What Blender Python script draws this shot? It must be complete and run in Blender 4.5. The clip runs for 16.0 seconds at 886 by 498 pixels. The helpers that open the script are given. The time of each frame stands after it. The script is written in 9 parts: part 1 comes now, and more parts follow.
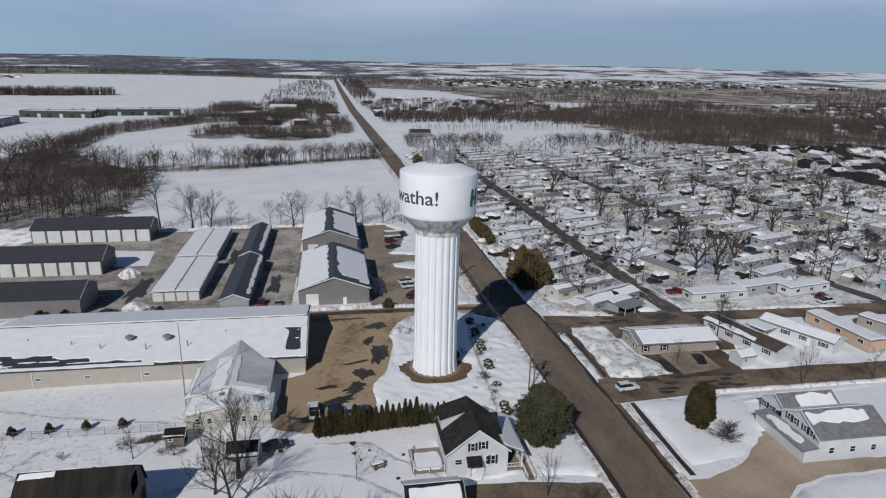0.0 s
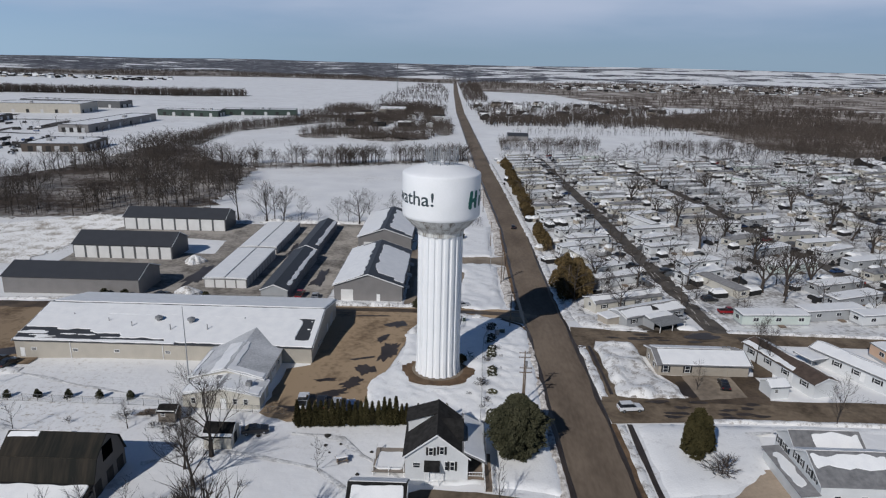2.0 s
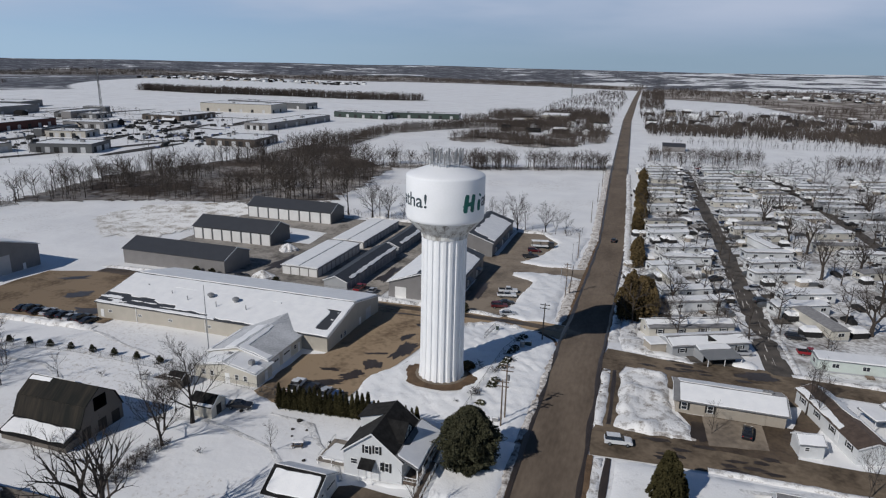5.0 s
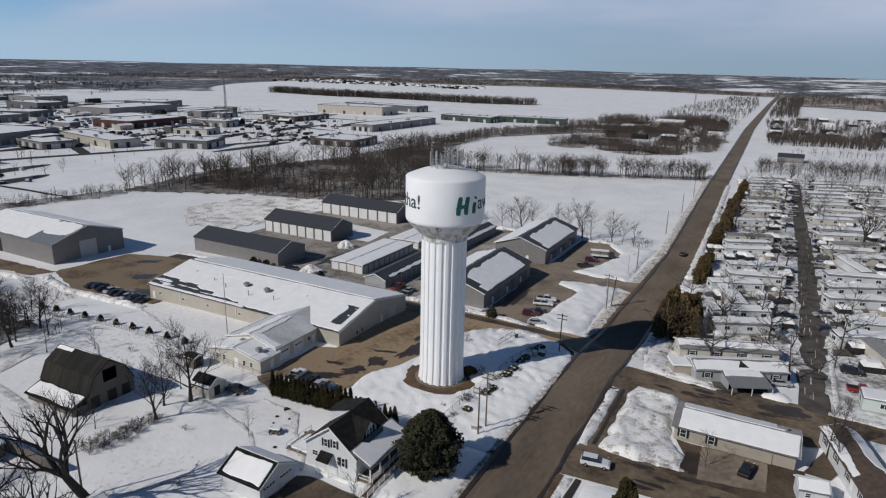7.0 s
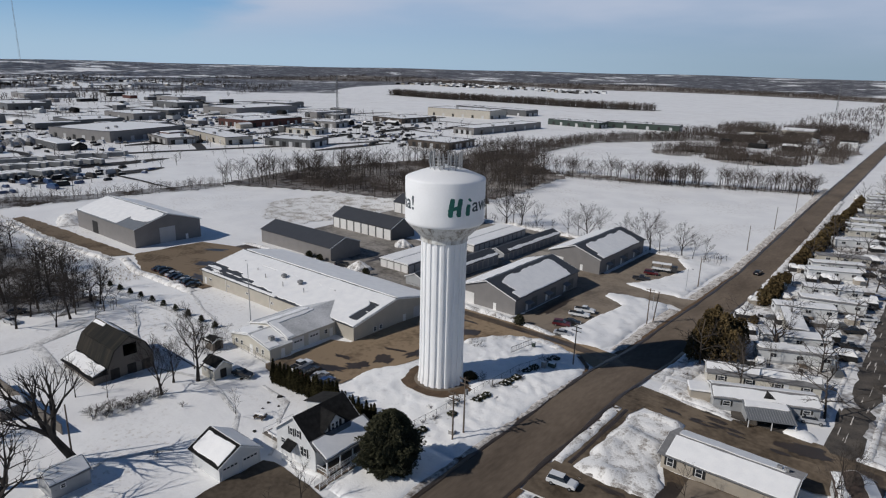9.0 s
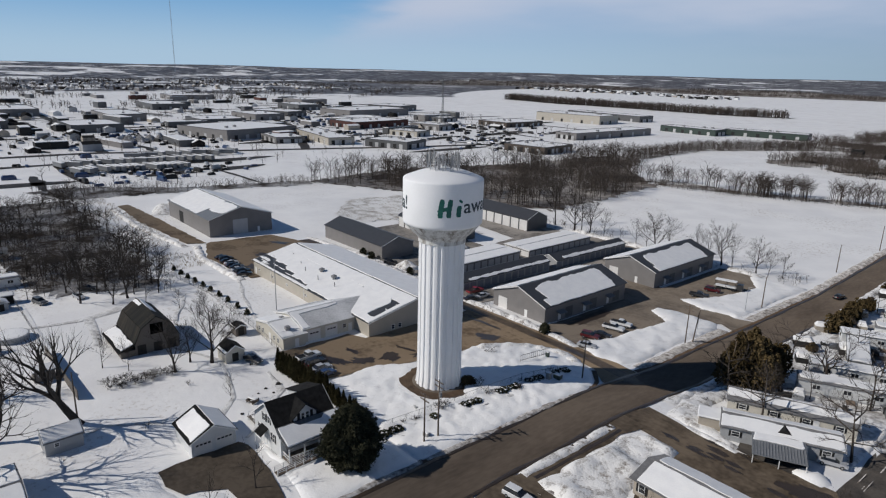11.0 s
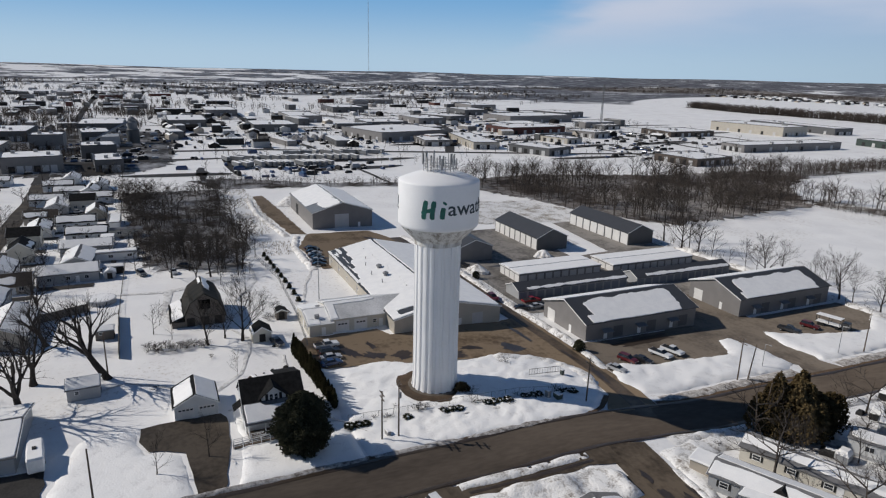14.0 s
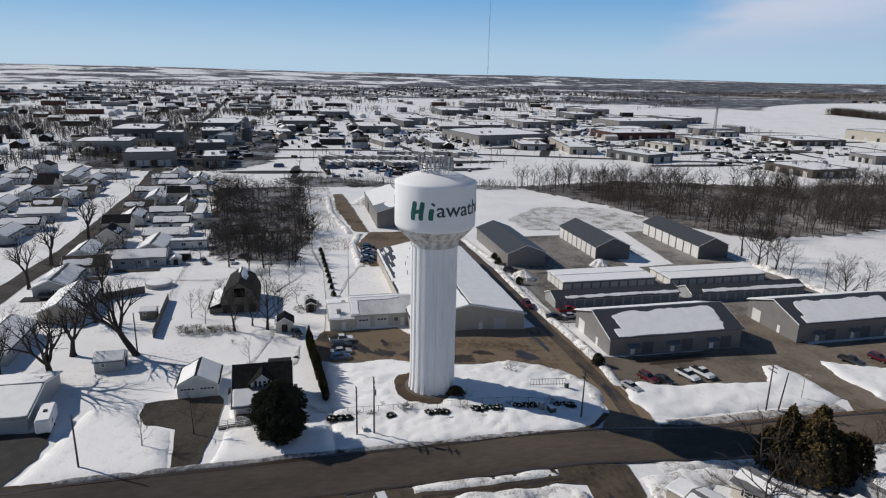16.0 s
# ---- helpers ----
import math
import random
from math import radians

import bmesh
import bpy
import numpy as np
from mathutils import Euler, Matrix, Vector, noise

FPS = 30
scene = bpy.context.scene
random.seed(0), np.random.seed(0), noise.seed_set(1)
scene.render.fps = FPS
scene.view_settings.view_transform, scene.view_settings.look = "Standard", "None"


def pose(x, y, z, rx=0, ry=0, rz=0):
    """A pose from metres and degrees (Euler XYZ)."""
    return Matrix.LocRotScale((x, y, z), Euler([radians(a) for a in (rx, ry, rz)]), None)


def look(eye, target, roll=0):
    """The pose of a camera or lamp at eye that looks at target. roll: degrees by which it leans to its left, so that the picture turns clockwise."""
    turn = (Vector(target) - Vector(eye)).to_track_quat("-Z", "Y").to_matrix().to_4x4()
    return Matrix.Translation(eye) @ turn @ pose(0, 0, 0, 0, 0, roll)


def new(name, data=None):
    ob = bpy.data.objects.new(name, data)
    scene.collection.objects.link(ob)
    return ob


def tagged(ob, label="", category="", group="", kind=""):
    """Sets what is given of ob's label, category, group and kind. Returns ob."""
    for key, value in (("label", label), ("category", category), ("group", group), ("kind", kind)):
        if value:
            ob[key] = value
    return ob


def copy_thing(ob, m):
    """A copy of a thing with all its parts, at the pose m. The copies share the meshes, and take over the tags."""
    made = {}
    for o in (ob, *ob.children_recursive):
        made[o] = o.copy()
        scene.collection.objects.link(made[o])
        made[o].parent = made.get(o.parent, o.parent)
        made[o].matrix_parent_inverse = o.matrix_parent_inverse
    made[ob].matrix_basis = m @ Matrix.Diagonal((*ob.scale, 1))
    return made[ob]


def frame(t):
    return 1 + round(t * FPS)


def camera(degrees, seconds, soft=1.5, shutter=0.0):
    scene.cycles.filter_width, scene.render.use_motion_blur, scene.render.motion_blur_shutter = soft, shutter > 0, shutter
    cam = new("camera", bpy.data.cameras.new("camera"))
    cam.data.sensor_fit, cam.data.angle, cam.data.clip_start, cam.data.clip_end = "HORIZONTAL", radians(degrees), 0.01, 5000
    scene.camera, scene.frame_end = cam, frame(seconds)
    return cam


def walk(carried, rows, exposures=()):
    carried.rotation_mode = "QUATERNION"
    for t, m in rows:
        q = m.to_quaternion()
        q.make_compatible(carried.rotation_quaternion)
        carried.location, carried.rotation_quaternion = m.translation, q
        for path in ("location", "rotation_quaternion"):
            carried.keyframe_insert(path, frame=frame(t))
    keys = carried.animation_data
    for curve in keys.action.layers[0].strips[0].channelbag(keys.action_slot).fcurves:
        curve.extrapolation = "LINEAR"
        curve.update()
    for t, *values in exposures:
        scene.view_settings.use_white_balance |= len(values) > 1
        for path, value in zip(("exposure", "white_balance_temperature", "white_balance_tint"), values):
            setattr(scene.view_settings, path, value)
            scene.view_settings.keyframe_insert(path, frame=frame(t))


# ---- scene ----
cam = camera(68.9, 16.0, 1.2)
METRES, EYE, TILT, LEAN, TURN = 185.8, 63.0, 0.0, 0.0, -10.0
ROWS = [
    (0.0, 0.0, 0.0, 0.0, 0.36, -16.27, -1.24),
    (0.5, 0.031, 0.002, -0.0002, 3.08, -16.24, -1.23),
    (1.0, 0.0618, 0.0052, -0.0001, 5.81, -16.22, -1.23),
    (1.5, 0.0924, 0.01, -0.0004, 8.47, -16.19, -1.22),
    (2.0, 0.1227, 0.0163, -0.0007, 11.15, -16.17, -1.23),
    (2.5, 0.1529, 0.0239, -0.0008, 13.87, -16.13, -1.21),
    (3.0, 0.1827, 0.0332, -0.0012, 16.58, -16.09, -1.22),
    (3.5, 0.212, 0.0439, -0.0014, 19.28, -16.06, -1.22),
    (4.0, 0.2408, 0.0557, -0.0017, 22.02, -16.03, -1.22),
    (6.5, 0.3754, 0.1351, -0.0025, 35.64, -15.86, -1.26),
    (7.0, 0.3998, 0.1548, -0.0028, 38.33, -15.83, -1.27),
    (7.5, 0.423, 0.1757, -0.003, 41.07, -15.81, -1.3),
    (8.0, 0.4455, 0.1974, -0.0031, 43.8, -15.77, -1.32),
    (8.5, 0.4671, 0.2201, -0.0032, 46.5, -15.74, -1.33),
    (9.0, 0.4874, 0.2438, -0.0034, 49.19, -15.73, -1.37),
    (11.5, 0.5724, 0.3761, -0.0051, 62.73, -15.57, -1.35),
    (12.0, 0.5853, 0.4046, -0.0054, 65.42, -15.54, -1.35),
    (12.5, 0.5971, 0.4337, -0.0057, 68.12, -15.49, -1.34),
    (13.0, 0.6075, 0.4633, -0.0057, 70.82, -15.48, -1.34),
    (13.5, 0.6165, 0.4934, -0.0059, 73.52, -15.44, -1.34),
    (14.0, 0.6241, 0.524, -0.0059, 76.22, -15.42, -1.33),
    (14.5, 0.6301, 0.5528, -0.0058, 78.74, -15.39, -1.33),
    (15.0, 0.6348, 0.5841, -0.0059, 81.48, -15.37, -1.32),
    (15.5, 0.638, 0.6156, -0.0059, 84.19, -15.36, -1.31),
    (16.0, 0.6398, 0.6469, -0.0058, 86.88, -15.34, -1.3),
]
walk(cam, [(t, pose(0, 0, EYE, TILT, LEAN, TURN) @ pose(METRES * x, METRES * y, METRES * z, 90 + pitch, roll, yaw)) for t, x, y, z, yaw, pitch, roll in ROWS], exposures=[(0.0, -0.39, 6240, 10), (4.0, -0.37, 6300, 10), (8.0, -0.33, 6500, 10), (12.5, -0.21, 6590, 10), (14.0, -0.165, 6660, 10), (16.0, -0.10, 6660, 10)])

# ---- light: low winter sun and a thin, broken cloud layer ----
SUN_AZ, SUN_EL = 211.0, 35.0          # compass-like: degrees from +y towards +x, where the sun stands
world = bpy.data.worlds.new("winter_sky")
scene.world = world
world.use_nodes = True
wn, wl = world.node_tree.nodes, world.node_tree.links
wn.clear()
w_out = wn.new("ShaderNodeOutputWorld")
w_bg = wn.new("ShaderNodeBackground")
w_sky = wn.new("ShaderNodeTexSky")
w_sky.sky_type = "NISHITA"
w_sky.sun_disc = False
w_sky.sun_elevation, w_sky.sun_rotation = radians(SUN_EL), radians(SUN_AZ)
w_sky.air_density, w_sky.dust_density, w_sky.ozone_density = 1.0, 0.2, 2.0
w_geo = wn.new("ShaderNodeTexCoord")
w_sep = wn.new("ShaderNodeSeparateXYZ")
wl.new(w_geo.outputs["Generated"], w_sep.inputs[0])
def w_math(op, x, y=None, z=None):
    node = wn.new("ShaderNodeMath"); node.operation = op
    for i, v in enumerate((x, y, z)):
        if isinstance(v, (int, float)):
            node.inputs[i].default_value = v
        elif v is not None:
            wl.new(v, node.inputs[i])
    return node.outputs[0]


def w_range(v, lo, hi, a=0.0, b=1.0):
    node = wn.new("ShaderNodeMapRange"); node.interpolation_type = "SMOOTHSTEP"
    for key, val in (("From Min", lo), ("From Max", hi), ("To Min", a), ("To Max", b)):
        node.inputs[key].default_value = val
    wl.new(v, node.inputs["Value"])
    return node.outputs[0]


sx, sy, sz = w_sep.outputs["X"], w_sep.outputs["Y"], w_sep.outputs["Z"]
# clear air: pale at the horizon, deep blue overhead, laid over the sky model
w_air = wn.new("ShaderNodeValToRGB")
w_air.color_ramp.interpolation = "EASE"
w_air.color_ramp.elements.new(0.12), w_air.color_ramp.elements.new(0.4)
for e, (p, c) in zip(w_air.color_ramp.elements, ((0.0, (0.55, 0.80, 1.06, 1)), (0.12, (0.21, 0.52, 0.95, 1)), (0.4, (0.055, 0.135, 0.32, 1)), (1.0, (0.028, 0.075, 0.20, 1)))):
    e.position, e.color = p, c
wl.new(w_math("MAXIMUM", sz, 0.0), w_air.inputs[0])
w_scale = wn.new("ShaderNodeVectorMath"); w_scale.operation = "SCALE"; w_scale.inputs["Scale"].default_value = 11.6
wl.new(w_air.outputs[0], w_scale.inputs[0])
w_base = wn.new("ShaderNodeMix"); w_base.data_type = "RGBA"; w_base.inputs["Factor"].default_value = 0.9
wl.new(w_sky.outputs[0], w_base.inputs["A"]); wl.new(w_scale.outputs[0], w_base.inputs["B"])
# thin cloud to the north, its edge running west-north-west
# the sun's side of the sky is the brighter one
w_side = wn.new("ShaderNodeVectorMath"); w_side.operation = "SCALE"
wl.new(w_base.outputs["Result"], w_side.inputs[0])
wl.new(w_range(sx, 0.0, -0.9, 1.12, 1.62), w_side.inputs["Scale"])
flat = w_math("MAXIMUM", w_math("ADD", sz, 0.12), 0.04)
w_xy = wn.new("ShaderNodeCombineXYZ")
wl.new(w_math("DIVIDE", sx, flat), w_xy.inputs[0]); wl.new(w_math("DIVIDE", sy, flat), w_xy.inputs[1])


def w_tex(scale, detail, rough):
    node = wn.new("ShaderNodeTexNoise")
    node.inputs["Scale"].default_value, node.inputs["Detail"].default_value, node.inputs["Roughness"].default_value = scale, detail, rough
    wl.new(w_xy.outputs[0], node.inputs["Vector"])
    return node.outputs["Fac"]


side = w_math("ADD", w_math("MULTIPLY", sx, 0.5), w_math("MULTIPLY", sy, 0.866))
side = w_math("SUBTRACT", side, w_math("MULTIPLY", sz, 0.9))
side = w_math("ADD", side, w_math("MULTIPLY", w_math("SUBTRACT", w_tex(0.45, 5, 0.5), 0.5), 0.55))
cloud = w_range(side, -0.05, 0.09)
veil = w_range(w_tex(0.28, 5, 0.5), 0.36, 0.62, 0.42, 1.0)
high = w_range(sz, 0.0, 0.09, 0.05, 1.0)
thin = w_range(sz, 0.12, 0.4, 1.0, 0.1)
w_mix = wn.new("ShaderNodeMix"); w_mix.data_type = "RGBA"
w_mix.inputs["B"].default_value = (12.7, 14.5, 18.2, 1)
wl.new(w_math("MULTIPLY", w_math("MULTIPLY", cloud, veil), w_math("MULTIPLY", high, thin)), w_mix.inputs["Factor"])
wl.new(w_side.outputs[0], w_mix.inputs["A"])
wl.new(w_mix.outputs["Result"], w_bg.inputs[0])
w_bg.inputs[1].default_value = 0.044
wl.new(w_bg.outputs[0], w_out.inputs[0])

sun = new("sun", bpy.data.lights.new("sun", "SUN"))
sun.data.energy, sun.data.angle, sun.data.color = 3.84, radians(0.53), (1.0, 0.955, 0.90)
_az, _el = radians(SUN_AZ), radians(SUN_EL)
sun_way = Vector((math.sin(_az) * math.cos(_el), math.cos(_az) * math.cos(_el), math.sin(_el)))
sun.matrix_world = look(sun_way * 300, (0, 0, 0))

# ---- materials ----
def material(name, dark, light, rough=0.8, scale=1.0, fine=14.0, bump=0.3, metal=0.0, ramp=(0.35, 0.65), vary=0.0, space="Object", spec=0.4, relief=0.05, stretch=None):
    """Two-scale mottled surface between two base colours."""
    m = bpy.data.materials.new(name)
    m.use_nodes = True
    n, l = m.node_tree.nodes, m.node_tree.links
    p = n["Principled BSDF"]
    p.inputs["Roughness"].default_value, p.inputs["Metallic"].default_value = rough, metal
    p.inputs["Specular IOR Level"].default_value = spec
    p.inputs["Diffuse Roughness"].default_value = 1.0 if 0.74 <= rough else 0.0
    tc = n.new("ShaderNodeTexCoord")
    vec = tc.outputs[space]
    if stretch:
        mp = n.new("ShaderNodeMapping"); mp.inputs["Scale"].default_value = stretch
        l.new(vec, mp.inputs["Vector"])
        vec = mp.outputs[0]
    info = n.new("ShaderNodeObjectInfo")
    add = n.new("ShaderNodeVectorMath"); add.operation = "MULTIPLY_ADD"
    add.inputs[1].default_value = (37, 53, 11)
    comb = n.new("ShaderNodeCombineXYZ")
    for i in range(3):
        l.new(info.outputs["Random"], comb.inputs[i])
    l.new(comb.outputs[0], add.inputs[0])
    l.new(vec, add.inputs[2])
    a = n.new("ShaderNodeTexNoise"); a.inputs["Scale"].default_value = scale; a.inputs["Detail"].default_value = 5
    b = n.new("ShaderNodeTexNoise"); b.inputs["Scale"].default_value = fine; b.inputs["Detail"].default_value = 3
    l.new(add.outputs[0], a.inputs["Vector"]); l.new(add.outputs[0], b.inputs["Vector"])
    mx = n.new("ShaderNodeMath"); mx.operation = "MULTIPLY_ADD"; mx.inputs[1].default_value = 0.35
    mul = n.new("ShaderNodeMath"); mul.operation = "MULTIPLY"; mul.inputs[1].default_value = 0.65
    l.new(a.outputs["Fac"], mul.inputs[0]); l.new(b.outputs["Fac"], mx.inputs[0]); l.new(mul.outputs[0], mx.inputs[2])
    r = n.new("ShaderNodeValToRGB")
    r.color_ramp.elements[0].position, r.color_ramp.elements[1].position = ramp
    r.color_ramp.elements[0].color, r.color_ramp.elements[1].color = (*dark, 1), (*light, 1)
    l.new(mx.outputs[0], r.inputs[0])
    out = r.outputs[0]
    if vary:
        hv = n.new("ShaderNodeHueSaturation")
        mm = n.new("ShaderNodeMapRange"); mm.inputs["To Min"].default_value, mm.inputs["To Max"].default_value = 1 - vary, 1 + vary
        l.new(info.outputs["Random"], mm.inputs["Value"]); l.new(mm.outputs[0], hv.inputs["Value"]); l.new(out, hv.inputs["Color"])
        out = hv.outputs[0]
    l.new(out, p.inputs["Base Color"])
    if bump:
        bp = n.new("ShaderNodeBump"); bp.inputs["Strength"].default_value = bump; bp.inputs["Distance"].default_value = relief
        l.new(mx.outputs[0], bp.inputs["Height"]); l.new(bp.outputs[0], p.inputs["Normal"])
    return m


def siding(name, colour, pitch=0.3, rough=0.5, across=True, depth=0.5):
    """Ribbed sheet-metal or lap siding: ribs stand upright (across) or lie level."""
    m = material(name, tuple(c * 0.86 for c in colour), colour, rough, 0.4, 6, 0.0)
    n, l = m.node_tree.nodes, m.node_tree.links
    p = n["Principled BSDF"]
    tc = n.new("ShaderNodeTexCoord"); sp = n.new("ShaderNodeSeparateXYZ"); l.new(tc.outputs["Object"], sp.inputs[0])
    if across:
        s = n.new("ShaderNodeMath"); s.operation = "ADD"; l.new(sp.outputs["X"], s.inputs[0]); l.new(sp.outputs["Y"], s.inputs[1]); h = s.outputs[0]
    else:
        h = sp.outputs["Z"]
    k = n.new("ShaderNodeMath"); k.operation = "MULTIPLY"; k.inputs[1].default_value = 1 / pitch; l.new(h, k.inputs[0])
    fr = n.new("ShaderNodeMath"); fr.operation = "PINGPONG" if across else "FRACT"
    l.new(k.outputs[0], fr.inputs[0])
    if across:
        fr.inputs[1].default_value = 0.5
    bp = n.new("ShaderNodeBump"); bp.inputs["Strength"].default_value = depth; bp.inputs["Distance"].default_value = 0.03
    l.new(fr.outputs[0], bp.inputs["Height"]); l.new(bp.outputs[0], p.inputs["Normal"])
    return m


M = {}
M["snow"] = material("snow", (0.68, 0.67, 0.66), (0.88, 0.875, 0.86), 0.55, 0.5, 3.0, 1.0, ramp=(0.28, 0.46), spec=0.5, relief=0.14)
M["roof_snow"] = material("roof_snow", (0.78, 0.78, 0.78), (0.88, 0.875, 0.86), 0.55, 0.5, 5, 0.3, ramp=(0.3, 0.6), spec=0.5)
M["trodden"] = material("trodden_trail_snow", (0.42, 0.41, 0.40), (0.78, 0.775, 0.76), 0.7, 0.7, 2.5, 1.0, ramp=(0.36, 0.58), relief=0.3)
# dark tone is trodden snow plus painted shade and clutter between the homes
M["park_snow"] = material("trodden_shaded_yard_snow", (0.27, 0.25, 0.23), (0.80, 0.795, 0.78), 0.7, 0.10, 0.8, 0.6, ramp=(0.39, 0.54), relief=0.15)
M["weedy_snow"] = material("weedy_snow", (0.30, 0.26, 0.21), (0.84, 0.83, 0.81), 0.8, 0.16, 1.2, 1.0, ramp=(0.36, 0.52), relief=0.3)
M["bank"] = material("ploughed_snow", (0.22, 0.19, 0.16), (0.82, 0.81, 0.79), 0.7, 0.6, 3, 1.0, ramp=(0.33, 0.51), relief=0.3)
M["dirty_bank"] = material("dirty_snow", (0.12, 0.10, 0.085), (0.62, 0.60, 0.58), 0.85, 0.9, 3, 0.9, ramp=(0.36, 0.62), relief=0.25)
M["asphalt"] = material("weathered_asphalt", (0.044, 0.033, 0.023), (0.130, 0.102, 0.074), 0.8, 0.16, 1.1, 0.2, ramp=(0.36, 0.60), spec=0.25)
M["main_road"] = material("worn_road_asphalt", (0.070, 0.054, 0.041), (0.130, 0.103, 0.079), 0.85, 0.16, 1.4, 0.2, ramp=(0.34, 0.62), stretch=(1, 0.3, 1), spec=0.25)
M["wet_lane"] = material("wet_brown_lane", (0.045, 0.031, 0.020), (0.125, 0.090, 0.058), 0.6, 0.2, 1.5, 0.3, ramp=(0.36, 0.6))
M["wet"] = material("wet_asphalt", (0.030, 0.022, 0.016), (0.062, 0.046, 0.034), 0.4, 0.25, 3, 0.2, ramp=(0.35, 0.65))
M["street"] = material("park_street_asphalt", (0.030, 0.027, 0.025), (0.085, 0.075, 0.065), 0.75, 0.3, 3, 0.25, spec=0.25)
M["gravel"] = material("wet_gravel_lot", (0.125, 0.088, 0.056), (0.255, 0.190, 0.125), 0.8, 0.10, 0.9, 0.3, ramp=(0.36, 0.50), spec=0.2)
M["mud"] = material("bare_earth", (0.055, 0.034, 0.020), (0.13, 0.085, 0.05), 0.9, 0.6, 5, 0.5)
M["concrete"] = material("concrete", (0.094, 0.076, 0.059), (0.190, 0.157, 0.122), 0.75, 0.14, 1.0, 0.2, ramp=(0.36, 0.56))
M["yard_concrete"] = material("damp_grey_concrete", (0.085, 0.076, 0.066), (0.300, 0.275, 0.245), 0.75, 0.12, 0.9, 0.2, ramp=(0.36, 0.56))
M["drive"] = material("damp_tan_concrete", (0.19, 0.15, 0.11), (0.31, 0.25, 0.19), 0.75, 0.12, 2, 0.15)
M["tower_white"] = material("painted_steel_white", (0.76, 0.77, 0.77), (0.83, 0.835, 0.84), 0.62, 0.25, 3, 0.03, ramp=(0.2, 0.6))
M["tower_stain"] = material("stained_white_steel", (0.20, 0.18, 0.15), (0.62, 0.62, 0.60), 0.55, 0.9, 4.0, 0.05, ramp=(0.36, 0.56), stretch=(1, 1, 0.22))
M["letter_green"] = material("teal_green_paint", (0.008, 0.085, 0.070), (0.012, 0.13, 0.10), 0.5, 1.5, 9, 0)
M["letter_dark"] = material("dark_slate_paint", (0.030, 0.048, 0.058), (0.045, 0.065, 0.075), 0.5, 1.5, 9, 0)
M["galv"] = material("galvanised_steel", (0.30, 0.31, 0.32), (0.48, 0.49, 0.50), 0.45, 2, 14, 0.05, metal=0.6)
M["beige"] = siding("beige_metal_siding", (0.45, 0.415, 0.355), 0.6)
M["grey"] = siding("grey_metal_siding", (0.215, 0.205, 0.20), 0.6)
M["darkgrey"] = siding("dark_grey_metal_siding", (0.105, 0.107, 0.11), 0.6)
M["lap_white"] = siding("white_lap_siding", (0.68, 0.69, 0.69), 0.2, across=False)
M["lap_cream"] = siding("cream_lap_siding", (0.57, 0.54, 0.47), 0.2, across=False)
M["lap_tan"] = siding("tan_lap_siding", (0.40, 0.355, 0.295), 0.2, across=False)
M["lap_grey"] = siding("grey_lap_siding", (0.38, 0.39, 0.40), 0.2, across=False)
M["lap_blue"] = siding("light_blue_lap_siding", (0.30, 0.47, 0.56), 0.2, across=False)
M["lap_peach"] = siding("peach_lap_siding", (0.62, 0.42, 0.29), 0.2, across=False)
M["lap_green"] = siding("pale_green_lap_siding", (0.58, 0.64, 0.59), 0.2, across=False)
M["brick_red"] = material("red_brick_face", (0.085, 0.032, 0.027), (0.16, 0.065, 0.052), 0.85, 1.5, 10, 0.2)
M["brown_wall"] = siding("dark_brown_metal_siding", (0.085, 0.066, 0.052), 0.6)
M["fence_steel"] = material("weathered_fence_steel", (0.10, 0.10, 0.10), (0.20, 0.20, 0.20), 0.6, 2, 14, 0.05, metal=0.3)
M["frosted_roof"] = material("thinly_frosted_metal_roof", (0.34, 0.345, 0.35), (0.66, 0.66, 0.66), 0.6, 0.12, 2.5, 0.1, ramp=(0.34, 0.60), spec=0.3)
M["roof_dark"] = siding("dark_grey_metal_roof", (0.055, 0.057, 0.062), 0.5, 0.5)
M["roof_grey"] = siding("grey_metal_roof", (0.19, 0.20, 0.21), 0.5, 0.45)
M["shingle"] = material("asphalt_shingle", (0.014, 0.0135, 0.0135), (0.034, 0.033, 0.032), 0.95, 1.2, 12, 0.5, spec=0.12)
M["shingle_grey"] = material("grey_asphalt_shingle", (0.12, 0.12, 0.125), (0.21, 0.21, 0.215), 0.9, 1.2, 12, 0.5)
M["shingle_brown"] = material("brown_asphalt_shingle", (0.045, 0.032, 0.026), (0.085, 0.062, 0.05), 0.9, 1.2, 12, 0.5)
M["barn_wood"] = siding("weathered_dark_barn_board", (0.20, 0.175, 0.15), 0.25, 0.9, True, 0.8)
M["trim"] = material("white_trim_paint", (0.70, 0.70, 0.69), (0.80, 0.80, 0.79), 0.5, 2, 12, 0.03)
M["door_white"] = siding("white_roller_door", (0.74, 0.73, 0.71), 0.25, 0.45, False)
M["door_grey"] = siding("grey_roller_door", (0.50, 0.50, 0.50), 0.25, 0.45, False)
M["door_dark"] = siding("slate_roller_door", (0.22, 0.24, 0.27), 0.25, 0.45, False)
M["glass"] = material("window_glass", (0.012, 0.014, 0.018), (0.03, 0.034, 0.04), 0.08, 2, 8, 0, spec=0.6)
M["black"] = material("black_rubber", (0.010, 0.010, 0.010), (0.022, 0.022, 0.022), 0.7, 3, 20, 0.1)
M["unit"] = material("vent_housing_metal", (0.20, 0.20, 0.20), (0.36, 0.36, 0.36), 0.5, 2, 10, 0.05, metal=0.3)
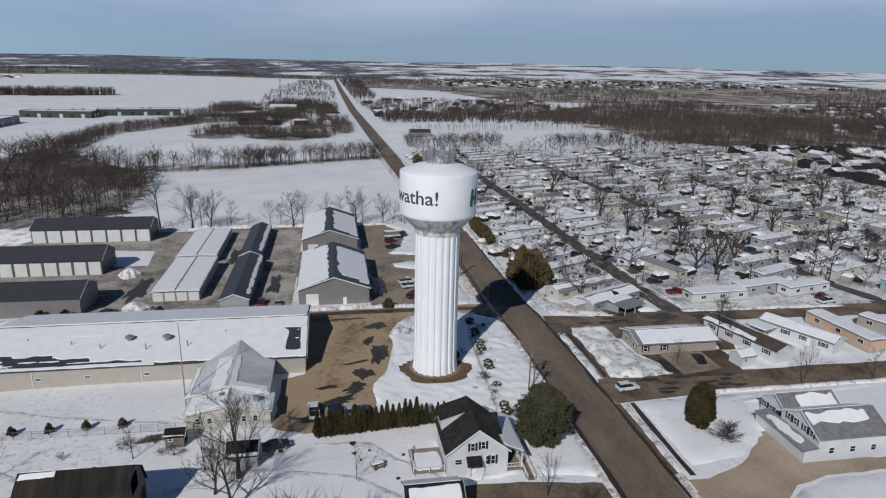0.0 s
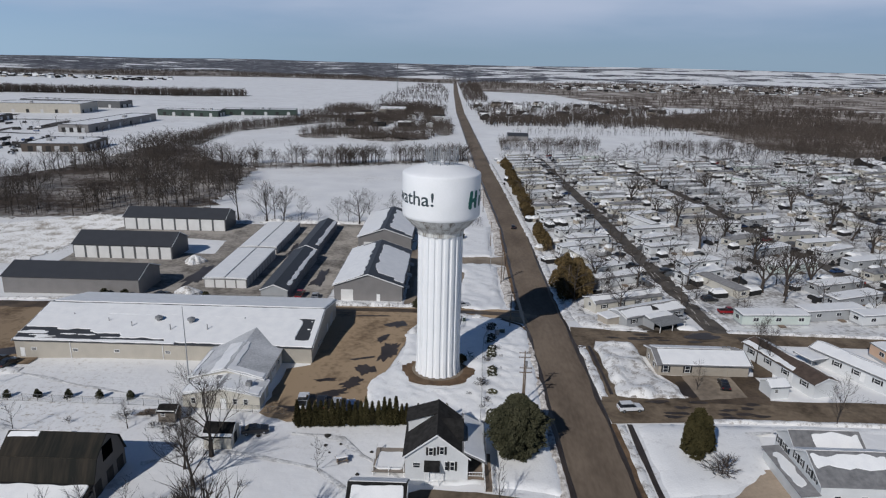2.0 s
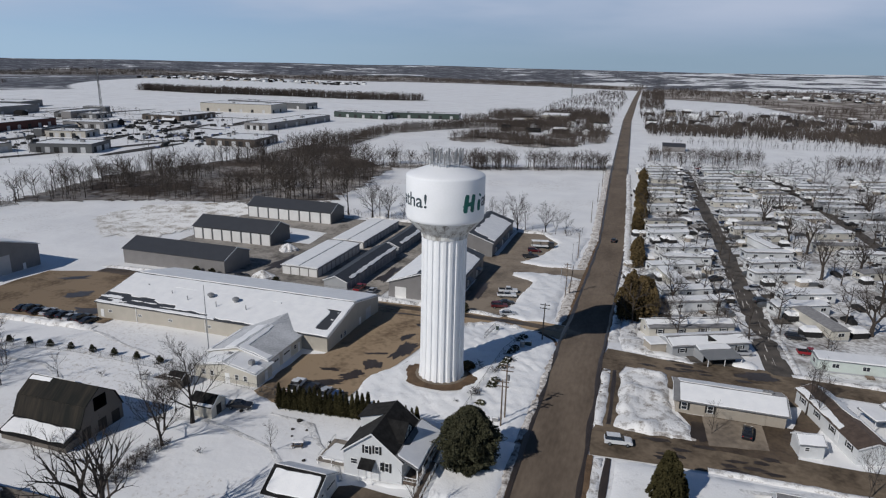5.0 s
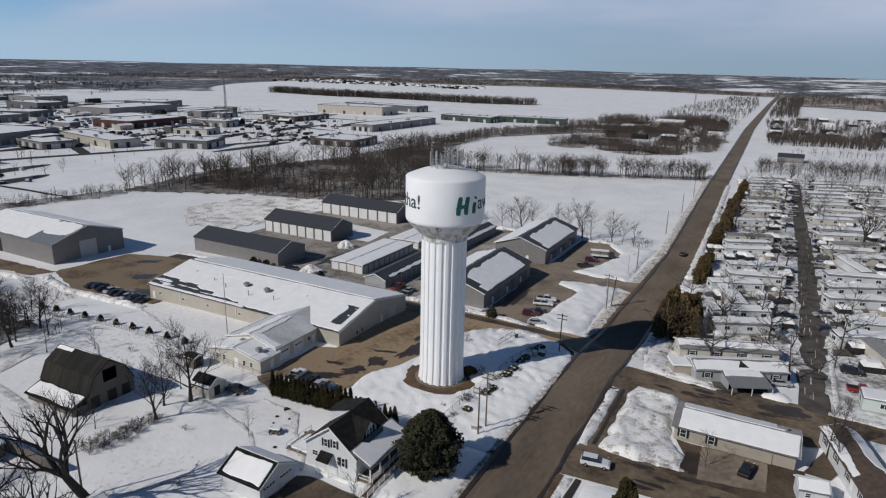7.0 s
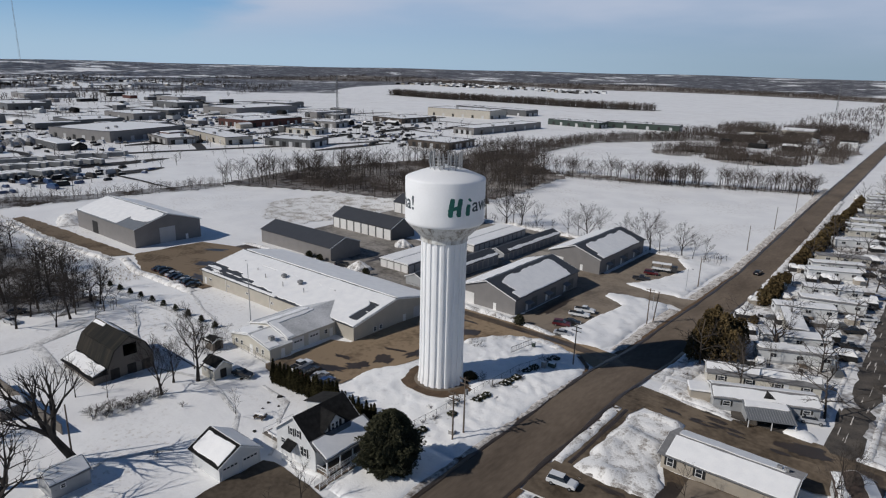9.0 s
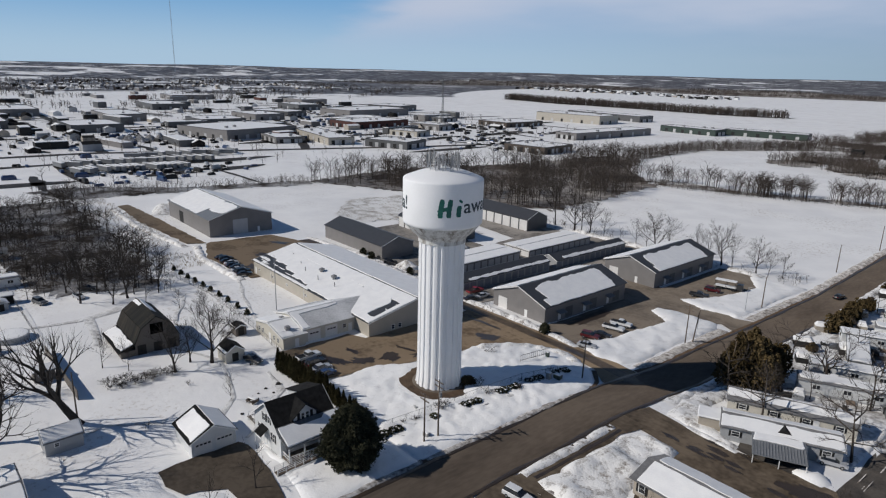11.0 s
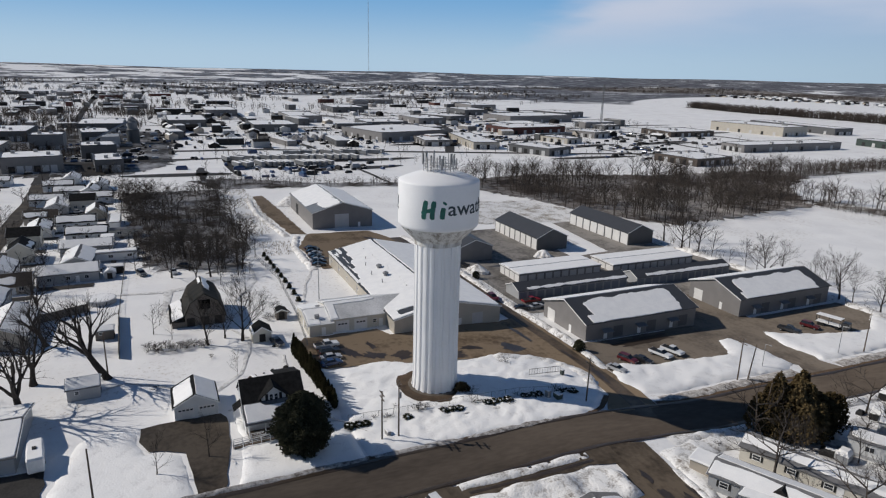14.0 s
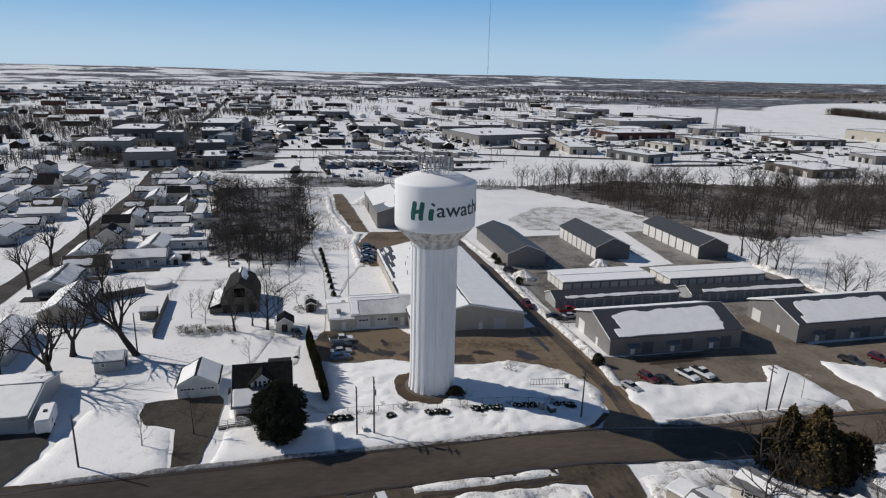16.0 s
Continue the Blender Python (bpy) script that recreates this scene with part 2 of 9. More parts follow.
M["pole_wood"] = material("weathered_pole_wood", (0.10, 0.075, 0.055), (0.20, 0.155, 0.12), 0.9, 0.8, 10, 0.4)
M["bark"] = material("grey_brown_bark", (0.030, 0.024, 0.020), (0.070, 0.057, 0.048), 0.95, 0.8, 6, 0.3, vary=0.2)
M["far_twig"] = material("woodland_twigs", (0.040, 0.031, 0.026), (0.084, 0.067, 0.056), 0.95, 0.02, 0.3, 0)
M["needle"] = material("dark_conifer_needles", (0.026, 0.028, 0.016), (0.080, 0.078, 0.048), 0.85, 0.5, 4, 0, vary=0.25, spec=0.08)
M["cedar"] = material("bronzed_cedar_foliage", (0.056, 0.042, 0.020), (0.165, 0.118, 0.058), 0.9, 0.5, 3, 0, vary=0.3, spec=0.08)
M["thuja"] = material("arborvitae_foliage", (0.022, 0.021, 0.009), (0.066, 0.057, 0.026), 0.9, 0.6, 4, 0, vary=0.3, spec=0.08)
# brown litter and brush, its dark tone also painting the shade under trees
M["litter"] = material("leaf_litter_and_wood_shade", (0.055, 0.042, 0.032), (0.50, 0.49, 0.48), 0.95, 0.09, 0.7, 0.3, ramp=(0.40, 0.60), spec=0.1)
M["forest_floor"] = material("brown_forest_floor", (0.070, 0.056, 0.048), (0.46, 0.44, 0.42), 0.95, 0.02, 0.25, 0.2, ramp=(0.44, 0.70), spec=0.1)
M["slush_yard"] = material("slushy_works_yard", (0.045, 0.038, 0.032), (0.55, 0.54, 0.53), 0.85, 0.035, 0.35, 0.3, ramp=(0.47, 0.66), spec=0.15)
M["weed"] = material("dry_grass", (0.22, 0.17, 0.11), (0.45, 0.37, 0.26), 0.95, 0.6, 4, 0)
M["red"] = material("red_paint", (0.24, 0.010, 0.014), (0.32, 0.014, 0.02), 0.35, 1, 8, 0.02)
M["green_paint"] = material("dark_green_paint", (0.030, 0.046, 0.038), (0.045, 0.066, 0.055), 0.5, 1, 8, 0.02)
CAR = {"white": (0.72, 0.73, 0.74), "silver": (0.42, 0.43, 0.45), "black": (0.018, 0.018, 0.020), "red": (0.26, 0.012, 0.018), "blue": (0.025, 0.055, 0.14), "grey": (0.10, 0.105, 0.11), "maroon": (0.10, 0.012, 0.016)}
for k, c in CAR.items():
    M["car_" + k] = material(k + "_car_paint", tuple(v * 0.85 for v in c), c, 0.28, 1, 6, 0, spec=0.6)


def ground_material():
    """Snow sheet: wind crust, grass tips showing through, and, far out, woods and fields too distant to part."""
    m = bpy.data.materials.new("snow_ground")
    m.use_nodes = True
    n, l = m.node_tree.nodes, m.node_tree.links
    p = n["Principled BSDF"]
    p.inputs["Roughness"].default_value = 0.55
    p.inputs["Specular IOR Level"].default_value = 0.12
    geo = n.new("ShaderNodeTexCoord")
    pos = geo.outputs["Object"]

    def tex(scale, detail=5, rough=0.55, stretch=None):
        t = n.new("ShaderNodeTexNoise")
        t.inputs["Scale"].default_value, t.inputs["Detail"].default_value, t.inputs["Roughness"].default_value = scale, detail, rough
        if stretch:
            mp = n.new("ShaderNodeMapping"); mp.inputs["Scale"].default_value = stretch
            l.new(pos, mp.inputs["Vector"]); l.new(mp.outputs[0], t.inputs["Vector"])
        else:
            l.new(pos, t.inputs["Vector"])
        return t.outputs["Fac"]

    def ramp(v, lo, hi, a=0.0, b=1.0):
        r = n.new("ShaderNodeMapRange")
        r.inputs["From Min"].default_value, r.inputs["From Max"].default_value = lo, hi
        r.inputs["To Min"].default_value, r.inputs["To Max"].default_value = a, b
        l.new(v, r.inputs["Value"])
        return r.outputs[0]

    def mix(f, a, b):
        x = n.new("ShaderNodeMix"); x.data_type = "RGBA"
        l.new(f, x.inputs["Factor"])
        for v, key in ((a, "A"), (b, "B")):
            if isinstance(v, tuple):
                x.inputs[key].default_value = (*v, 1)
            else:
                l.new(v, x.inputs[key])
        return x.outputs["Result"]

    def times(a, b):
        x = n.new("ShaderNodeMath"); x.operation = "MULTIPLY"; l.new(a, x.inputs[0]); l.new(b, x.inputs[1]); return x.outputs[0]
    snow = mix(ramp(tex(0.06), 0.35, 0.65), (0.79, 0.785, 0.78), (0.88, 0.875, 0.86))
    grass = times(ramp(tex(0.025, 4), 0.47, 0.66), ramp(tex(0.9, 5, 0.7), 0.52, 0.66))
    near = mix(times(grass, ramp(tex(3.0, 2), 0.3, 0.6)), snow, (0.30, 0.24, 0.17))
    def dist(cx, cy):
        d = n.new("ShaderNodeVectorMath"); d.operation = "DISTANCE"
        flat = n.new("ShaderNodeVectorMath"); flat.operation = "MULTIPLY"; flat.inputs[1].default_value = (1, 1, 0)
        l.new(pos, flat.inputs[0]); l.new(flat.outputs[0], d.inputs[0]); d.inputs[1].default_value = (cx, cy, 0)
        return d.outputs["Value"]
    edge = n.new("ShaderNodeMath"); edge.operation = "MULTIPLY_ADD"; edge.inputs[1].default_value = 900
    l.new(tex(0.0022, 5, 0.6), edge.inputs[0]); l.new(dist(0, 0), edge.inputs[2])
    far = times(ramp(edge.outputs[0], 2000, 2070), ramp(dist(-620, 1800), 840, 852))       # open farmland stays white
    sep = n.new("ShaderNodeSeparateXYZ"); l.new(pos, sep.inputs[0])
    lean = n.new("ShaderNodeMath"); lean.operation = "ADD"       # woods thin out from the west to open farmland in the north-east
    l.new(tex(0.0030, 9, 0.70), lean.inputs[0]); l.new(ramp(sep.outputs["X"], -800, 900, 0.050, -0.055), lean.inputs[1])
    open_west = n.new("ShaderNodeMath"); open_west.operation = "ADD"      # and to open country in the far west
    l.new(lean.outputs[0], open_west.inputs[0]); l.new(ramp(sep.outputs["Y"], 0, 2000, -0.085, 0.0), open_west.inputs[1])
    woods = ramp(open_west.outputs[0], 0.455, 0.475)
    hedge = ramp(tex(0.020, 6, 0.8), 0.36, 0.50, 0.45, 1.0)
    col = mix(times(times(far, woods), hedge), near, (0.058, 0.052, 0.053))
    l.new(col, p.inputs["Base Color"])
    bp = n.new("ShaderNodeBump"); bp.inputs["Strength"].default_value = 0.5; bp.inputs["Distance"].default_value = 0.30
    l.new(tex(0.35, 5, 0.6), bp.inputs["Height"]); l.new(bp.outputs[0], p.inputs["Normal"])
    return m


M["ground"] = ground_material()

# ---- building helpers ----
from mathutils import geometry

rng = random.Random(7)


def smooth(v):
    v = max(0.0, min(1.0, v))
    return v * v * (3 - 2 * v)


def land(x, y):
    """Height of the ground: level by the tower, a gentle fall to the north and west, low hills at the horizon."""
    east = smooth((x - 55) / 40)
    s1, s2 = smooth((y - 138) / 42), smooth((y - 185) / 40)
    z = -(2.8 * s1 + 0.8 * s2) * (1 - 0.35 * east) - 2.2 * smooth((-x - 45) / 70) * (1 - s1)
    r = math.hypot(x, y)
    if r > 900:
        k = smooth((r - 900) / 1500)
        z += k * (3 * math.sin(x * 0.0021 + 1.3) * math.cos(y * 0.0017) + 2 * math.sin((x + y) * 0.0043))
    if r > 2600:
        z += 53 * smooth((r - 2600) / 2300) * (0.95 + 0.05 * math.sin(x * 0.0019 + 2 * math.sin(y * 0.0011)))
    return z


def mesh_of(name, verts, faces, mat, smooth_shade=False):
    me = bpy.data.meshes.new(name)
    me.from_pydata([tuple(v) for v in verts], [], [tuple(f) for f in faces])
    for m in (mat if isinstance(mat, (list, tuple)) else [mat]):
        me.materials.append(m)
    if smooth_shade:
        me.polygons.foreach_set("use_smooth", [True] * len(me.polygons))
    me.update()
    return me


def finish(name, bm, mat):
    me = bpy.data.meshes.new(name)
    bmesh.ops.recalc_face_normals(bm, faces=bm.faces)
    bm.to_mesh(me)
    bm.free()
    for m in (mat if isinstance(mat, (list, tuple)) else [mat]):
        me.materials.append(m)
    return me


def part(name, bm, mat, parent, label=""):
    """Links a bmesh, or a ready mesh, as one part under a thing or part."""
    me = bm if isinstance(bm, bpy.types.Mesh) else finish(name, bm, mat)
    ob = new(name, me)
    ob.parent = parent
    if label:
        ob["label"] = label
    return ob


def thing(name, x, y, z=None, rz=0, label="", category="", group="", kind=""):
    ob = new(name)
    ob.empty_display_size = 0.3
    ob.matrix_basis = pose(x, y, land(x, y) if z is None else z, 0, 0, rz)
    return tagged(ob, label, category, group, kind)


def solid(name, bm, mat, m, label="", category="", group="", kind=""):
    """A thing of one mesh."""
    me = bm if isinstance(bm, bpy.types.Mesh) else finish(name, bm, mat)
    ob = new(name, me)
    ob.matrix_basis = m
    return tagged(ob, label, category, group, kind)


def quad(bm, pts):
    return bm.faces.new([bm.verts.new(p) for p in pts])


def add_box(bm, x0, x1, y0, y1, z0, z1, bevel=0.0):
    v = [bm.verts.new((x, y, z)) for z in (z0, z1) for y in (y0, y1) for x in (x0, x1)]
    fs = [bm.faces.new([v[i] for i in f]) for f in ((0, 2, 3, 1), (4, 5, 7, 6), (0, 1, 5, 4), (1, 3, 7, 5), (3, 2, 6, 7), (2, 0, 4, 6))]
    if bevel:
        es = list({e for f in fs for e in f.edges})
        bmesh.ops.bevel(bm, geom=es, offset=bevel, segments=1, affect="EDGES")
    return bm


def box(x0, x1, y0, y1, z0, z1, bevel=0.0):
    return add_box(bmesh.new(), x0, x1, y0, y1, z0, z1, bevel)


def add_tube(bm, a, b, r0, r1, sides=6, caps=True):
    a, b = Vector(a), Vector(b)
    q = (b - a).to_track_quat("Z", "Y").to_matrix()
    rings = []
    for c, r in ((a, r0), (b, r1)):
        rings.append([bm.verts.new(c + q @ Vector((r * math.cos(2 * math.pi * i / sides), r * math.sin(2 * math.pi * i / sides), 0))) for i in range(sides)])
    for i in range(sides):
        j = (i + 1) % sides
        bm.faces.new((rings[0][i], rings[0][j], rings[1][j], rings[1][i]))
    if caps:
        bm.faces.new(rings[0][::-1]); bm.faces.new(rings[1])
    return bm


def tube(a, b, r0, r1=None, sides=6):
    return add_tube(bmesh.new(), a, b, r0, r0 if r1 is None else r1, sides)


def lathe(profile, sides=48, rfun=None):
    """Turns (radius, z) pairs round the z axis; rfun(angle, r, z) may shape the radius."""
    bm = bmesh.new()
    rings = []
    for r, z in profile:
        rings.append([bm.verts.new(((rfun(2 * math.pi * i / sides, r, z) if rfun else r) * math.cos(2 * math.pi * i / sides), (rfun(2 * math.pi * i / sides, r, z) if rfun else r) * math.sin(2 * math.pi * i / sides), z)) for i in range(sides)])
    for a, b in zip(rings, rings[1:]):
        for i in range(sides):
            j = (i + 1) % sides
            bm.faces.new((a[i], a[j], b[j], b[i]))
    bm.faces.new(rings[0][::-1]); bm.faces.new(rings[-1])
    return bm


def ragged(x0, x1, y0, y1, step=1.2, jag=0.35, seed=0, soft=0.0):
    """Outline of a patch with rounded corners whose sides wander in and out."""
    r = random.Random(seed)
    w, h = x1 - x0, y1 - y0
    rad = min(w, h) * 0.5 * min(1.0, soft + min(0.5, jag * 0.45))
    base = [(x0 + rad, y0), (x1 - rad, y0), (x1, y0 + rad), (x1, y1 - rad), (x1 - rad, y1), (x0 + rad, y1), (x0, y1 - rad), (x0, y0 + rad)] if rad > 0.05 else [(x0, y0), (x1, y0), (x1, y1), (x0, y1)]
    corner = {1: (x1 - rad, y0 + rad, -90), 3: (x1 - rad, y1 - rad, 0), 5: (x0 + rad, y1 - rad, 90), 7: (x0 + rad, y0 + rad, 180)} if rad > 0.05 else {}
    pts = []
    for i, (a, b) in enumerate(zip(base, base[1:] + base[:1])):
        if i in corner:
            cx, cy, a0 = corner[i]
            pts += [(cx + rad * math.cos(radians(a0 + q * 22.5)), cy + rad * math.sin(radians(a0 + q * 22.5))) for q in range(4)]
        else:
            k = max(1, int(math.hypot(b[0] - a[0], b[1] - a[1]) / step))
            pts += [(a[0] + (b[0] - a[0]) * q / k, a[1] + (b[1] - a[1]) * q / k) for q in range(k)]
    out, mx, my = [], (x0 + x1) / 2, (y0 + y1) / 2
    for x, y in pts:
        d = jag * max(0.0, 0.45 + 0.9 * noise.noise(Vector((x * 0.33, y * 0.33, seed * 3.1))) + 0.35 * noise.noise(Vector((x * 1.6, y * 1.6, seed * 1.7))) + r.uniform(-0.05, 0.05))
        nx = max(-1, min(1, (mx - x) / (w / 2) * 1.2)) if abs(x - mx) > w / 2 - rad - 0.01 else 0
        ny = max(-1, min(1, (my - y) / (h / 2) * 1.2)) if abs(y - my) > h / 2 - rad - 0.01 else 0
        out.append((x + nx * d, y + ny * d))
    return out


def slab(pts, zf, thick, inset=0.12):
    """A thick patch on the surface zf(x, y), with rounded-off rims."""
    bm = bmesh.new()
    cx, cy = sum(p[0] for p in pts) / len(pts), sum(p[1] for p in pts) / len(pts)
    low = [bm.verts.new((x, y, zf(x, y))) for x, y in pts]
    mid = [bm.verts.new((x, y, zf(x, y) + thick * 0.6)) for x, y in pts]
    top = []
    for x, y in pts:
        d = math.hypot(cx - x, cy - y) or 1
        u, w = x + (cx - x) / d * inset, y + (cy - y) / d * inset
        top.append(bm.verts.new((u, w, zf(u, w) + thick)))
    k = len(pts)
    for i in range(k):
        j = (i + 1) % k
        bm.faces.new((low[i], low[j], mid[j], mid[i])); bm.faces.new((mid[i], mid[j], top[j], top[i]))
    bm.faces.new(top)
    bmesh.ops.triangulate(bm, faces=[f for f in bm.faces if len(f.verts) > 4])
    return bm


def strip(name, line, width, mat, lift=0.05, label="", category="road", step=6.0, kind="structure", wob=0.0):
    """A road-like band along a line of plan points, laid on the land."""
    pts = []
    for (ax, ay), (bx, by) in zip(line, line[1:]):
        k = max(1, int(math.hypot(bx - ax, by - ay) / step))
        pts += [(ax + (bx - ax) * i / k, ay + (by - ay) * i / k) for i in range(k)]
    pts.append(line[-1])
    v, f = [], []
    for i, (x, y) in enumerate(pts):
        a, b = pts[max(0, i - 1)], pts[min(len(pts) - 1, i + 1)]
        d = Vector((b[0] - a[0], b[1] - a[1])).normalized()
        for k in range(5):
            s = (k / 4 - 0.5)
            o = s * width + (wob * noise.noise(Vector((x * 0.11, y * 0.11, 3.0 * k))) if k in (0, 4) else 0)
            px, py = x - d.y * o, y + d.x * o
            v.append((px, py, land(px, py) + lift - (0.05 if k in (0, 4) else 0)))
    for i in range(len(pts) - 1):
        for k in range(4):
            a = i * 5 + k
            f.append((a, a + 1, a + 6, a + 5))
    return solid(name, mesh_of(name, v, f, mat), None, Matrix(), label, category, kind=kind)


def outline_points(outline, cell, wob):
    pts = []
    for (ax, ay), (bx, by) in zip(outline, outline[1:] + outline[:1]):
        k = max(1, int(math.hypot(bx - ax, by - ay) / cell))
        for i in range(k):
            x, y = ax + (bx - ax) * i / k, ay + (by - ay) * i / k
            pts.append((x + wob * noise.noise(Vector((x * 0.35, y * 0.35, 1))), y + wob * noise.noise(Vector((x * 0.35, y * 0.35, 7)))))
    return pts


def fill(pts, cell):
    """Triangles that fill an outline, with inner points on a grid."""
    xs, ys = [p[0] for p in pts], [p[1] for p in pts]
    grid = [(x, y) for x in np.arange(min(xs) + cell / 2, max(xs), cell) for y in np.arange(min(ys) + cell / 2, max(ys), cell) if inside(x, y, pts)]
    n = len(pts)
    v, _, f, *_ = geometry.delaunay_2d_cdt([Vector(p) for p in pts] + [Vector(p) for p in grid], [], [list(range(n))], 1, 1e-4)
    return [(p.x, p.y) for p in v], f


def patch(name, outline, mat, lift=0.04, label="", category="ground", kind="structure", cell=4.0, wob=0.0):
    """A flat area with the given outline, laid on the land."""
    v, f = fill(outline_points(outline, min(cell, 2.0), wob), cell)
    return solid(name, mesh_of(name, [(x, y, land(x, y) + lift) for x, y in v], f, mat), None, Matrix(), label, category, kind=kind)


def rim(x, y, pts):
    """Distance to the nearest edge of an outline."""
    best = 1e9
    for (ax, ay), (bx, by) in zip(pts, pts[1:] + pts[:1]):
        dx, dy = bx - ax, by - ay
        t = max(0, min(1, ((x - ax) * dx + (y - ay) * dy) / (dx * dx + dy * dy + 1e-9)))
        best = min(best, math.hypot(x - ax - t * dx, y - ay - t * dy))
    return best


def mound(name, outline, height, mat, label, rough=0.3, edge=0.8, cell=1.3, wob=0.5, hole=None, heap=0.0, freq=0.35):
    """Lying or heaped snow with a rounded, cut-off rim."""
    pts = outline_points(outline, 1.6, wob)
    v, f = fill(pts, cell)
    out = []
    for x, y in v:
        k = min(1.0, rim(x, y, pts) / edge)
        z = height * (k ** 0.6) * (1 + rough * noise.noise(Vector((x * freq, y * freq, 5))) + 0.4 * rough * noise.noise(Vector((x * 1.3, y * 1.3, 2))))
        z += heap * max(0, noise.noise(Vector((x * 0.16, y * 0.16, 9)))) * k * 3
        if hole:
            d = math.hypot(x - hole[0], y - hole[1]) - hole[2] - 1.9 * (hole[1] - y) / max(1, math.hypot(x - hole[0], y - hole[1])) - 2.2 * noise.noise(Vector((x * 0.22, y * 0.22, 3))) - 0.8 * noise.noise(Vector((x * 0.8, y * 0.8, 4)))
            z = -0.05 if d < 0 else min(z, d * 0.35)
        out.append((x, y, land(x, y) + z - (0.12 if k < 0.01 else 0)))
    return solid(name, mesh_of(name, out, f, mat, True), None, Matrix(), label, "snow", kind="stuff")


def bank(line, width, height, mat, label="ploughed ridge of lumpy snow", step=0.9, seed=0):
    """A ploughed snow ridge along a line."""
    pts = []
    for (ax, ay), (bx, by) in zip(line, line[1:]):
        k = max(1, int(math.hypot(bx - ax, by - ay) / step))
        pts += [(ax + (bx - ax) * i / k, ay + (by - ay) * i / k) for i in range(k)]
    pts.append(line[-1])
    v, f, n = [], [], 7
    for i, (x, y) in enumerate(pts):
        a, b = pts[max(0, i - 1)], pts[min(len(pts) - 1, i + 1)]
        d = Vector((b[0] - a[0], b[1] - a[1])).normalized()
        end = min(1, i / 3, (len(pts) - 1 - i) / 3)
        for k in range(n):
            s = k / (n - 1) * 2 - 1
            o = s * width / 2 * (1 + 0.35 * noise.noise(Vector((x * 0.3, y * 0.3, seed + (4 if s > 0 else 0)))))
            z = height * (1 - s * s) * (0.75 + 0.8 * noise.noise(Vector((x * 0.45, y * 0.45, seed))) + 0.35 * noise.noise(Vector((x * 1.7 + k, y * 1.7, seed)))) * end
            px, py = x - d.y * o, y + d.x * o
            v.append((px, py, land(px, py) + (max(z, 0.0) - 0.12 if abs(s) == 1 else max(z, 0.03))))
    for i in range(len(pts) - 1):
        for k in range(n - 1):
            c = i * n + k
            f.append((c, c + 1, c + n + 1, c + n))
    return solid("snow_bank", mesh_of("snow_bank", v, f, mat, True), None, Matrix(), label, "snow bank", kind="stuff")


def inside(x, y, poly):
    c = False
    for (ax, ay), (bx, by) in zip(poly, poly[1:] + poly[:1]):
        if (ay > y) != (by > y) and x < (bx - ax) * (y - ay) / (by - ay) + ax:
            c = not c
    return c

# ---- the ground: one sheet from the tower to the horizon ----
def make_ground():
    rings = [0, 8]
    while rings[-1] < 4900:
        rings.append(rings[-1] * (1.045 if rings[-1] > 320 else 1.0) + (0 if rings[-1] > 320 else 9))
    rings[-1] = 4930
    n = 220
    v = [(20, 124, land(20, 124))]
    for r in rings[1:]:
        for i in range(n):
            a = 2 * math.pi * i / n
            x, y = 20 + r * math.cos(a), 124 + r * math.sin(a)
            v.append((x, y, land(x, y) + 0.10 * noise.noise(Vector((x * 0.06, y * 0.06, 0))) - 0.10))
    f = [(0, 1 + i, 1 + (i + 1) % n) for i in range(n)]
    for k in range(len(rings) - 2):
        for i in range(n):
            a, b = 1 + k * n + i, 1 + k * n + (i + 1) % n
            f.append((a, a + n, b + n, b))
    return solid("ground", mesh_of("ground", v, f, M["ground"], True), None, Matrix(), "snow-covered level ground with dry grass tips", "ground", kind="structure")


make_ground()

# roads and lots
strip("road", [(49.5, -120), (47.5, 60), (47.2, 150), (48.5, 260), (42, 440), (30, 900), (24, 1500), (20, 2300)], 11.2, M["main_road"], 0.06, "weathered brown-grey two-lane asphalt road", wob=0.5)
for off in (-5.9, 5.9):
    strip("road_shoulder", [(49.5 + off, -110), (47.5 + off, 60), (47.2 + off, 104)], 1.5, M["mud"], 0.068, "muddy brown road shoulder", "road shoulder", wob=0.7)
    strip("road_shoulder", [(47.3 + off, 164), (48.5 + off, 260), (42 + off, 440)], 1.5, M["mud"], 0.068, "muddy brown road shoulder", "road shoulder", wob=0.7)
strip("road_shoulder", [(41.6, 62), (41.5, 104), (41.7, 138), (42.0, 147), (40.6, 151.2), (36.4, 155.6)], 1.3, M["mud"], 0.07, "dark muddy strip at the foot of a snow bank", "road shoulder", 1.5, wob=0.5)
for off, w in ((-5.1, 0.9), (5.2, 0.8)):
    strip("wet_edge", [(49.4 + off, -110), (47.5 + off, 60), (47.2 + off, 150), (48.4 + off, 260), (42 + off, 440), (30 + off, 900)], w, M["wet"], 0.112, "dark wet streak along the road", "road", 3.0, wob=0.45)
strip("road", [(52.7, 146.3), (58, 145.5), (68, 144.2), (86, 146), (150, 144), (300, 138)], 8.6, M["asphalt"], 0.045, "brown slushy cross street between snow banks", wob=0.7)
strip("road", [(52.9, 108.2), (64, 109), (84, 110.5), (150, 110.5), (300, 110)], 7.8, M["asphalt"], 0.045, "wet brown side street beside snowy lawns", wob=0.7)
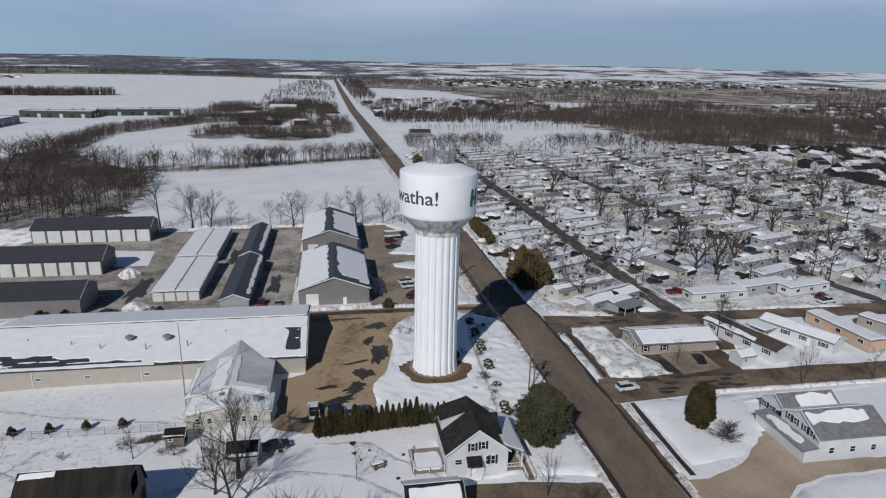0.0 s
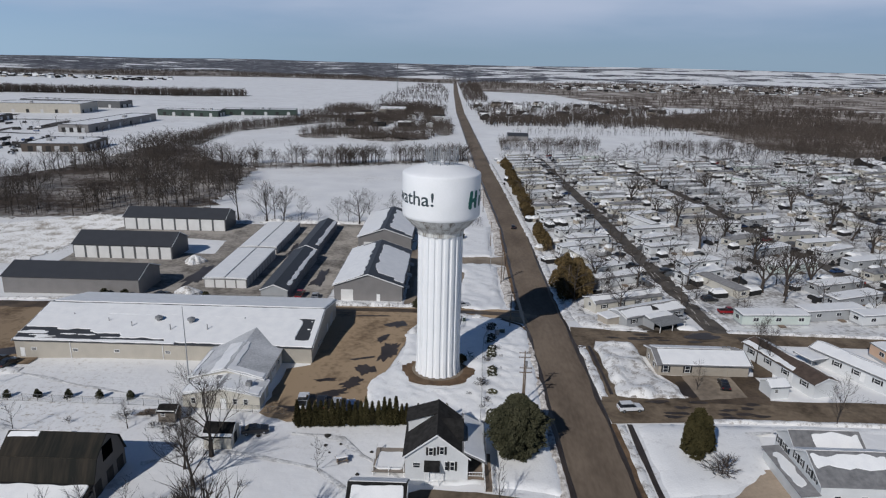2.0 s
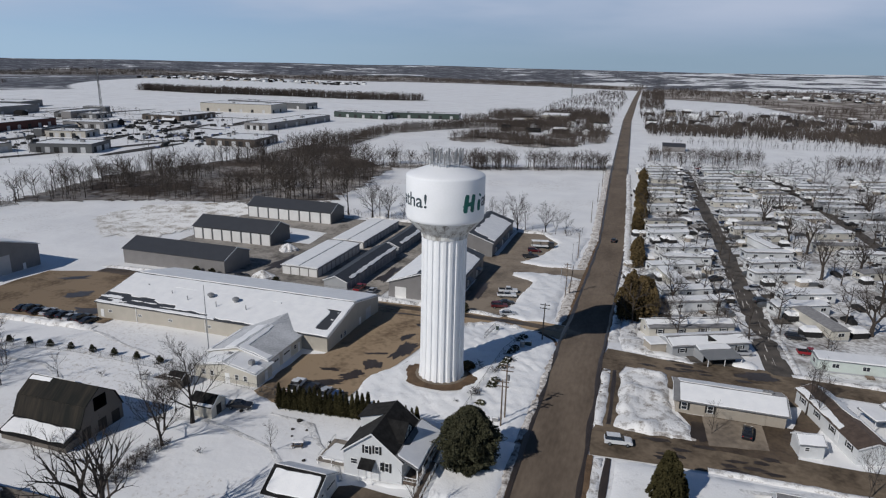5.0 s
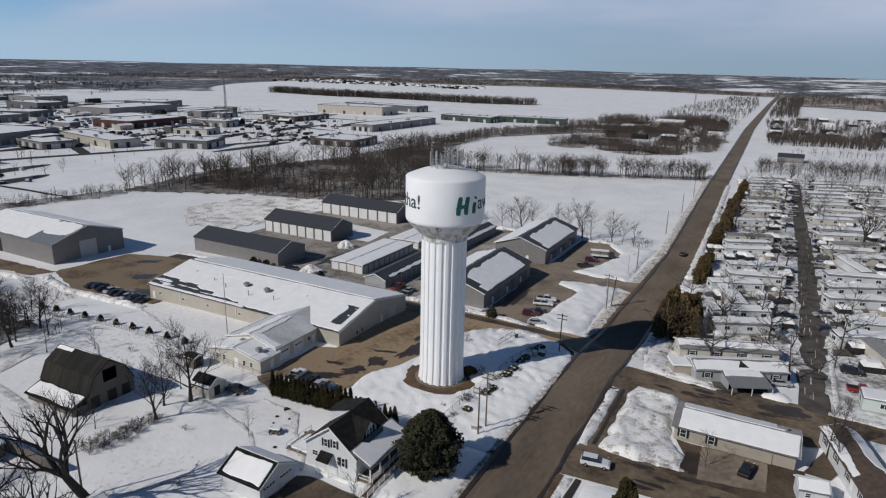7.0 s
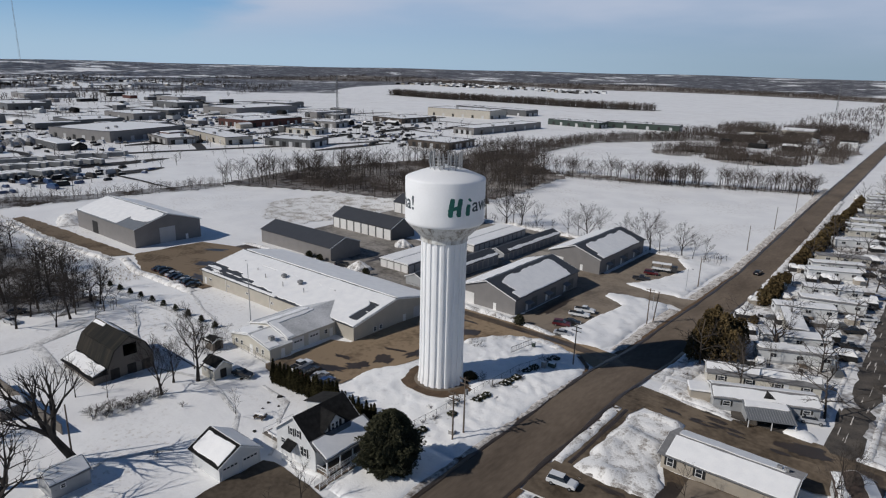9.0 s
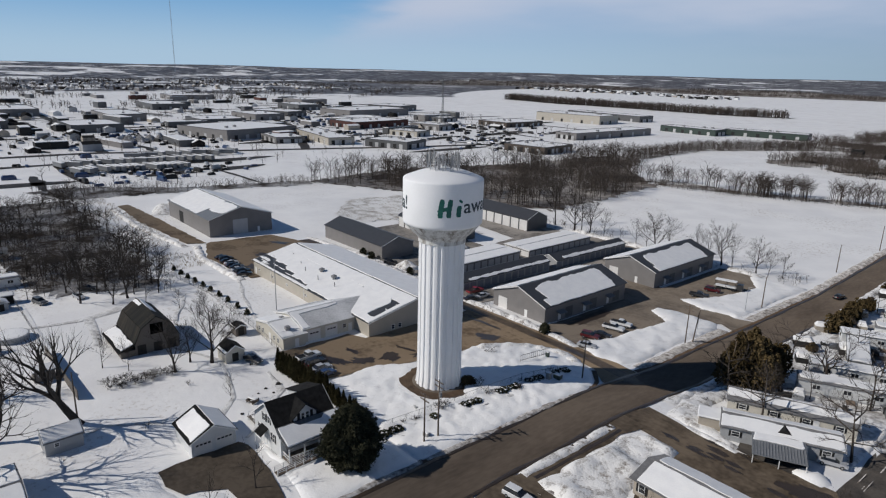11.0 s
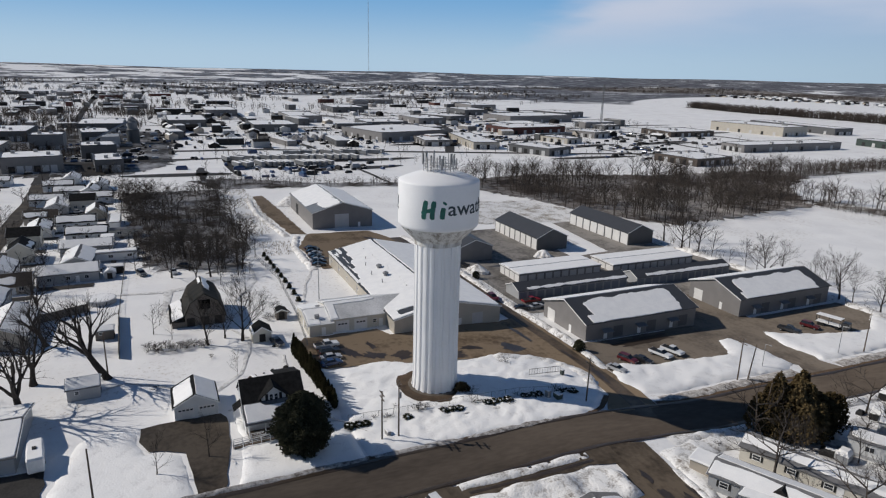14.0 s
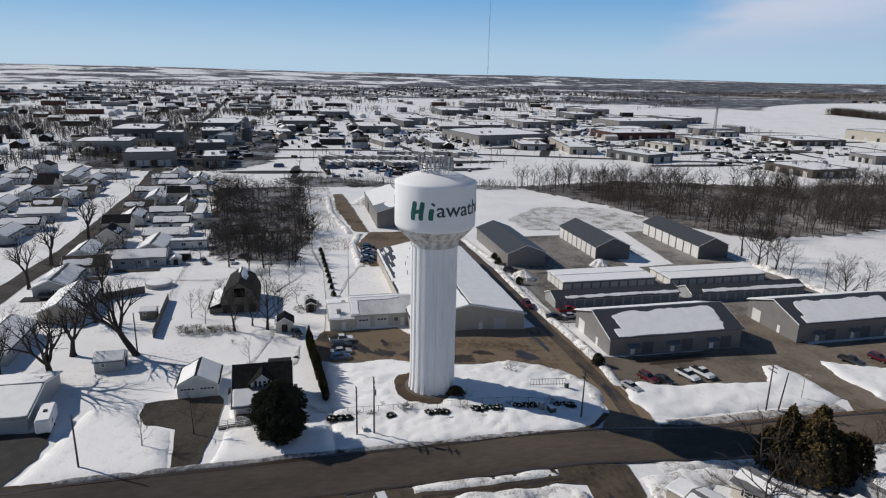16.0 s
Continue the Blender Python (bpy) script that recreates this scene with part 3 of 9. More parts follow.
for line in ([(89.9, 148), (89.5, 210), (88.5, 282), (85.2, 410), (83.5, 470)], [(154.0, 146), (152.6, 175), (151.8, 210), (148.4, 254), (146, 310), (137, 432), (133, 470)], [(213, 150), (213, 500)], [(277, 150), (277, 500)], [(341, 150), (341, 500)]):
    strip("road", line, 7.2 if 140 < line[0][0] < 160 else 6.0, M["street"], 0.05, "dark asphalt park street with thin ice streaks", wob=0.9)
strip("road", [(46, 158.6), (38, 160), (30, 161), (10, 161), (-10, 160.6), (-20, 159.8), (-60, 160.6), (-104, 159.5)], 5.6, M["wet_lane"], 0.062, "brown muddy gravel lane beside metal buildings", wob=0.8)
strip("road", [(45, 13.6), (38, 14), (-48, 18), (-114, 20), (-218, 20), (-270, 17)], 7.0, M["asphalt"], 0.045, "brown residential street between snowy lots", wob=0.8)
patch("lot", [(-6, 101.5), (6, 102.5), (7, 112), (8.5, 118), (11, 127), (13, 138), (15, 150), (22, 157.5), (36, 156.5), (41, 152), (43, 152), (43, 163.5), (36, 164.5), (-10, 163.5), (-6.5, 153), (-6.5, 124), (-11, 122), (-11.5, 104)], M["gravel"], 0.05, "wet brown gravel parking lot", "parking lot", wob=0.5)
patch("lot", [(-66, 122), (-67, 156), (-104, 158), (-118, 153), (-119, 128), (-100, 121)], M["gravel"], 0.05, "muddy brown gravel yard", "yard", wob=1.0)
patch("lot", [(-119, 128), (-122, 122), (-170, 118), (-205, 119), (-206, 124), (-172, 126), (-140, 127)], M["gravel"], 0.05, "muddy brown track past a metal shed", "track", wob=1.0)
patch("lot", [(10, 165.5), (27, 164.5), (29, 180), (30, 205), (37, 211), (42, 208), (43, 221), (37, 218.5), (30, 222), (30, 250), (24, 262), (10, 264)], M["concrete"], 0.05, "damp concrete parking apron beside grey shops", "parking lot", wob=0.3)
patch("lot", [(-104, 172), (-64, 168), (-18, 167), (-12, 166), (-12, 262), (-40, 262), (-52, 258), (-110, 258), (-110, 238), (-62, 232), (-60, 214), (-108, 214)], M["yard_concrete"], 0.045, "damp concrete aisles between storage buildings", "storage yard", wob=0.4)
patch("driveway", [(17.4, 72), (17.4, 82.6), (19.3, 83.6), (29.9, 83), (41.6, 81), (41.8, 77.2), (28.4, 76.2), (25.9, 70.4), (22.4, 69), (18, 69.4)], M["asphalt"], 0.06, "wet asphalt driveway before a garage", "driveway", wob=0.4)
patch("driveway", [(52, 66), (52, 80), (58, 80), (66, 83), (72, 88), (77.6, 94), (77.6, 81.8), (92, 81.4), (92, 78.2), (78, 78.1), (71, 76.2), (61, 68.7), (56, 64)], M["drive"], 0.06, "damp concrete driveway", "driveway", wob=0.4)
patch("lot", [(56, 134), (62, 142), (96, 142), (96, 136.5), (88.4, 133.2), (67, 133), (66, 134)], M["asphalt"], 0.042, "wet brown asphalt behind the office", "parking lot", wob=0.5)
patch("lot", [(70.5, 112.6), (71, 117), (69.5, 120.6), (68, 124), (88, 124.4), (87.6, 118), (86, 112.6)], M["wet_lane"], 0.055, "wet brown parking pad by the office", "parking lot", wob=0.5)
patch("lot", [(72.6, 113.6), (72.2, 123.9), (82.4, 123.9), (82.6, 115.2)], M["concrete"], 0.09, "dry tan concrete pad before the office", "parking lot", wob=0.3)

patch("lot", [(53.0, 112), (73, 112.5), (71.5, 116), (60, 115.6), (57.0, 118), (56.4, 137), (58, 141.5), (62, 143), (52.9, 143)], M["asphalt"], 0.04, "bare wet asphalt round a snow-covered corner", "road edge", wob=0.9)

patch("driveway", [(71.5, 149.2), (80.4, 149.4), (81.5, 154.5), (73.5, 157.8), (70, 154)], M["street"], 0.055, "dark wet drive under a carport", "driveway", wob=0.4)
patch("driveway", [(24.6, 44), (25.6, 55.6), (34, 55.8), (42, 53), (42, 47.4), (33, 46.2), (27.5, 44)], M["street"], 0.055, "wet dark driveway beside a low house", "driveway", wob=0.5)
patch("path", [(87.6, 124), (91.5, 124), (95.5, 133), (97, 140), (96, 145.6), (93, 145.6), (93, 138), (90, 131)], M["wet_lane"], 0.05, "brown trodden path beside the office", "path", wob=0.5)
for i in range(26):
    px, py = rng.uniform(62, 84), rng.choice((rng.uniform(141.5, 148.5), rng.uniform(107, 113)))
    patch("wet_patch", [(px + rng.uniform(0.8, 2.4) * math.cos(k * 0.7), py + rng.uniform(0.3, 0.8) * math.sin(k * 0.7)) for k in range(9)], M["wet"], 0.086 + 0.0006 * i, "dark wet patch on a street", "puddle", cell=2)

# the sheet's dark mottling also paints shadows among the homes
patch("park_ground", [(60, 178), (86, 172), (96, 150), (380, 150), (380, 486), (58, 486), (59, 300)], M["park_snow"], 0.03, "trodden snow between mobile homes, with shade painted into its dark mottling", "ground", cell=9, wob=3)
# thin ice and packed snow left on the park streets
V, F = [], []
ice_rng = random.Random(81)
for sx, y1, n in ((89.5, 460, 40), (149, 460, 30), (213, 460, 20)):
    for i in range(n):
        x, y = sx + ice_rng.choice((-1.6, 0.1, 1.7)) + ice_rng.gauss(0, 0.5), 152 + (y1 - 152) * ice_rng.random() ** 1.4
        w, d, b = ice_rng.uniform(0.06, 0.16), ice_rng.uniform(1.0, 5.0), len(V)
        for k in range(8):
            t = k * 0.7854
            V.append((x + w * math.cos(t) * ice_rng.uniform(0.6, 1), y + d * math.sin(t) * ice_rng.uniform(0.6, 1), land(x, y) + 0.062 + 0.02))
        F.append(tuple(range(b, b + 8)))
solid("ice_streaks", mesh_of("ice_streaks", V, F, M["dirty_bank"]), None, Matrix(), "thin streaks of packed snow on dark streets", "ice", kind="stuff")
patch("lot", [(-13, 196), (10.2, 195), (10.2, 226), (-13, 226)], M["concrete"], 0.042, "damp concrete passage between two grey shops", "parking lot", wob=0.3)
# wet and slushy places on roads and lots
def puddle(x, y, rx, ry, a, mat, seed):
    ca, sa = math.cos(radians(a)), math.sin(radians(a))
    pts = []
    for k in range(60):
        t = 2 * math.pi * k / 60
        f = 0.75 + 0.45 * noise.noise(Vector((math.cos(t) * 1.6, math.sin(t) * 1.6, seed))) + 0.3 * noise.noise(Vector((math.cos(t) * 5, math.sin(t) * 5, seed)))
        c, s = math.cos(t), math.sin(t)
        u, v = rx * f * math.copysign(abs(c) ** 0.6, c), ry * f * math.copysign(abs(s) ** 0.6, s)
        pts.append((x + u * ca - v * sa, y + u * sa + v * ca))
    return patch("wet_patch", pts, mat, 0.085, "dark wet patch of melted snow", "puddle", cell=3)


for i, (x, y, rx, ry, a) in enumerate(((73, 118, 5, 4, 20), (85, 145.5, 5, 2.6, 10), (0, 112, 4.5, 1.6, 25), (3.2, 116.5, 3.2, 2.4, 60), (-2, 117.5, 3.0, 0.9, 10), (5.5, 122.5, 2.6, 3.2, 30), (9.5, 132, 2.4, 6, -12), (4, 128, 3.6, 0.7, 20), (7.5, 139, 3.0, 1.2, 70), (10, 149, 3.4, 2.4, 40), (2, 155, 6, 0.9, 5), (-4, 106, 5, 1.6, 0), (16, 160, 5, 0.9, 4), (27, 160.5, 4.5, 1.0, -8), (-90, 138, 5, 3, 20), (-76, 128, 7, 2.6, 5), (-104, 150, 6, 2, 30), (-56, 190, 3, 12, 0), (-18, 190, 2.2, 12, 0), (-34, 222, 2.2, 12, 0), (13, 185, 2.2, 12, 0))):
    puddle(x, y, rx, ry, a, M["wet"], 300 + i)

# ---- water tower ----
TX, TY = 20.7, 124.1
tower = thing("water_tower", TX, TY, 0.0, 0, "white fluted-column water tower with green and slate lettering", "water tower")


def flute(a, r, z):
    k = (a * 20 / (2 * math.pi)) % 1.0
    w = min(1.0, max(0.0, (abs(k - 0.5) - 0.16) / 0.10))
    return r - 0.26 * (1 - w)


part("column", lathe([(4.85, -0.3), (4.85, 0.05), (4.72, 0.7), (4.55, 2.5), (4.5, 10), (4.5, 20), (4.5, 30.2)], 240, flute), M["tower_white"], tower, "white fluted steel column")
part("neck", lathe([(4.62, 30.0), (4.62, 30.7), (5.0, 31.2), (5.9, 32.0), (7.0, 33.2), (7.45, 33.75)], 72), M["tower_stain"], tower, "stained white steel bowl under the tank")
tank_bm = lathe([(7.4, 33.7), (7.62, 33.95), (7.68, 34.4), (7.68, 42.05), (7.64, 42.25), (7.5, 42.4), (6.4, 42.85), (4.8, 43.45), (3.0, 43.95), (1.2, 44.25)], 96)
tank_me = finish("tank", tank_bm, M["tower_white"])
tank_me.polygons.foreach_set("use_smooth", [len(p.vertices) == 4 for p in tank_me.polygons])
part("tank", tank_me, None, tower, "white cylindrical steel tank with a low domed top")
part("footing", lathe([(5.5, -0.3), (5.5, 0.05), (5.35, 0.12), (4.9, 0.14)], 48), M["concrete"], tower, "concrete ring footing")
part("hatch", lathe([(0.5, 44.1), (0.5, 44.6), (0.42, 44.7)], 16), M["tower_white"], tower)
for zz in (44.5, 45.0, 45.6):
    rail = bmesh.new()
    rings = [[rail.verts.new(((3.0 + 0.05 * math.cos(b)) * math.cos(a), (3.0 + 0.05 * math.cos(b)) * math.sin(a), zz + 0.05 * math.sin(b))) for b in (0, 1.257, 2.513, 3.77, 5.027)] for a in [2 * math.pi * k / 40 for k in range(40)]]
    for k in range(40):
        for q in range(5):
            rail.faces.new((rings[k][q], rings[(k + 1) % 40][q], rings[(k + 1) % 40][(q + 1) % 5], rings[k][(q + 1) % 5]))
    part("guard_rail", rail, M["galv"], tower, "galvanised ring rail on the tank top")
ant_rng = random.Random(5)
for i in range(26):
    a = 2 * math.pi * i / 26 + ant_rng.uniform(-0.08, 0.08)
    top = 45.8 + ant_rng.uniform(0, 1.3)
    r = 3.05 if i % 2 else 2.6
    bm = tube((r * math.cos(a), r * math.sin(a), 43.7), (r * math.cos(a), r * math.sin(a), top), 0.075, 0.075, 5)
    mast = part("antenna_mast", bm, M["galv"], tower)
    if i % 3:
        p2 = box(-0.16, 0.16, -0.09, 0.09, -1.0, 1.0, 0.03)
        bmesh.ops.transform(p2, matrix=pose((r + 0.2) * math.cos(a), (r + 0.2) * math.sin(a), top - 0.7, 0, 0, math.degrees(a) - 90), verts=p2.verts)
        part("antenna_panel", p2, M["unit"], mast, "antenna panel")


def wrap_text(name, body, size, centre_deg, z, mat, label, shear=0.0, fat=0.0, radius=7.70, span=40.0):
    """Built-in letters bent round the tank, as a thin raised mesh. centre_deg: where the left edge of the word stands."""
    cu = bpy.data.curves.new(name, "FONT")
    cu.body, cu.size, cu.extrude, cu.shear, cu.offset, cu.resolution_u = body, size, 0.0, shear, fat, 3
    tmp = bpy.data.objects.new(name, cu)
    scene.collection.objects.link(tmp)
    me = bpy.data.meshes.new_from_object(tmp.evaluated_get(bpy.context.evaluated_depsgraph_get()))
    bpy.data.objects.remove(tmp)
    bm = bmesh.new(); bm.from_mesh(me)
    xs = [v.co.x for v in bm.verts]
    left, wide = min(xs), radians(span) * radius / (max(xs) - min(xs))
    c = min(xs) + 0.5
    while c < max(xs):
        bmesh.ops.bisect_plane(bm, geom=bm.verts[:] + bm.edges[:] + bm.faces[:], plane_co=(c, 0, 0), plane_no=(1, 0, 0))
        c += 0.5
    ext = bmesh.ops.extrude_face_region(bm, geom=bm.faces[:])
    for g in ext["geom"]:
        if isinstance(g, bmesh.types.BMVert):
            g.co.z += 0.03
    for v in bm.verts:
        a = radians(centre_deg) + (v.co.x - left) * wide / radius
        r = radius + v.co.z
        v.co = Vector((r * math.cos(a), r * math.sin(a), z + v.co.y))
    return part(name, bm, mat, tower, label)


# brush strokes: points along each stroke, in metres, and half its width
H_STROKES = [([(0.35, 0.0), (0.42, 0.9), (0.55, 2.0), (0.80, 3.45)], 0.47), ([(1.95, 0.05), (1.98, 1.2), (2.10, 2.2), (2.32, 3.4)], 0.46), ([(-0.05, 1.05), (0.5, 1.35), (1.3, 1.62), (2.2, 1.85)], 0.34)]
I_STROKES = [([(0.42, 0.05), (0.46, 0.9), (0.62, 2.15)], 0.47), ([(0.72, 2.78), (0.98, 3.12)], 0.44)]


def brush_letters(name, strokes, left_deg, z, label, radius=7.70):
    bm = bmesh.new()
    r = random.Random(9)
    for k, (pts, w) in enumerate(strokes):
        line = []
        for (x0, y0), (x1, y1) in zip(pts, pts[1:]):
            line += [(x0 + (x1 - x0) * i / 5, y0 + (y1 - y0) * i / 5) for i in range(5)]
        line.append(pts[-1])
        sides = ([], [])
        for i, (x, y) in enumerate(line):
            a, b = line[max(0, i - 1)], line[min(len(line) - 1, i + 1)]
            d = math.hypot(b[0] - a[0], b[1] - a[1])
            nx, ny = -(b[1] - a[1]) / d, (b[0] - a[0]) / d
            end = min(i, len(line) - 1 - i)
            for s, out in ((1, sides[0]), (-1, sides[1])):
                ww = w * (0.62 if end == 0 else 0.92 if end == 1 else 1.0) * r.uniform(0.9, 1.08)
                out.append((x + s * nx * ww, y + s * ny * ww))
        rows = []
        for lift in (0.0, 0.03 + 0.004 * k):
            row = []
            for side_pts in sides:
                row.append([])
                for x, y in side_pts:
                    a = radians(left_deg) + x / radius
                    row[-1].append(bm.verts.new(((radius + lift) * math.cos(a), (radius + lift) * math.sin(a), z + y)))
            rows.append(row)
        n = len(line)
        (l0, r0), (l1, r1) = rows
        for i in range(n - 1):
            bm.faces.new((l1[i], l1[i + 1], r1[i + 1], r1[i]))
            bm.faces.new((l0[i], l0[i + 1], l1[i + 1], l1[i])); bm.faces.new((r0[i], r1[i], r1[i + 1], r0[i + 1]))
        bm.faces.new((l0[0], l1[0], r1[0], r0[0])); bm.faces.new((l0[-1], r0[-1], r1[-1], l1[-1]))
    return part(name, bm, M["letter_green"], tower, label)


for side in (0, 180):
    brush_letters("letter", H_STROKES, -46.5 + side, 36.1, "bold teal-green brush letter H")
    brush_letters("letter", I_STROKES, -21.5 + side, 36.2, "bold teal-green brush letter i")
    wrap_text("letters", "awatha!", 3.7, -10.5 + side, 36.9, M["letter_dark"], "slate serif-like letters reading awatha!", 0.0, 0.03, span=91)
patch("earth_ring", [(TX + 8.3 * math.cos(a) * (1 + 0.1 * math.sin(3 * a)), TY - 0.6 + 7.6 * math.sin(a) * (1 + 0.08 * math.cos(2 * a))) for a in [2 * math.pi * i / 40 for i in range(40)]], M["mud"], 0.06, "bare brown thawed earth round the tower foot", "bare earth", wob=0.6, cell=2.0)

# ---- buildings ----
def window_on(parent, x, y, z, w, h, face, deep=0.05, frame_mat=None, shutters=False):
    """A framed window on a wall; face is the outward normal as 'n', 's', 'e' or 'w'."""
    rz = {"s": 0, "e": 90, "n": 180, "w": 270}[face]
    fr = bmesh.new()
    t = 0.09
    add_box(fr, -w / 2, w / 2, -deep, 0.02, -h / 2, -h / 2 + t); add_box(fr, -w / 2, w / 2, -deep, 0.02, h / 2 - t, h / 2)
    add_box(fr, -w / 2, -w / 2 + t, -deep, 0.02, -h / 2 + t, h / 2 - t); add_box(fr, w / 2 - t, w / 2, -deep, 0.02, -h / 2 + t, h / 2 - t)
    add_box(fr, -w / 2 + t, w / 2 - t, -deep * 0.8, 0.01, -t / 3, t / 3)
    ob = part("window", fr, frame_mat or M["trim"], parent)
    ob.matrix_basis = pose(x, y, z, 0, 0, rz)
    part("pane", box(-w / 2 + t, w / 2 - t, -deep * 0.4, 0.0, -h / 2 + t, h / 2 - t), M["glass"], ob)
    if shutters:
        for s in (-1, 1):
            part("shutter", box(s * (w / 2 + 0.2) - 0.17, s * (w / 2 + 0.2) + 0.17, -deep, 0.0, -h / 2, h / 2), M["black"], ob, "dark shutter")
    return ob


def door_on(parent, x, y, z, w, h, face, mat, label="", name="door", deep=0.06):
    rz = {"s": 0, "e": 90, "n": 180, "w": 270}[face]
    ob = part(name, box(-w / 2, w / 2, -deep, 0.03, 0, h, 0.015), mat, parent, label)
    ob.matrix_basis = pose(x, y, z, 0, 0, rz)
    return ob


def gable(name, x0, x1, y0, y1, eave, ridge, axis, wall, roof, label, category="building", base=None, over=0.4, snow=None, thick=0.14, seed=1, group="", snow_mat=None, sink=1.2, panels=True):
    """A gabled building. axis: the ridge's direction. eave, ridge: above the base. snow: rows of (side, u0, u1, v0, v1) on the slopes, as shares of
    length and of the way from eave to ridge; side -1 is south (ridge along x) or east (along y)."""
    cx, cy = (x0 + x1) / 2, (y0 + y1) / 2
    b = land(cx, cy) if base is None else base
    ob = thing(name, cx, cy, b, 0 if axis == "x" else 90, label, category, group)
    L, W = ((x1 - x0), (y1 - y0)) if axis == "x" else ((y1 - y0), (x1 - x0))
    hl, hw = L / 2, W / 2
    bm = bmesh.new()
    prof = [(-hw, -sink), (hw, -sink), (hw, eave), (0, ridge), (-hw, eave)]
    ends = [[bm.verts.new((x, y, z)) for y, z in prof] for x in (-hl, hl)]
    bm.faces.new(ends[0]); bm.faces.new(ends[1][::-1])
    for i in range(5):
        j = (i + 1) % 5
        bm.faces.new((ends[0][i], ends[0][j], ends[1][j], ends[1][i]))
    part("wall", bm, wall, ob)
    slope = (ridge - eave) / hw
    zf = lambda x, y: ridge - slope * abs(y) + 0.012
    for s in (-1, 1):
        bm = bmesh.new()
        pts = [(0, ridge), (s * (hw + over), ridge - slope * (hw + over))]
        lo = [[bm.verts.new((x, y, z + 0.012 + d)) for y, z in pts] for d in (0, thick) for x in (-hl - over, hl + over)]
        for f in ((lo[0][0], lo[0][1], lo[1][1], lo[1][0]), (lo[2][0], lo[2][1], lo[3][1], lo[3][0]), (lo[0][1], lo[1][1], lo[3][1], lo[2][1]), (lo[0][0], lo[1][0], lo[3][0], lo[2][0]), (lo[0][0], lo[0][1], lo[2][1], lo[2][0]), (lo[1][0], lo[1][1], lo[3][1], lo[3][0])):
            bm.faces.new(f)
        rp = part("roof", bm, roof, ob)
    for k, (s, u0, u1, v0, v1, jag) in enumerate(snow or ()):
        pts = ragged(-hl - over * 0.7 + u0 * (L + 1.4 * over), -hl - over * 0.7 + u1 * (L + 1.4 * over), *(sorted((s * (hw + over * 0.8) * (1 - v0), s * (hw + over * 0.8) * (1 - v1)))), step=0.9, jag=jag, seed=seed * 17 + k)
        if s < 0:
            pts = [(x, min(y, -0.02)) for x, y in pts]
        else:
            pts = [(x, max(y, 0.02)) for x, y in pts]
        part("roof_snow", slab(pts, lambda x, y: zf(x, y) + thick, 0.12 + 0.015 * k, 0.1), snow_mat or M["roof_snow"], ob, "snow lying on the roof")
    for x in (-hl - over, hl + over):
        tr = bmesh.new()
        d = -0.03 if x < 0 else 0.03
        for s in (-1, 1):
            a, c = (0, ridge), (s * (hw + over), ridge - slope * (hw + over))
            q = [tr.verts.new(p) for p in ((x + d, a[0], a[1] - 0.1), (x + d, c[0], c[1] - 0.1), (x + d, c[0], c[1] + thick + 0.03), (x + d, a[0], a[1] + thick + 0.03))]
            r = [tr.verts.new((v.co.x - 2 * d, v.co.y, v.co.z)) for v in q]
            tr.faces.new(q); tr.faces.new(r[::-1])
            for i in range(4):
                tr.faces.new((q[i], q[(i + 1) % 4], r[(i + 1) % 4], r[i]))
        part("eave_trim", tr, M["trim"], ob)
    return ob


FULL = [(-1, 0, 1, 0.02, 0.98, 0.15), (1, 0, 1, 0.02, 0.98, 0.15)]

# long beige metal hall with its gabled wing
hall = gable("metal_hall", -70.5, -6.4, 125.0, 154.0, 3.9, 7.0, "x", M["beige"], M["roof_dark"], "long beige metal hall with a snowy low-pitched roof", base=-0.3, sink=2.6,
             snow=[(-1, 0.0, 1.0, 0.70, 0.985, 0.2), (-1, 0.0, 0.14, 0.32, 0.74, 0.5), (-1, 0.11, 0.27, 0.27, 0.74, 0.7), (-1, 0.23, 0.37, 0.19, 0.74, 0.7), (-1, 0.34, 0.53, 0.10, 0.74, 0.6), (-1, 0.49, 0.94, 0.01, 0.74, 0.7), (-1, 0.0, 0.54, 0.0, 0.055, 0.2), (-1, 0.978, 1.0, 0.0, 0.74, 0.15), (-1, 0.90, 1.0, 0.0, 0.17, 0.3), (1, 0, 1, 0.02, 0.985, 0.3)])
hall_roof = lambda x, y: 7.0 - 3.1 / 14.5 * abs(y) + 0.012 + 0.14
streak_rng = random.Random(77)
for i in range(8):
    x, y = streak_rng.uniform(-31, -8), -14.9 * (1 - streak_rng.uniform(0.07, 0.22))
    part("snow_streak", slab(ragged(x - streak_rng.uniform(1, 4), x + streak_rng.uniform(1, 4), y - streak_rng.uniform(0.2, 0.5), y + streak_rng.uniform(0.2, 0.6), 0.6, 0.5, 600 + i, 0.5), hall_roof, 0.09 + 0.003 * i, 0.05), M["roof_snow"], hall, "thin streak of snow on the bare roof")
for i in range(5):
    x, y = 30.2 + streak_rng.uniform(-1.2, 1.4), -streak_rng.uniform(4, 9.8)
    part("snow_streak", slab(ragged(x - 0.5, x + 0.5, y - 0.25, y + 0.25, 0.4, 0.5, 640 + i, 0.5), hall_roof, 0.09 + 0.003 * i, 0.05), M["roof_snow"], hall, "thin streak of snow on the bare roof")
for i, x in enumerate((-28, -19, -10, 1)):
    window_on(hall, x, -14.5, 1.9, 1.2, 0.7, "s")
door_on(hall, -30.5, -14.5, 0, 1.0, 2.1, "s", M["trim"])
for y in (-7.5, -5.5):
    window_on(hall, 32.05, y, 1.3, 1.0, 1.2, "e")
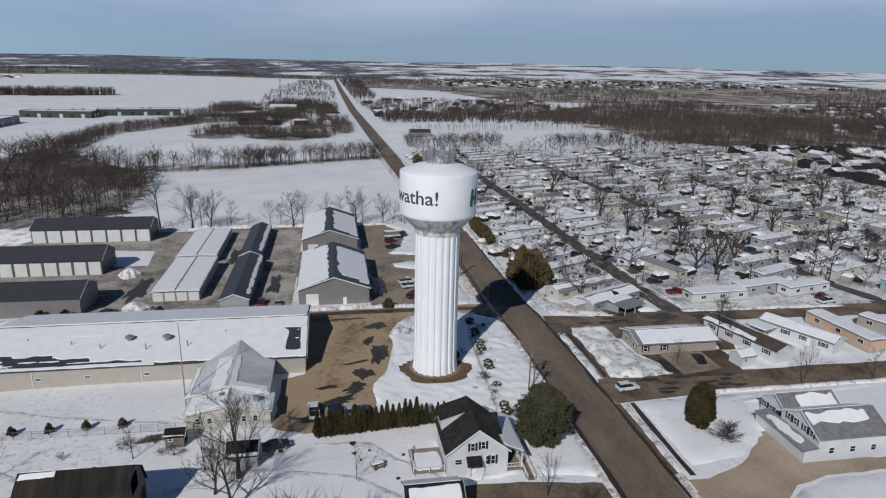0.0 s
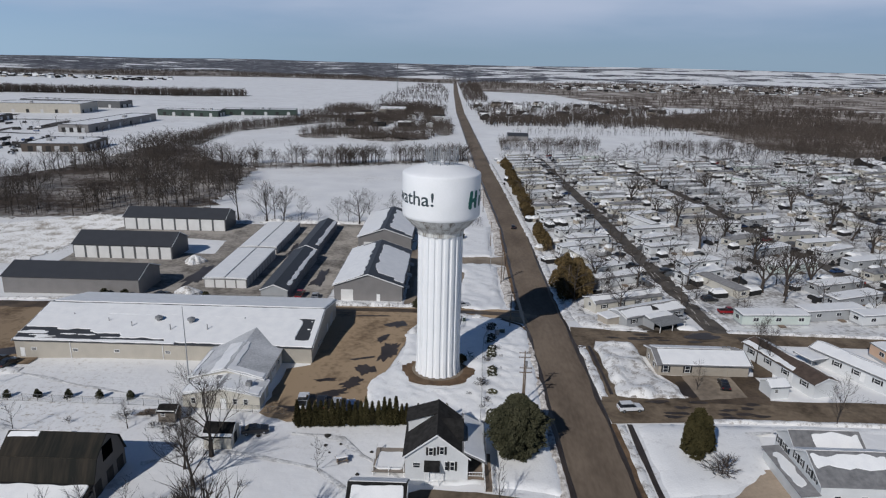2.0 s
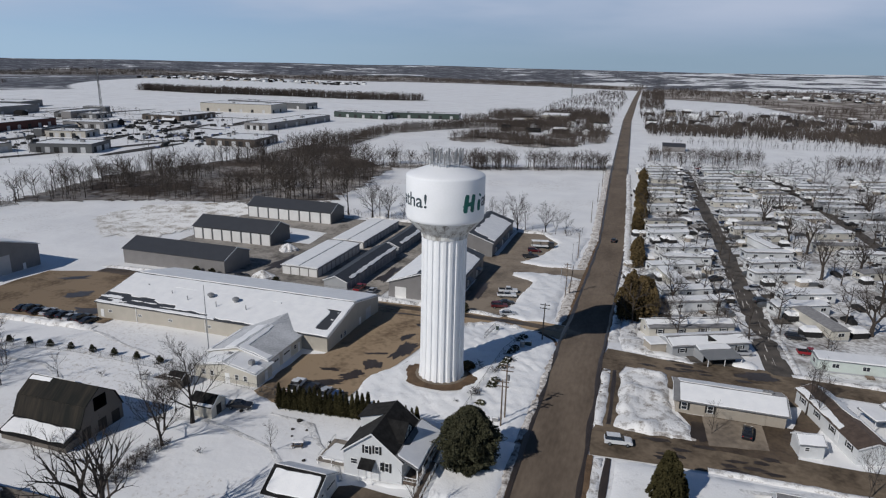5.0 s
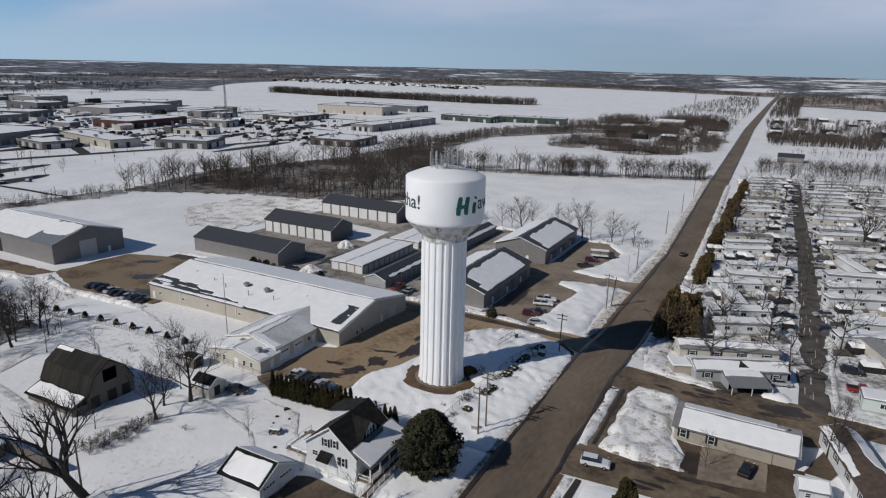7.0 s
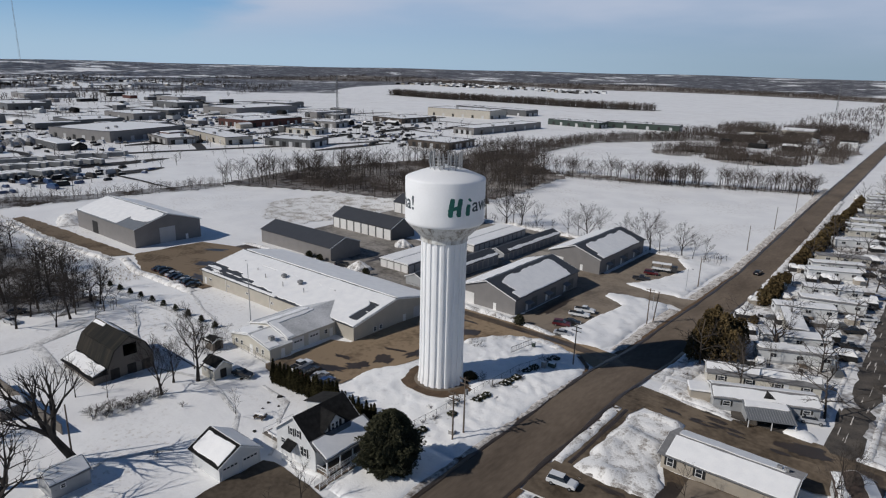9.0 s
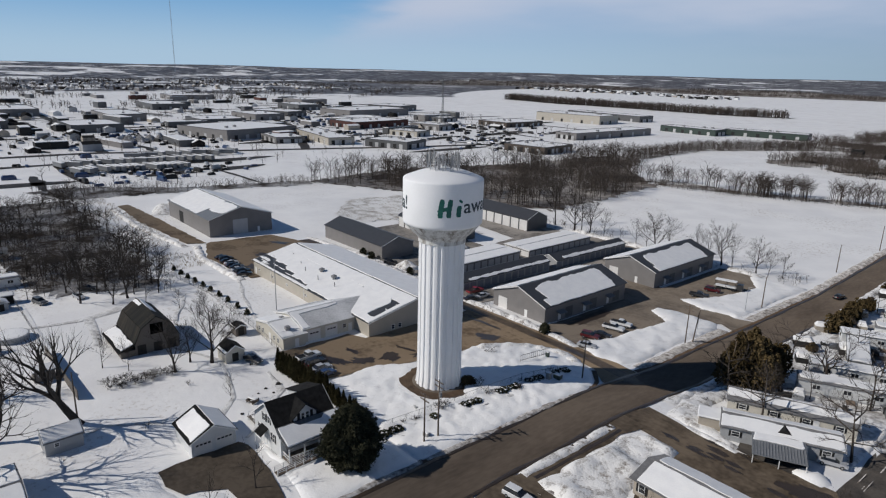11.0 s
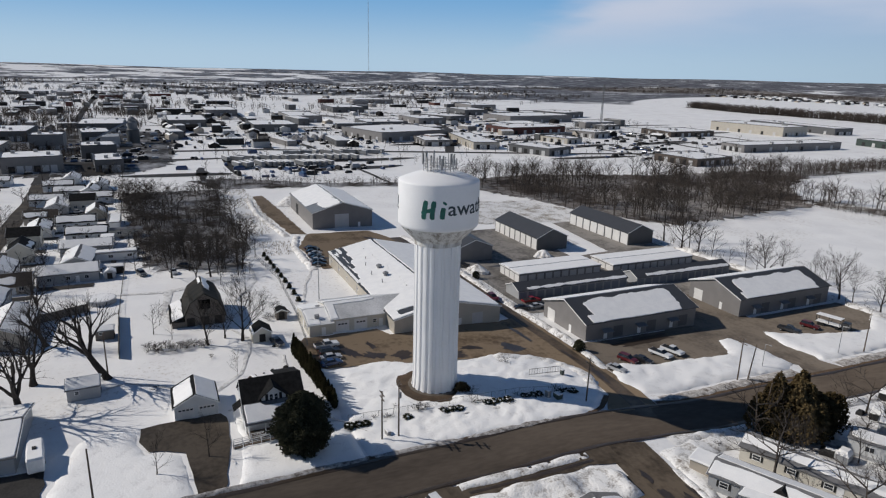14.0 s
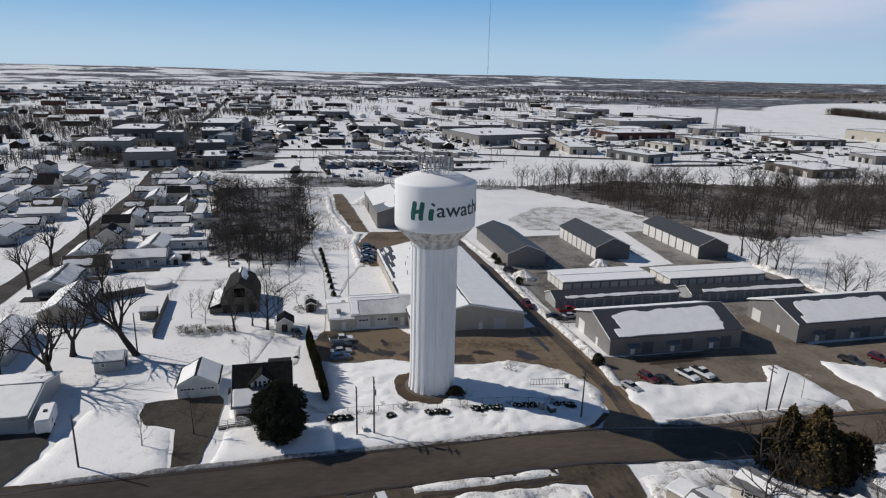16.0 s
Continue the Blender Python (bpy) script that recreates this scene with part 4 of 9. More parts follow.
door_on(hall, 32.05, 3, 0, 1.0, 2.1, "e", M["door_white"])
door_on(hall, 32.05, 8, 0, 3.0, 3.0, "e", M["door_grey"], "grey roller door")
for x in (-20, 0):
    part("downpipe", box(x - 0.06, x + 0.06, -14.62, -14.5, -1, 3.9), M["trim"], hall)
for x, y in ((-4, -6.5), (3.5, -7)):
    v = part("roof_vent", lathe([(0.5, 5.3), (0.5, 6.3), (0.85, 6.4), (0.85, 6.8), (0.3, 7.1)], 12), M["unit"], hall)
    v.matrix_basis = pose(x, y, 0)
for x, y in ((-15, -7.2), (-9, -9), (8, -9.5), (15, -5), (-24, -5), (0, -10)):
    part("vent_pipe", tube((x, y, 4.6), (x, y, 6.5), 0.12), M["unit"], hall)
wing = gable("hall_wing", -27.0, -12.8, 111.2, 131.8, 3.4, 5.25, "y", M["lap_cream"], M["frosted_roof"], "cream gabled wing with a thinly frosted grey roof", base=-0.1,
             snow=[(1, 0.0, 0.62, 0.55, 0.97, 0.5), (1, 0.0, 0.55, 0.0, 0.16, 0.4), (-1, 0.0, 0.62, 0.80, 0.985, 0.4), (-1, 0.0, 0.10, 0.02, 0.9, 0.3)], sink=1.5)
for x in (-7.6, -3.0):
    d = door_on(wing, x, -7.1, 0, 3.3, 2.8, "s", M["door_white"], "white panelled garage door", "garage_door")
    for i in range(3):
        part("door_pane", box(-1.1 + i * 0.8, -0.5 + i * 0.8, -0.075, -0.05, 1.75, 2.1), M["glass"], d)
window_on(wing, 0.6, -7.1, 1.7, 1.1, 1.1, "s")
door_on(wing, 2.2, -7.1, 0, 1.0, 2.1, "s", M["trim"])
porch = gable("entry_porch", -26.3, -11.9, 105.6, 111.18, 2.9, 4.3, "y", M["lap_cream"], M["frosted_roof"], "low cream front of the wing with a snowy roof", base=-0.1, snow=[(-1, 0, 1, 0.30, 0.97, 0.4), (-1, 0, 0.5, 0.02, 0.34, 0.4), (1, 0, 1, 0.04, 0.97, 0.3)])
for y in (-4.6, -2.6, 3.2, 5.2):
    window_on(porch, -2.8, y, 1.5, 0.9, 1.2, "w")
door_on(porch, -2.8, -0.4, 0, 1.1, 2.1, "w", M["trim"])
door_on(porch, 0.6, -7.2, 0, 1.0, 2.1, "s", M["trim"])
for x, y in ((-0.4, -4.6), (1.2, 1.5)):
    part("roof_unit", box(x - 0.55, x + 0.55, y - 0.5, y + 0.5, 3.2, 4.5, 0.05), M["unit"], porch, "grey roof fan housing")
solid("flag_pole", lathe([(0.16, 0), (0.12, 6), (0.06, 17.6), (0.09, 17.7), (0.02, 17.9)], 10), M["galv"], pose(-27.4, 111.6, -0.2), "tall thin grey metal pole beside the hall", "pole")


# self-storage buildings with white roller doors in the lit wall
def storage_long(x0, x1, y0, y1, base, eave, ridge, doors, wall, label, seed):
    ob = gable("storage_building", x0, x1, y0, y1, eave, ridge, "x", wall, M["roof_dark"], label, "storage building", base, 0.35, seed=seed, sink=2.0)
    L = x1 - x0
    for i in range(doors):
        w = L / doors
        door_on(ob, -L / 2 + w * (i + 0.5), -(y1 - y0) / 2, 0, w - 0.75, eave - 0.55, "s", M["door_white"], "white roller door")
    return ob


storage_long(-103.8, -65.0, 169.4, 183.0, -2.4, 4.6, 7.2, 0, M["grey"], "long grey metal storage building with a bare dark roof", 3)
storage_long(-104.5, -71.0, 205.5, 219.0, -3.4, 4.9, 8.0, 8, M["darkgrey"], "white-doored metal storage building with a bare dark roof", 4)
storage_long(-107.0, -66.6, 245.2, 257.5, -3.5, 5.0, 7.8, 8, M["darkgrey"], "white-doored metal storage building with a bare dark roof", 5)


def storage_low(x0, x1, y0, y1, base, eave, ridge, roof, snow, label, door_mat, wall, seed, east_doors, west_doors=0, south_doors=0):
    ob = gable("storage_row", x0, x1, y0, y1, eave, ridge, "y", wall, roof, label, "storage building", base, 0.3, snow, seed=seed, sink=1.5)
    L, hw = y1 - y0, (x1 - x0) / 2
    for n, face, yy in ((east_doors, "s", -hw), (west_doors, "n", hw)):
        for i in range(n):
            w = L / n
            door_on(ob, -L / 2 + w * (i + 0.5), yy, 0, w - 0.7, eave - 0.45, face, door_mat)
    for i in range(south_doors):
        w = 2 * hw / south_doors
        door_on(ob, -L / 2, -hw + w * (i + 0.5), 0, w - 0.4, eave - 0.45, "w", M["door_white"], "white roller door")
    return ob


storage_low(-49.8, -37.2, 178.0, 209.5, -2.7, 2.9, 3.1, M["roof_grey"], FULL, "low white storage row under an even snow roof", M["door_grey"], M["grey"], 6, 10, 10, 4)
storage_low(-51.2, -38.6, 216.0, 251.5, -3.9, 2.9, 3.1, M["roof_grey"], FULL, "low white storage row under an even snow roof", M["door_grey"], M["grey"], 7, 11, 11, 3)
storage_low(-30.5, -23.0, 169.5, 209.0, -2.6, 2.8, 4.3, M["roof_dark"], [(-1, 0.08, 1, 0.0, 0.35, 0.5)], "narrow storage row with dark roof and blue doors", M["door_dark"], M["lap_grey"], 8, 13, 13)
storage_low(-31.0, -24.0, 214.0, 254.0, -3.6, 2.8, 4.3, M["roof_dark"], [(-1, 0.1, 1, 0.0, 0.45, 0.5)], "narrow storage row with dark roof and blue doors", M["door_dark"], M["lap_grey"], 9, 13, 13)


# grey gabled shops
def shop(x0, x1, y0, y1, base, eave, ridge, seed, label):
    ob = gable("metal_shop", x0, x1, y0, y1, eave, ridge, "y", M["grey"], M["roof_dark"], label, "shop", base, 0.5,
               [(-1, 0.10, 0.90, 0.10, 0.90, 1.0), (-1, 0.06, 0.86, 0.0, 0.30, 0.35), (1, 0.0, 0.97, 0.0, 0.88, 0.9), (1, 0.0, 1.0, 0.0, 0.4, 0.2)], seed=seed, sink=1.6)
    L, hw = y1 - y0, (x1 - x0) / 2
    for i in range(3):
        door_on(ob, -L * 0.33 + i * L * 0.3, -hw, 0, 1.1, 2.2, "s", M["trim"])
        part("awning", slab(ragged(-L * 0.33 + i * L * 0.3 - 1.5, -L * 0.33 + i * L * 0.3 + 1.5, -hw - 1.6, -hw, 9, 0), lambda x, y: 2.7 + 0.3 * (y + hw), 0.15, 0.05), M["roof_grey"], ob)
        door_on(ob, -L * 0.22 + i * L * 0.3, -hw, 0, 3.0, 3.0, "s", M["darkgrey"], "dark roller door", "roller_door")
    door_on(ob, -L / 2, hw * 0.62, 0, 3.4, 3.3, "w", M["door_white"], "white roller door", "roller_door")
    door_on(ob, -L / 2, -hw * 0.3, 0, 1.0, 2.1, "w", M["trim"])
    return ob


shop(-9.8, 9.4, 169.8, 205.5, -2.5, 4.7, 8.0, 11, "grey metal shop with snow sliding off its dark roof")
shop(-10.8, 8.3, 223.3, 260.0, -3.5, 5.2, 8.4, 12, "grey metal shop with snow sliding off its dark roof")

# large shed in the west yard
shed = gable("machine_shed", -173, -126.3, 132.3, 157.7, 7.0, 10.8, "x", M["grey"], M["roof_grey"], "large grey metal machine shed under snow", "shed", -2.5, 0.4,
             [(-1, 0, 0.72, 0.02, 0.98, 0.3), (-1, 0.7, 1, 0.35, 0.98, 1.0), (1, 0, 1, 0.02, 0.98, 0.4)], seed=13, sink=2)
door_on(shed, 23.35, -0.5, 0, 6.0, 6.0, "e", M["door_grey"], "grey roller door")
door_on(shed, 23.35, 7, 0, 1.0, 2.1, "e", M["trim"])
# no real opening: a black panel paints the shade inside
door_on(shed, -8, -12.7, 0, 4.5, 5.0, "s", M["black"], "black panel painted as the shade in an open shed door", "doorway")

# ---- plants ----
def branch_mesh(name, seed, height, spread, levels, mat, trunk=0.035, kids=(9, 6, 5), bare_to=0.25, sides=(7, 4, 3, 3), lean=0.0, twig=0.024):
    """A leafless tree: tapered trunk, limbs, branches and twigs."""
    r = random.Random(seed)
    V, F = [], []

    def limb(a, d, length, rad, level, n):
        segs = 4 if level == 0 else (3 if level == 1 else 2 if level == 2 else 1)
        pts, dirs = [a.copy()], [d.copy()]
        for i in range(segs):
            d = (d + Vector((r.uniform(-1, 1), r.uniform(-1, 1), r.uniform(-0.2, 0.7))) * (0.10 if level == 0 else 0.22)).normalized()
            pts.append(pts[-1] + d * length / segs); dirs.append(d.copy())
        base = len(V)
        for i, (p, dd) in enumerate(zip(pts, dirs)):
            q = dd.to_track_quat("Z", "Y").to_matrix()
            rr = rad * (1 - 0.85 * i / segs) * (1.35 if level == 0 and i == 0 else 1)
            for k in range(n):
                an = 2 * math.pi * k / n
                V.append(p + q @ Vector((rr * math.cos(an), rr * math.sin(an), 0)))
        for i in range(segs):
            for k in range(n):
                a0, b0 = base + i * n + k, base + i * n + (k + 1) % n
                F.append((a0, b0, b0 + n, a0 + n))
        if level >= levels:
            return
        cnt = kids[level]
        for i in range(cnt):
            f = bare_to + (1 - bare_to) * ((i + r.random()) / cnt) if level == 0 else 0.2 + 0.8 * ((i + r.random()) / cnt)
            k = min(segs - 1, int(f * segs)); u = f * segs - k
            at = pts[k].lerp(pts[k + 1], u)
            axis = dirs[k + 1]
            out = axis.orthogonal().normalized()
            out.rotate(Matrix.Rotation(r.uniform(0, 2 * math.pi), 3, axis))
            ang = r.uniform(0.5, 0.95) * spread if level == 0 else r.uniform(0.45, 0.95)
            nd = (axis * math.cos(ang) + out * math.sin(ang) + Vector((0, 0, 0.18))).normalized()
            ln = length * (r.uniform(0.46, 0.72) * (1.15 - 0.55 * f) if level == 0 else r.uniform(0.42, 0.7) * (1.1 - 0.5 * f))
            limb(at, nd, ln, max(rad * (1 - 0.8 * f) * 0.55, twig), level + 1, sides[level + 1])
    limb(Vector((0, 0, -0.3)), Vector((lean, 0, 1)).normalized(), height, height * trunk / 2, 0, sides[0])
    return mesh_of(name, V, F, mat)


def sprays(name, seed, count, mat, profile, height, size, flat=0.42, lumpy=1.0):
    """Evergreen foliage: many small bent sprays about an uneven, gappy body. profile(h) gives the radius at share h."""
    r = random.Random(seed)
    V, F = [], []
    for i in range(count):
        h = r.random() ** 0.9
        a = r.uniform(0, 2 * math.pi)
        lump = 1 + 0.34 * lumpy * noise.noise(Vector((math.cos(a) * 2.0, math.sin(a) * 2.0, h * height * 0.55 + seed))) + 0.22 * lumpy * noise.noise(Vector((math.cos(a) * 5, math.sin(a) * 5, h * height * 1.4 + seed)))
        rad = profile(h) * lump * (0.45 + 0.58 * r.random() ** 0.4)
        p = Vector((rad * math.cos(a), rad * math.sin(a), h * height + r.uniform(-0.2, 0.2)))
        out = Vector((math.cos(a) + r.uniform(-0.8, 0.8), math.sin(a) + r.uniform(-0.8, 0.8), r.uniform(-0.5, 1.1))).normalized()
        side = out.cross(Vector((r.uniform(-1, 1), r.uniform(-1, 1), r.uniform(-1, 1)))).normalized()
        s = size * r.uniform(0.4, 1.5)
        b = len(V)
        V += [p - out * s * 0.5 + side * s * flat * 0.5, p - out * s * 0.5 - side * s * flat * 0.5, p + out * s * 0.2 - side * s * flat, p + out * s + Vector((0, 0, -s * 0.2)), p + out * s * 0.2 + side * s * flat]
        F += [(b, b + 1, b + 2), (b, b + 2, b + 4), (b + 4, b + 2, b + 3)]
    return mesh_of(name, V, F, mat)


def core(profile, height, k=0.6):
    return lathe([(max(0.05, profile(h) * k), h * height) for h in (0.02, 0.15, 0.3, 0.5, 0.7, 0.85, 0.96)], 12)


BARE = [branch_mesh("crown", 100 + i, 11, 1.0, 3, M["bark"], kids=(10, 7, 5)) for i in range(4)]
BIG = [branch_mesh("crown", 200 + i, 13, 1.15, 3, M["bark"], 0.055, (12, 9, 7), 0.16, twig=0.028) for i in range(3)]
SMALL = [branch_mesh("crown", 300 + i, 5, 1.0, 2, M["bark"], 0.035, (9, 6), 0.2) for i in range(2)]
SHRUB = [branch_mesh("crown", 400 + i, 2.0, 1.3, 2, M["bark"], 0.03, (12, 6), 0.05) for i in range(2)]


def heavy_mesh(seed, lean=(0.0, 0.0), bole=3.4, wide=1.0):
    """An old leafless tree: a stout trunk that forks low into heavy rising limbs, and these again down to twigs."""
    r = random.Random(seed)
    V, F = [], []

    def fork(a, d, length, rad, level):
        segs = 3 if level < 3 else 2 if level < 5 else 1
        n = 8 if level == 0 else 6 if level < 3 else 4 if level < 4 else 3
        base, p = len(V), a.copy()
        end = 0.66 if level < 5 else 0.25
        for i in range(segs + 1):
            q = d.to_track_quat("Z", "Y").to_matrix()
            rr = rad * (1 + (end - 1) * i / segs) * (1.4 if level == 0 and i == 0 else 1)
            V.extend(p + q @ Vector((rr * math.cos(2 * math.pi * k / n), rr * math.sin(2 * math.pi * k / n), 0)) for k in range(n))
            if i < segs:
                p = p + d * length / segs
                d = (d + Vector((r.uniform(-1, 1), r.uniform(-1, 1), r.uniform(-0.3, 0.6))) * (0.09 if level == 0 else 0.20)).normalized()
        for i in range(segs):
            for k in range(n):
                b, c = base + i * n + k, base + i * n + (k + 1) % n
                F.append((b, c, c + n, b + n))
        if level >= 6:
            return
        kids = (4, 3, 3, 3, 2, 2)[level]
        turn = r.uniform(0, 6.28)
        for k in range(kids):
            out = d.orthogonal().normalized()
            out.rotate(Matrix.Rotation(turn + 6.28 * (k + r.uniform(-0.25, 0.25)) / kids, 3, d))
            ang = wide * (r.uniform(0.35, 0.72) if level else r.uniform(0.42, 0.75))
            fork(p - d * (length * r.uniform(0.0, 0.3) if level else 0), (d * math.cos(ang) + out * math.sin(ang) + Vector((0, 0, 0.12))).normalized(), (3.4 if level == 0 else 0.77 * length) * r.uniform(0.8, 1.15), rad * end * r.uniform(0.70, 0.95), level + 1)
    fork(Vector((0, 0, -0.3)), Vector((lean[0], lean[1], 1)).normalized(), bole, 0.60, 0)
    return mesh_of("crown", V, F, M["bark"])


HEAVY = [heavy_mesh(500), heavy_mesh(501, (0.2, 0.1)), heavy_mesh(503, bole=5.2, wide=0.72)]


def bare_tree(x, y, size, kind=BARE, label="bare deciduous tree with a spreading grey crown", i=None, lean=0, group="bare trees", name="bare_tree"):
    i = rng.randrange(len(kind)) if i is None else i
    ob = thing(name, x, y, None, rng.uniform(0, 360), label, "shrub" if kind is SHRUB else "tree", group)
    if lean:
        ob.matrix_basis = pose(x, y, land(x, y), 0, lean, 0)
    base = {id(BARE): 11, id(BIG): 13, id(SMALL): 5, id(SHRUB): 2, id(HEAVY): 13}[id(kind)]
    b = part("crown", kind[i], None, ob)
    k = size / base
    b.scale = (k * 1.35, k * 1.35, k * 0.6) if kind is SHRUB else (k, k, k)
    return ob


def evergreen(name, x, y, height, radius, shape, mat, label, seed, count, size, category="tree", group="", lumpy=1.0):
    ob = thing(name, x, y, None, (seed * 77) % 360, label, category, group)
    prof = {"cone": lambda h: radius * min(1, 0.55 + h * 3) * (1 - h) ** 0.75 + 0.1, "egg": lambda h: radius * (math.sin(math.pi * min(1, 0.12 + h * 0.88)) ** 0.6) + 0.05,
            "column": lambda h: radius * min(1, 0.6 + h * 2) * (1 - max(0, h - 0.3) / 0.7) ** 1.0 + 0.03, "dome": lambda h: radius * (1 - h ** 2.2) ** 0.6 + 0.1}[shape]
    part("trunk", tube((0, 0, -0.3), (0, 0, height * 0.5), radius * 0.09, radius * 0.04, 7), M["bark"], ob)
    part("core", core(prof, height, 0.8 if shape == "column" else 0.6), mat, ob)
    part("crown", sprays("crown", seed, count, mat, prof, height, size, lumpy=lumpy), None, ob)
    return ob


evergreen("spruce_tree", 34.8, 94.2, 10.6, 4.1, "egg", M["needle"], "broad dark green conifer beside the white house", 21, 34000, 0.24, lumpy=1.6)
# arborvitae hedge
th = [evergreen("arborvitae", -3.6 + i * 0.0, 100.3, 5.0, 0.68, "column", M["thuja"], "narrow bronze-green arborvitae in a hedge row", 30 + i, 1300, 0.2, "hedge tree", "arborvitae hedge") for i in range(3)]
for i in range(1, 27):
    h = th[i % 3]
    x = -3.6 + i * 1.02 + rng.uniform(-0.12, 0.12)
    s = rng.uniform(0.82, 1.12) * (0.72 if i > 17 else 1.0)
    m = pose(x, 100.3 + 0.09 * (x + 3.6) + rng.uniform(-0.15, 0.15), 0, 0, 0, rng.uniform(0, 360))
    if i < 3:
        h.matrix_basis = m
        h.scale = (1, 1, s)
    else:
        c = copy_thing(h, m)
        c.scale = (s ** 0.5, s ** 0.5, s)
# cedars along the park's edge
def cedar_clump(seed, mat=None, label="bronzed ragged cedar of several stems beside the road", group="roadside cedars", count=420, size=0.62):
    """A ragged evergreen of several leaning stems."""
    r = random.Random(seed)
    ob = thing("cedar_tree", 57, 300, None, 0, label, "tree", group)
    mat = mat or M["cedar"]
    vs, fs = [], []
    for k in range(9):
        a, d = k * 2.4 + r.uniform(-0.3, 0.3), 0.3 + 0.27 * k
        ox, oy, hh, rr = d * math.cos(a), d * math.sin(a), r.uniform(5.6, 8.0) - 0.35 * k, r.uniform(1.1, 1.9)
        low = r.uniform(0.1, 1.0)
        part("stem", tube((ox * 0.4, oy * 0.4, -0.3), (ox, oy, hh * 0.8), 0.13, 0.04, 6), M["bark"], ob)
        me = sprays("crown", seed * 10 + k, count, mat, lambda h: rr * min(1, 0.5 + h * 2.2) * (1 - h) ** 0.45 + 0.08, hh - low, size)
        base = len(vs)
        vs += [(v.co.x + ox, v.co.y + oy, v.co.z + low) for v in me.vertices]
        fs += [tuple(base + i for i in p.vertices) for p in me.polygons]
        bpy.data.meshes.remove(me)
    part("crown", mesh_of("crown", vs, fs, mat), None, ob)
    return ob


lawn_cedar = cedar_clump(61, M["thuja"], "ragged bronze-green evergreen on a snowy lawn", "", 1200, 0.34)
lawn_cedar.matrix_basis = pose(65.2, 95.4, land(65.2, 95.4))
lawn_cedar.scale = (0.86, 0.86, 1.2)
near_ced = [cedar_clump(64 + i, count=1200, size=0.26) for i in range(2)]
for i, (x, y, s) in enumerate(((57.4, 177.5, 1.3), (60.8, 181, 1.42), (57.6, 184.5, 1.28), (61.5, 187, 1.1))):
    m = pose(x, y, land(x, y), 0, 0, 70 * i)
    c = near_ced[i] if i < 2 else copy_thing(near_ced[i % 2], m)
    c.matrix_basis = m
    c.scale = (s, s, s * 1.22)
ced = [cedar_clump(50 + i, count=210, size=0.62) for i in range(3)]
ced_places = [(57.5 + rng.uniform(-0.8, 0.8), y + rng.uniform(-1, 1), rng.uniform(0.6, 0.95)) for y in list(range(232, 262, 5)) + list(range(280, 372, 5)) + list(range(385, 440, 9))] + [(60, 212, 0.42)]
for i, (x, y, s) in enumerate(ced_places):
    m = pose(x, y, land(x, y), 0, 0, rng.uniform(0, 360))
    c = ced[i] if i < 3 else copy_thing(ced[i % 3], m)
    c.matrix_basis = m
    c.scale = (s, s, s * rng.uniform(0.9, 1.15))

# trees that stand singly
HOUSE_TREES = [(-15.6, 83, 10, BIG), (-15.5, 90.6, 12.5, BIG), (-18.5, 87, 8, BIG), (-21, 93, 7.5, BARE), (-66.7, 83.5, 8, BIG), (5.6, 49.4, 16.5, HEAVY),
    (-7.5, 49.6, 14, HEAVY), (0, 38, 11, BIG), (2.6, 87.4, 5, SMALL), (33.6, 71.6, 6, SMALL), (31, 79.5, 6.5, SMALL),
    (-68, 265, 19, BARE), (-55, 262, 14, BIG), (-52, 263, 13, BARE), (-48.5, 264, 12, BIG), (-40.6, 263, 9, BARE), (-34, 265, 5, SMALL),
    (-25, 263, 9, BARE), (-21, 264, 8, BARE)]
FIELD_TREES = [(-16, 262, 12.5, BIG), (-12, 265, 11, BARE), (-2, 268, 10, BARE), (3, 266, 10, BARE), (9.5, 264, 12.5, BIG), (12.5, 266, 10, BARE),
    (21, 266, 10, BIG), (25, 266, 8, BARE), (29, 268, 7, BARE), (73.5, 118, 5.5, SMALL), (91.2, 131.2, 9, BARE), (92.6, 128.4, 8, BARE),
    (113, 107.5, 6, SMALL), (67, 171, 8, BARE), (70, 205, 8, BARE), (-33, 98, 5, SMALL), (-60, 90, 6, BARE), (-52, 96, 5, SMALL),
    (-27.7, 49.3, 13, HEAVY), (-24, 54, 8, BARE)]
WEST_TREES = [(-22, 75.5, 5, SMALL), (-26.6, 71.6, 6, SMALL), (-32, 73, 5, SMALL), (-29, 76.5, 4.5, SMALL), (-52, 44.5, 10, HEAVY), (-70, 41, 9, BIG),
    (-86, 21, 13, HEAVY), (-95, 41, 8, BIG), (-122, 22.5, 14, HEAVY), (-58, 24, 12, HEAVY), (-86, 76, 9, BIG), (-78, 92, 9, BIG), (-70, 88, 11, BIG),
    (-76, 98, 10, BIG), (-85, 86, 12, BIG), (-93, 92, 11, BIG), (-97, 82, 12, BIG), (-73, 77, 9, BIG), (-90, 104, 8, BARE),
    (-82, 42, 8, BARE)]
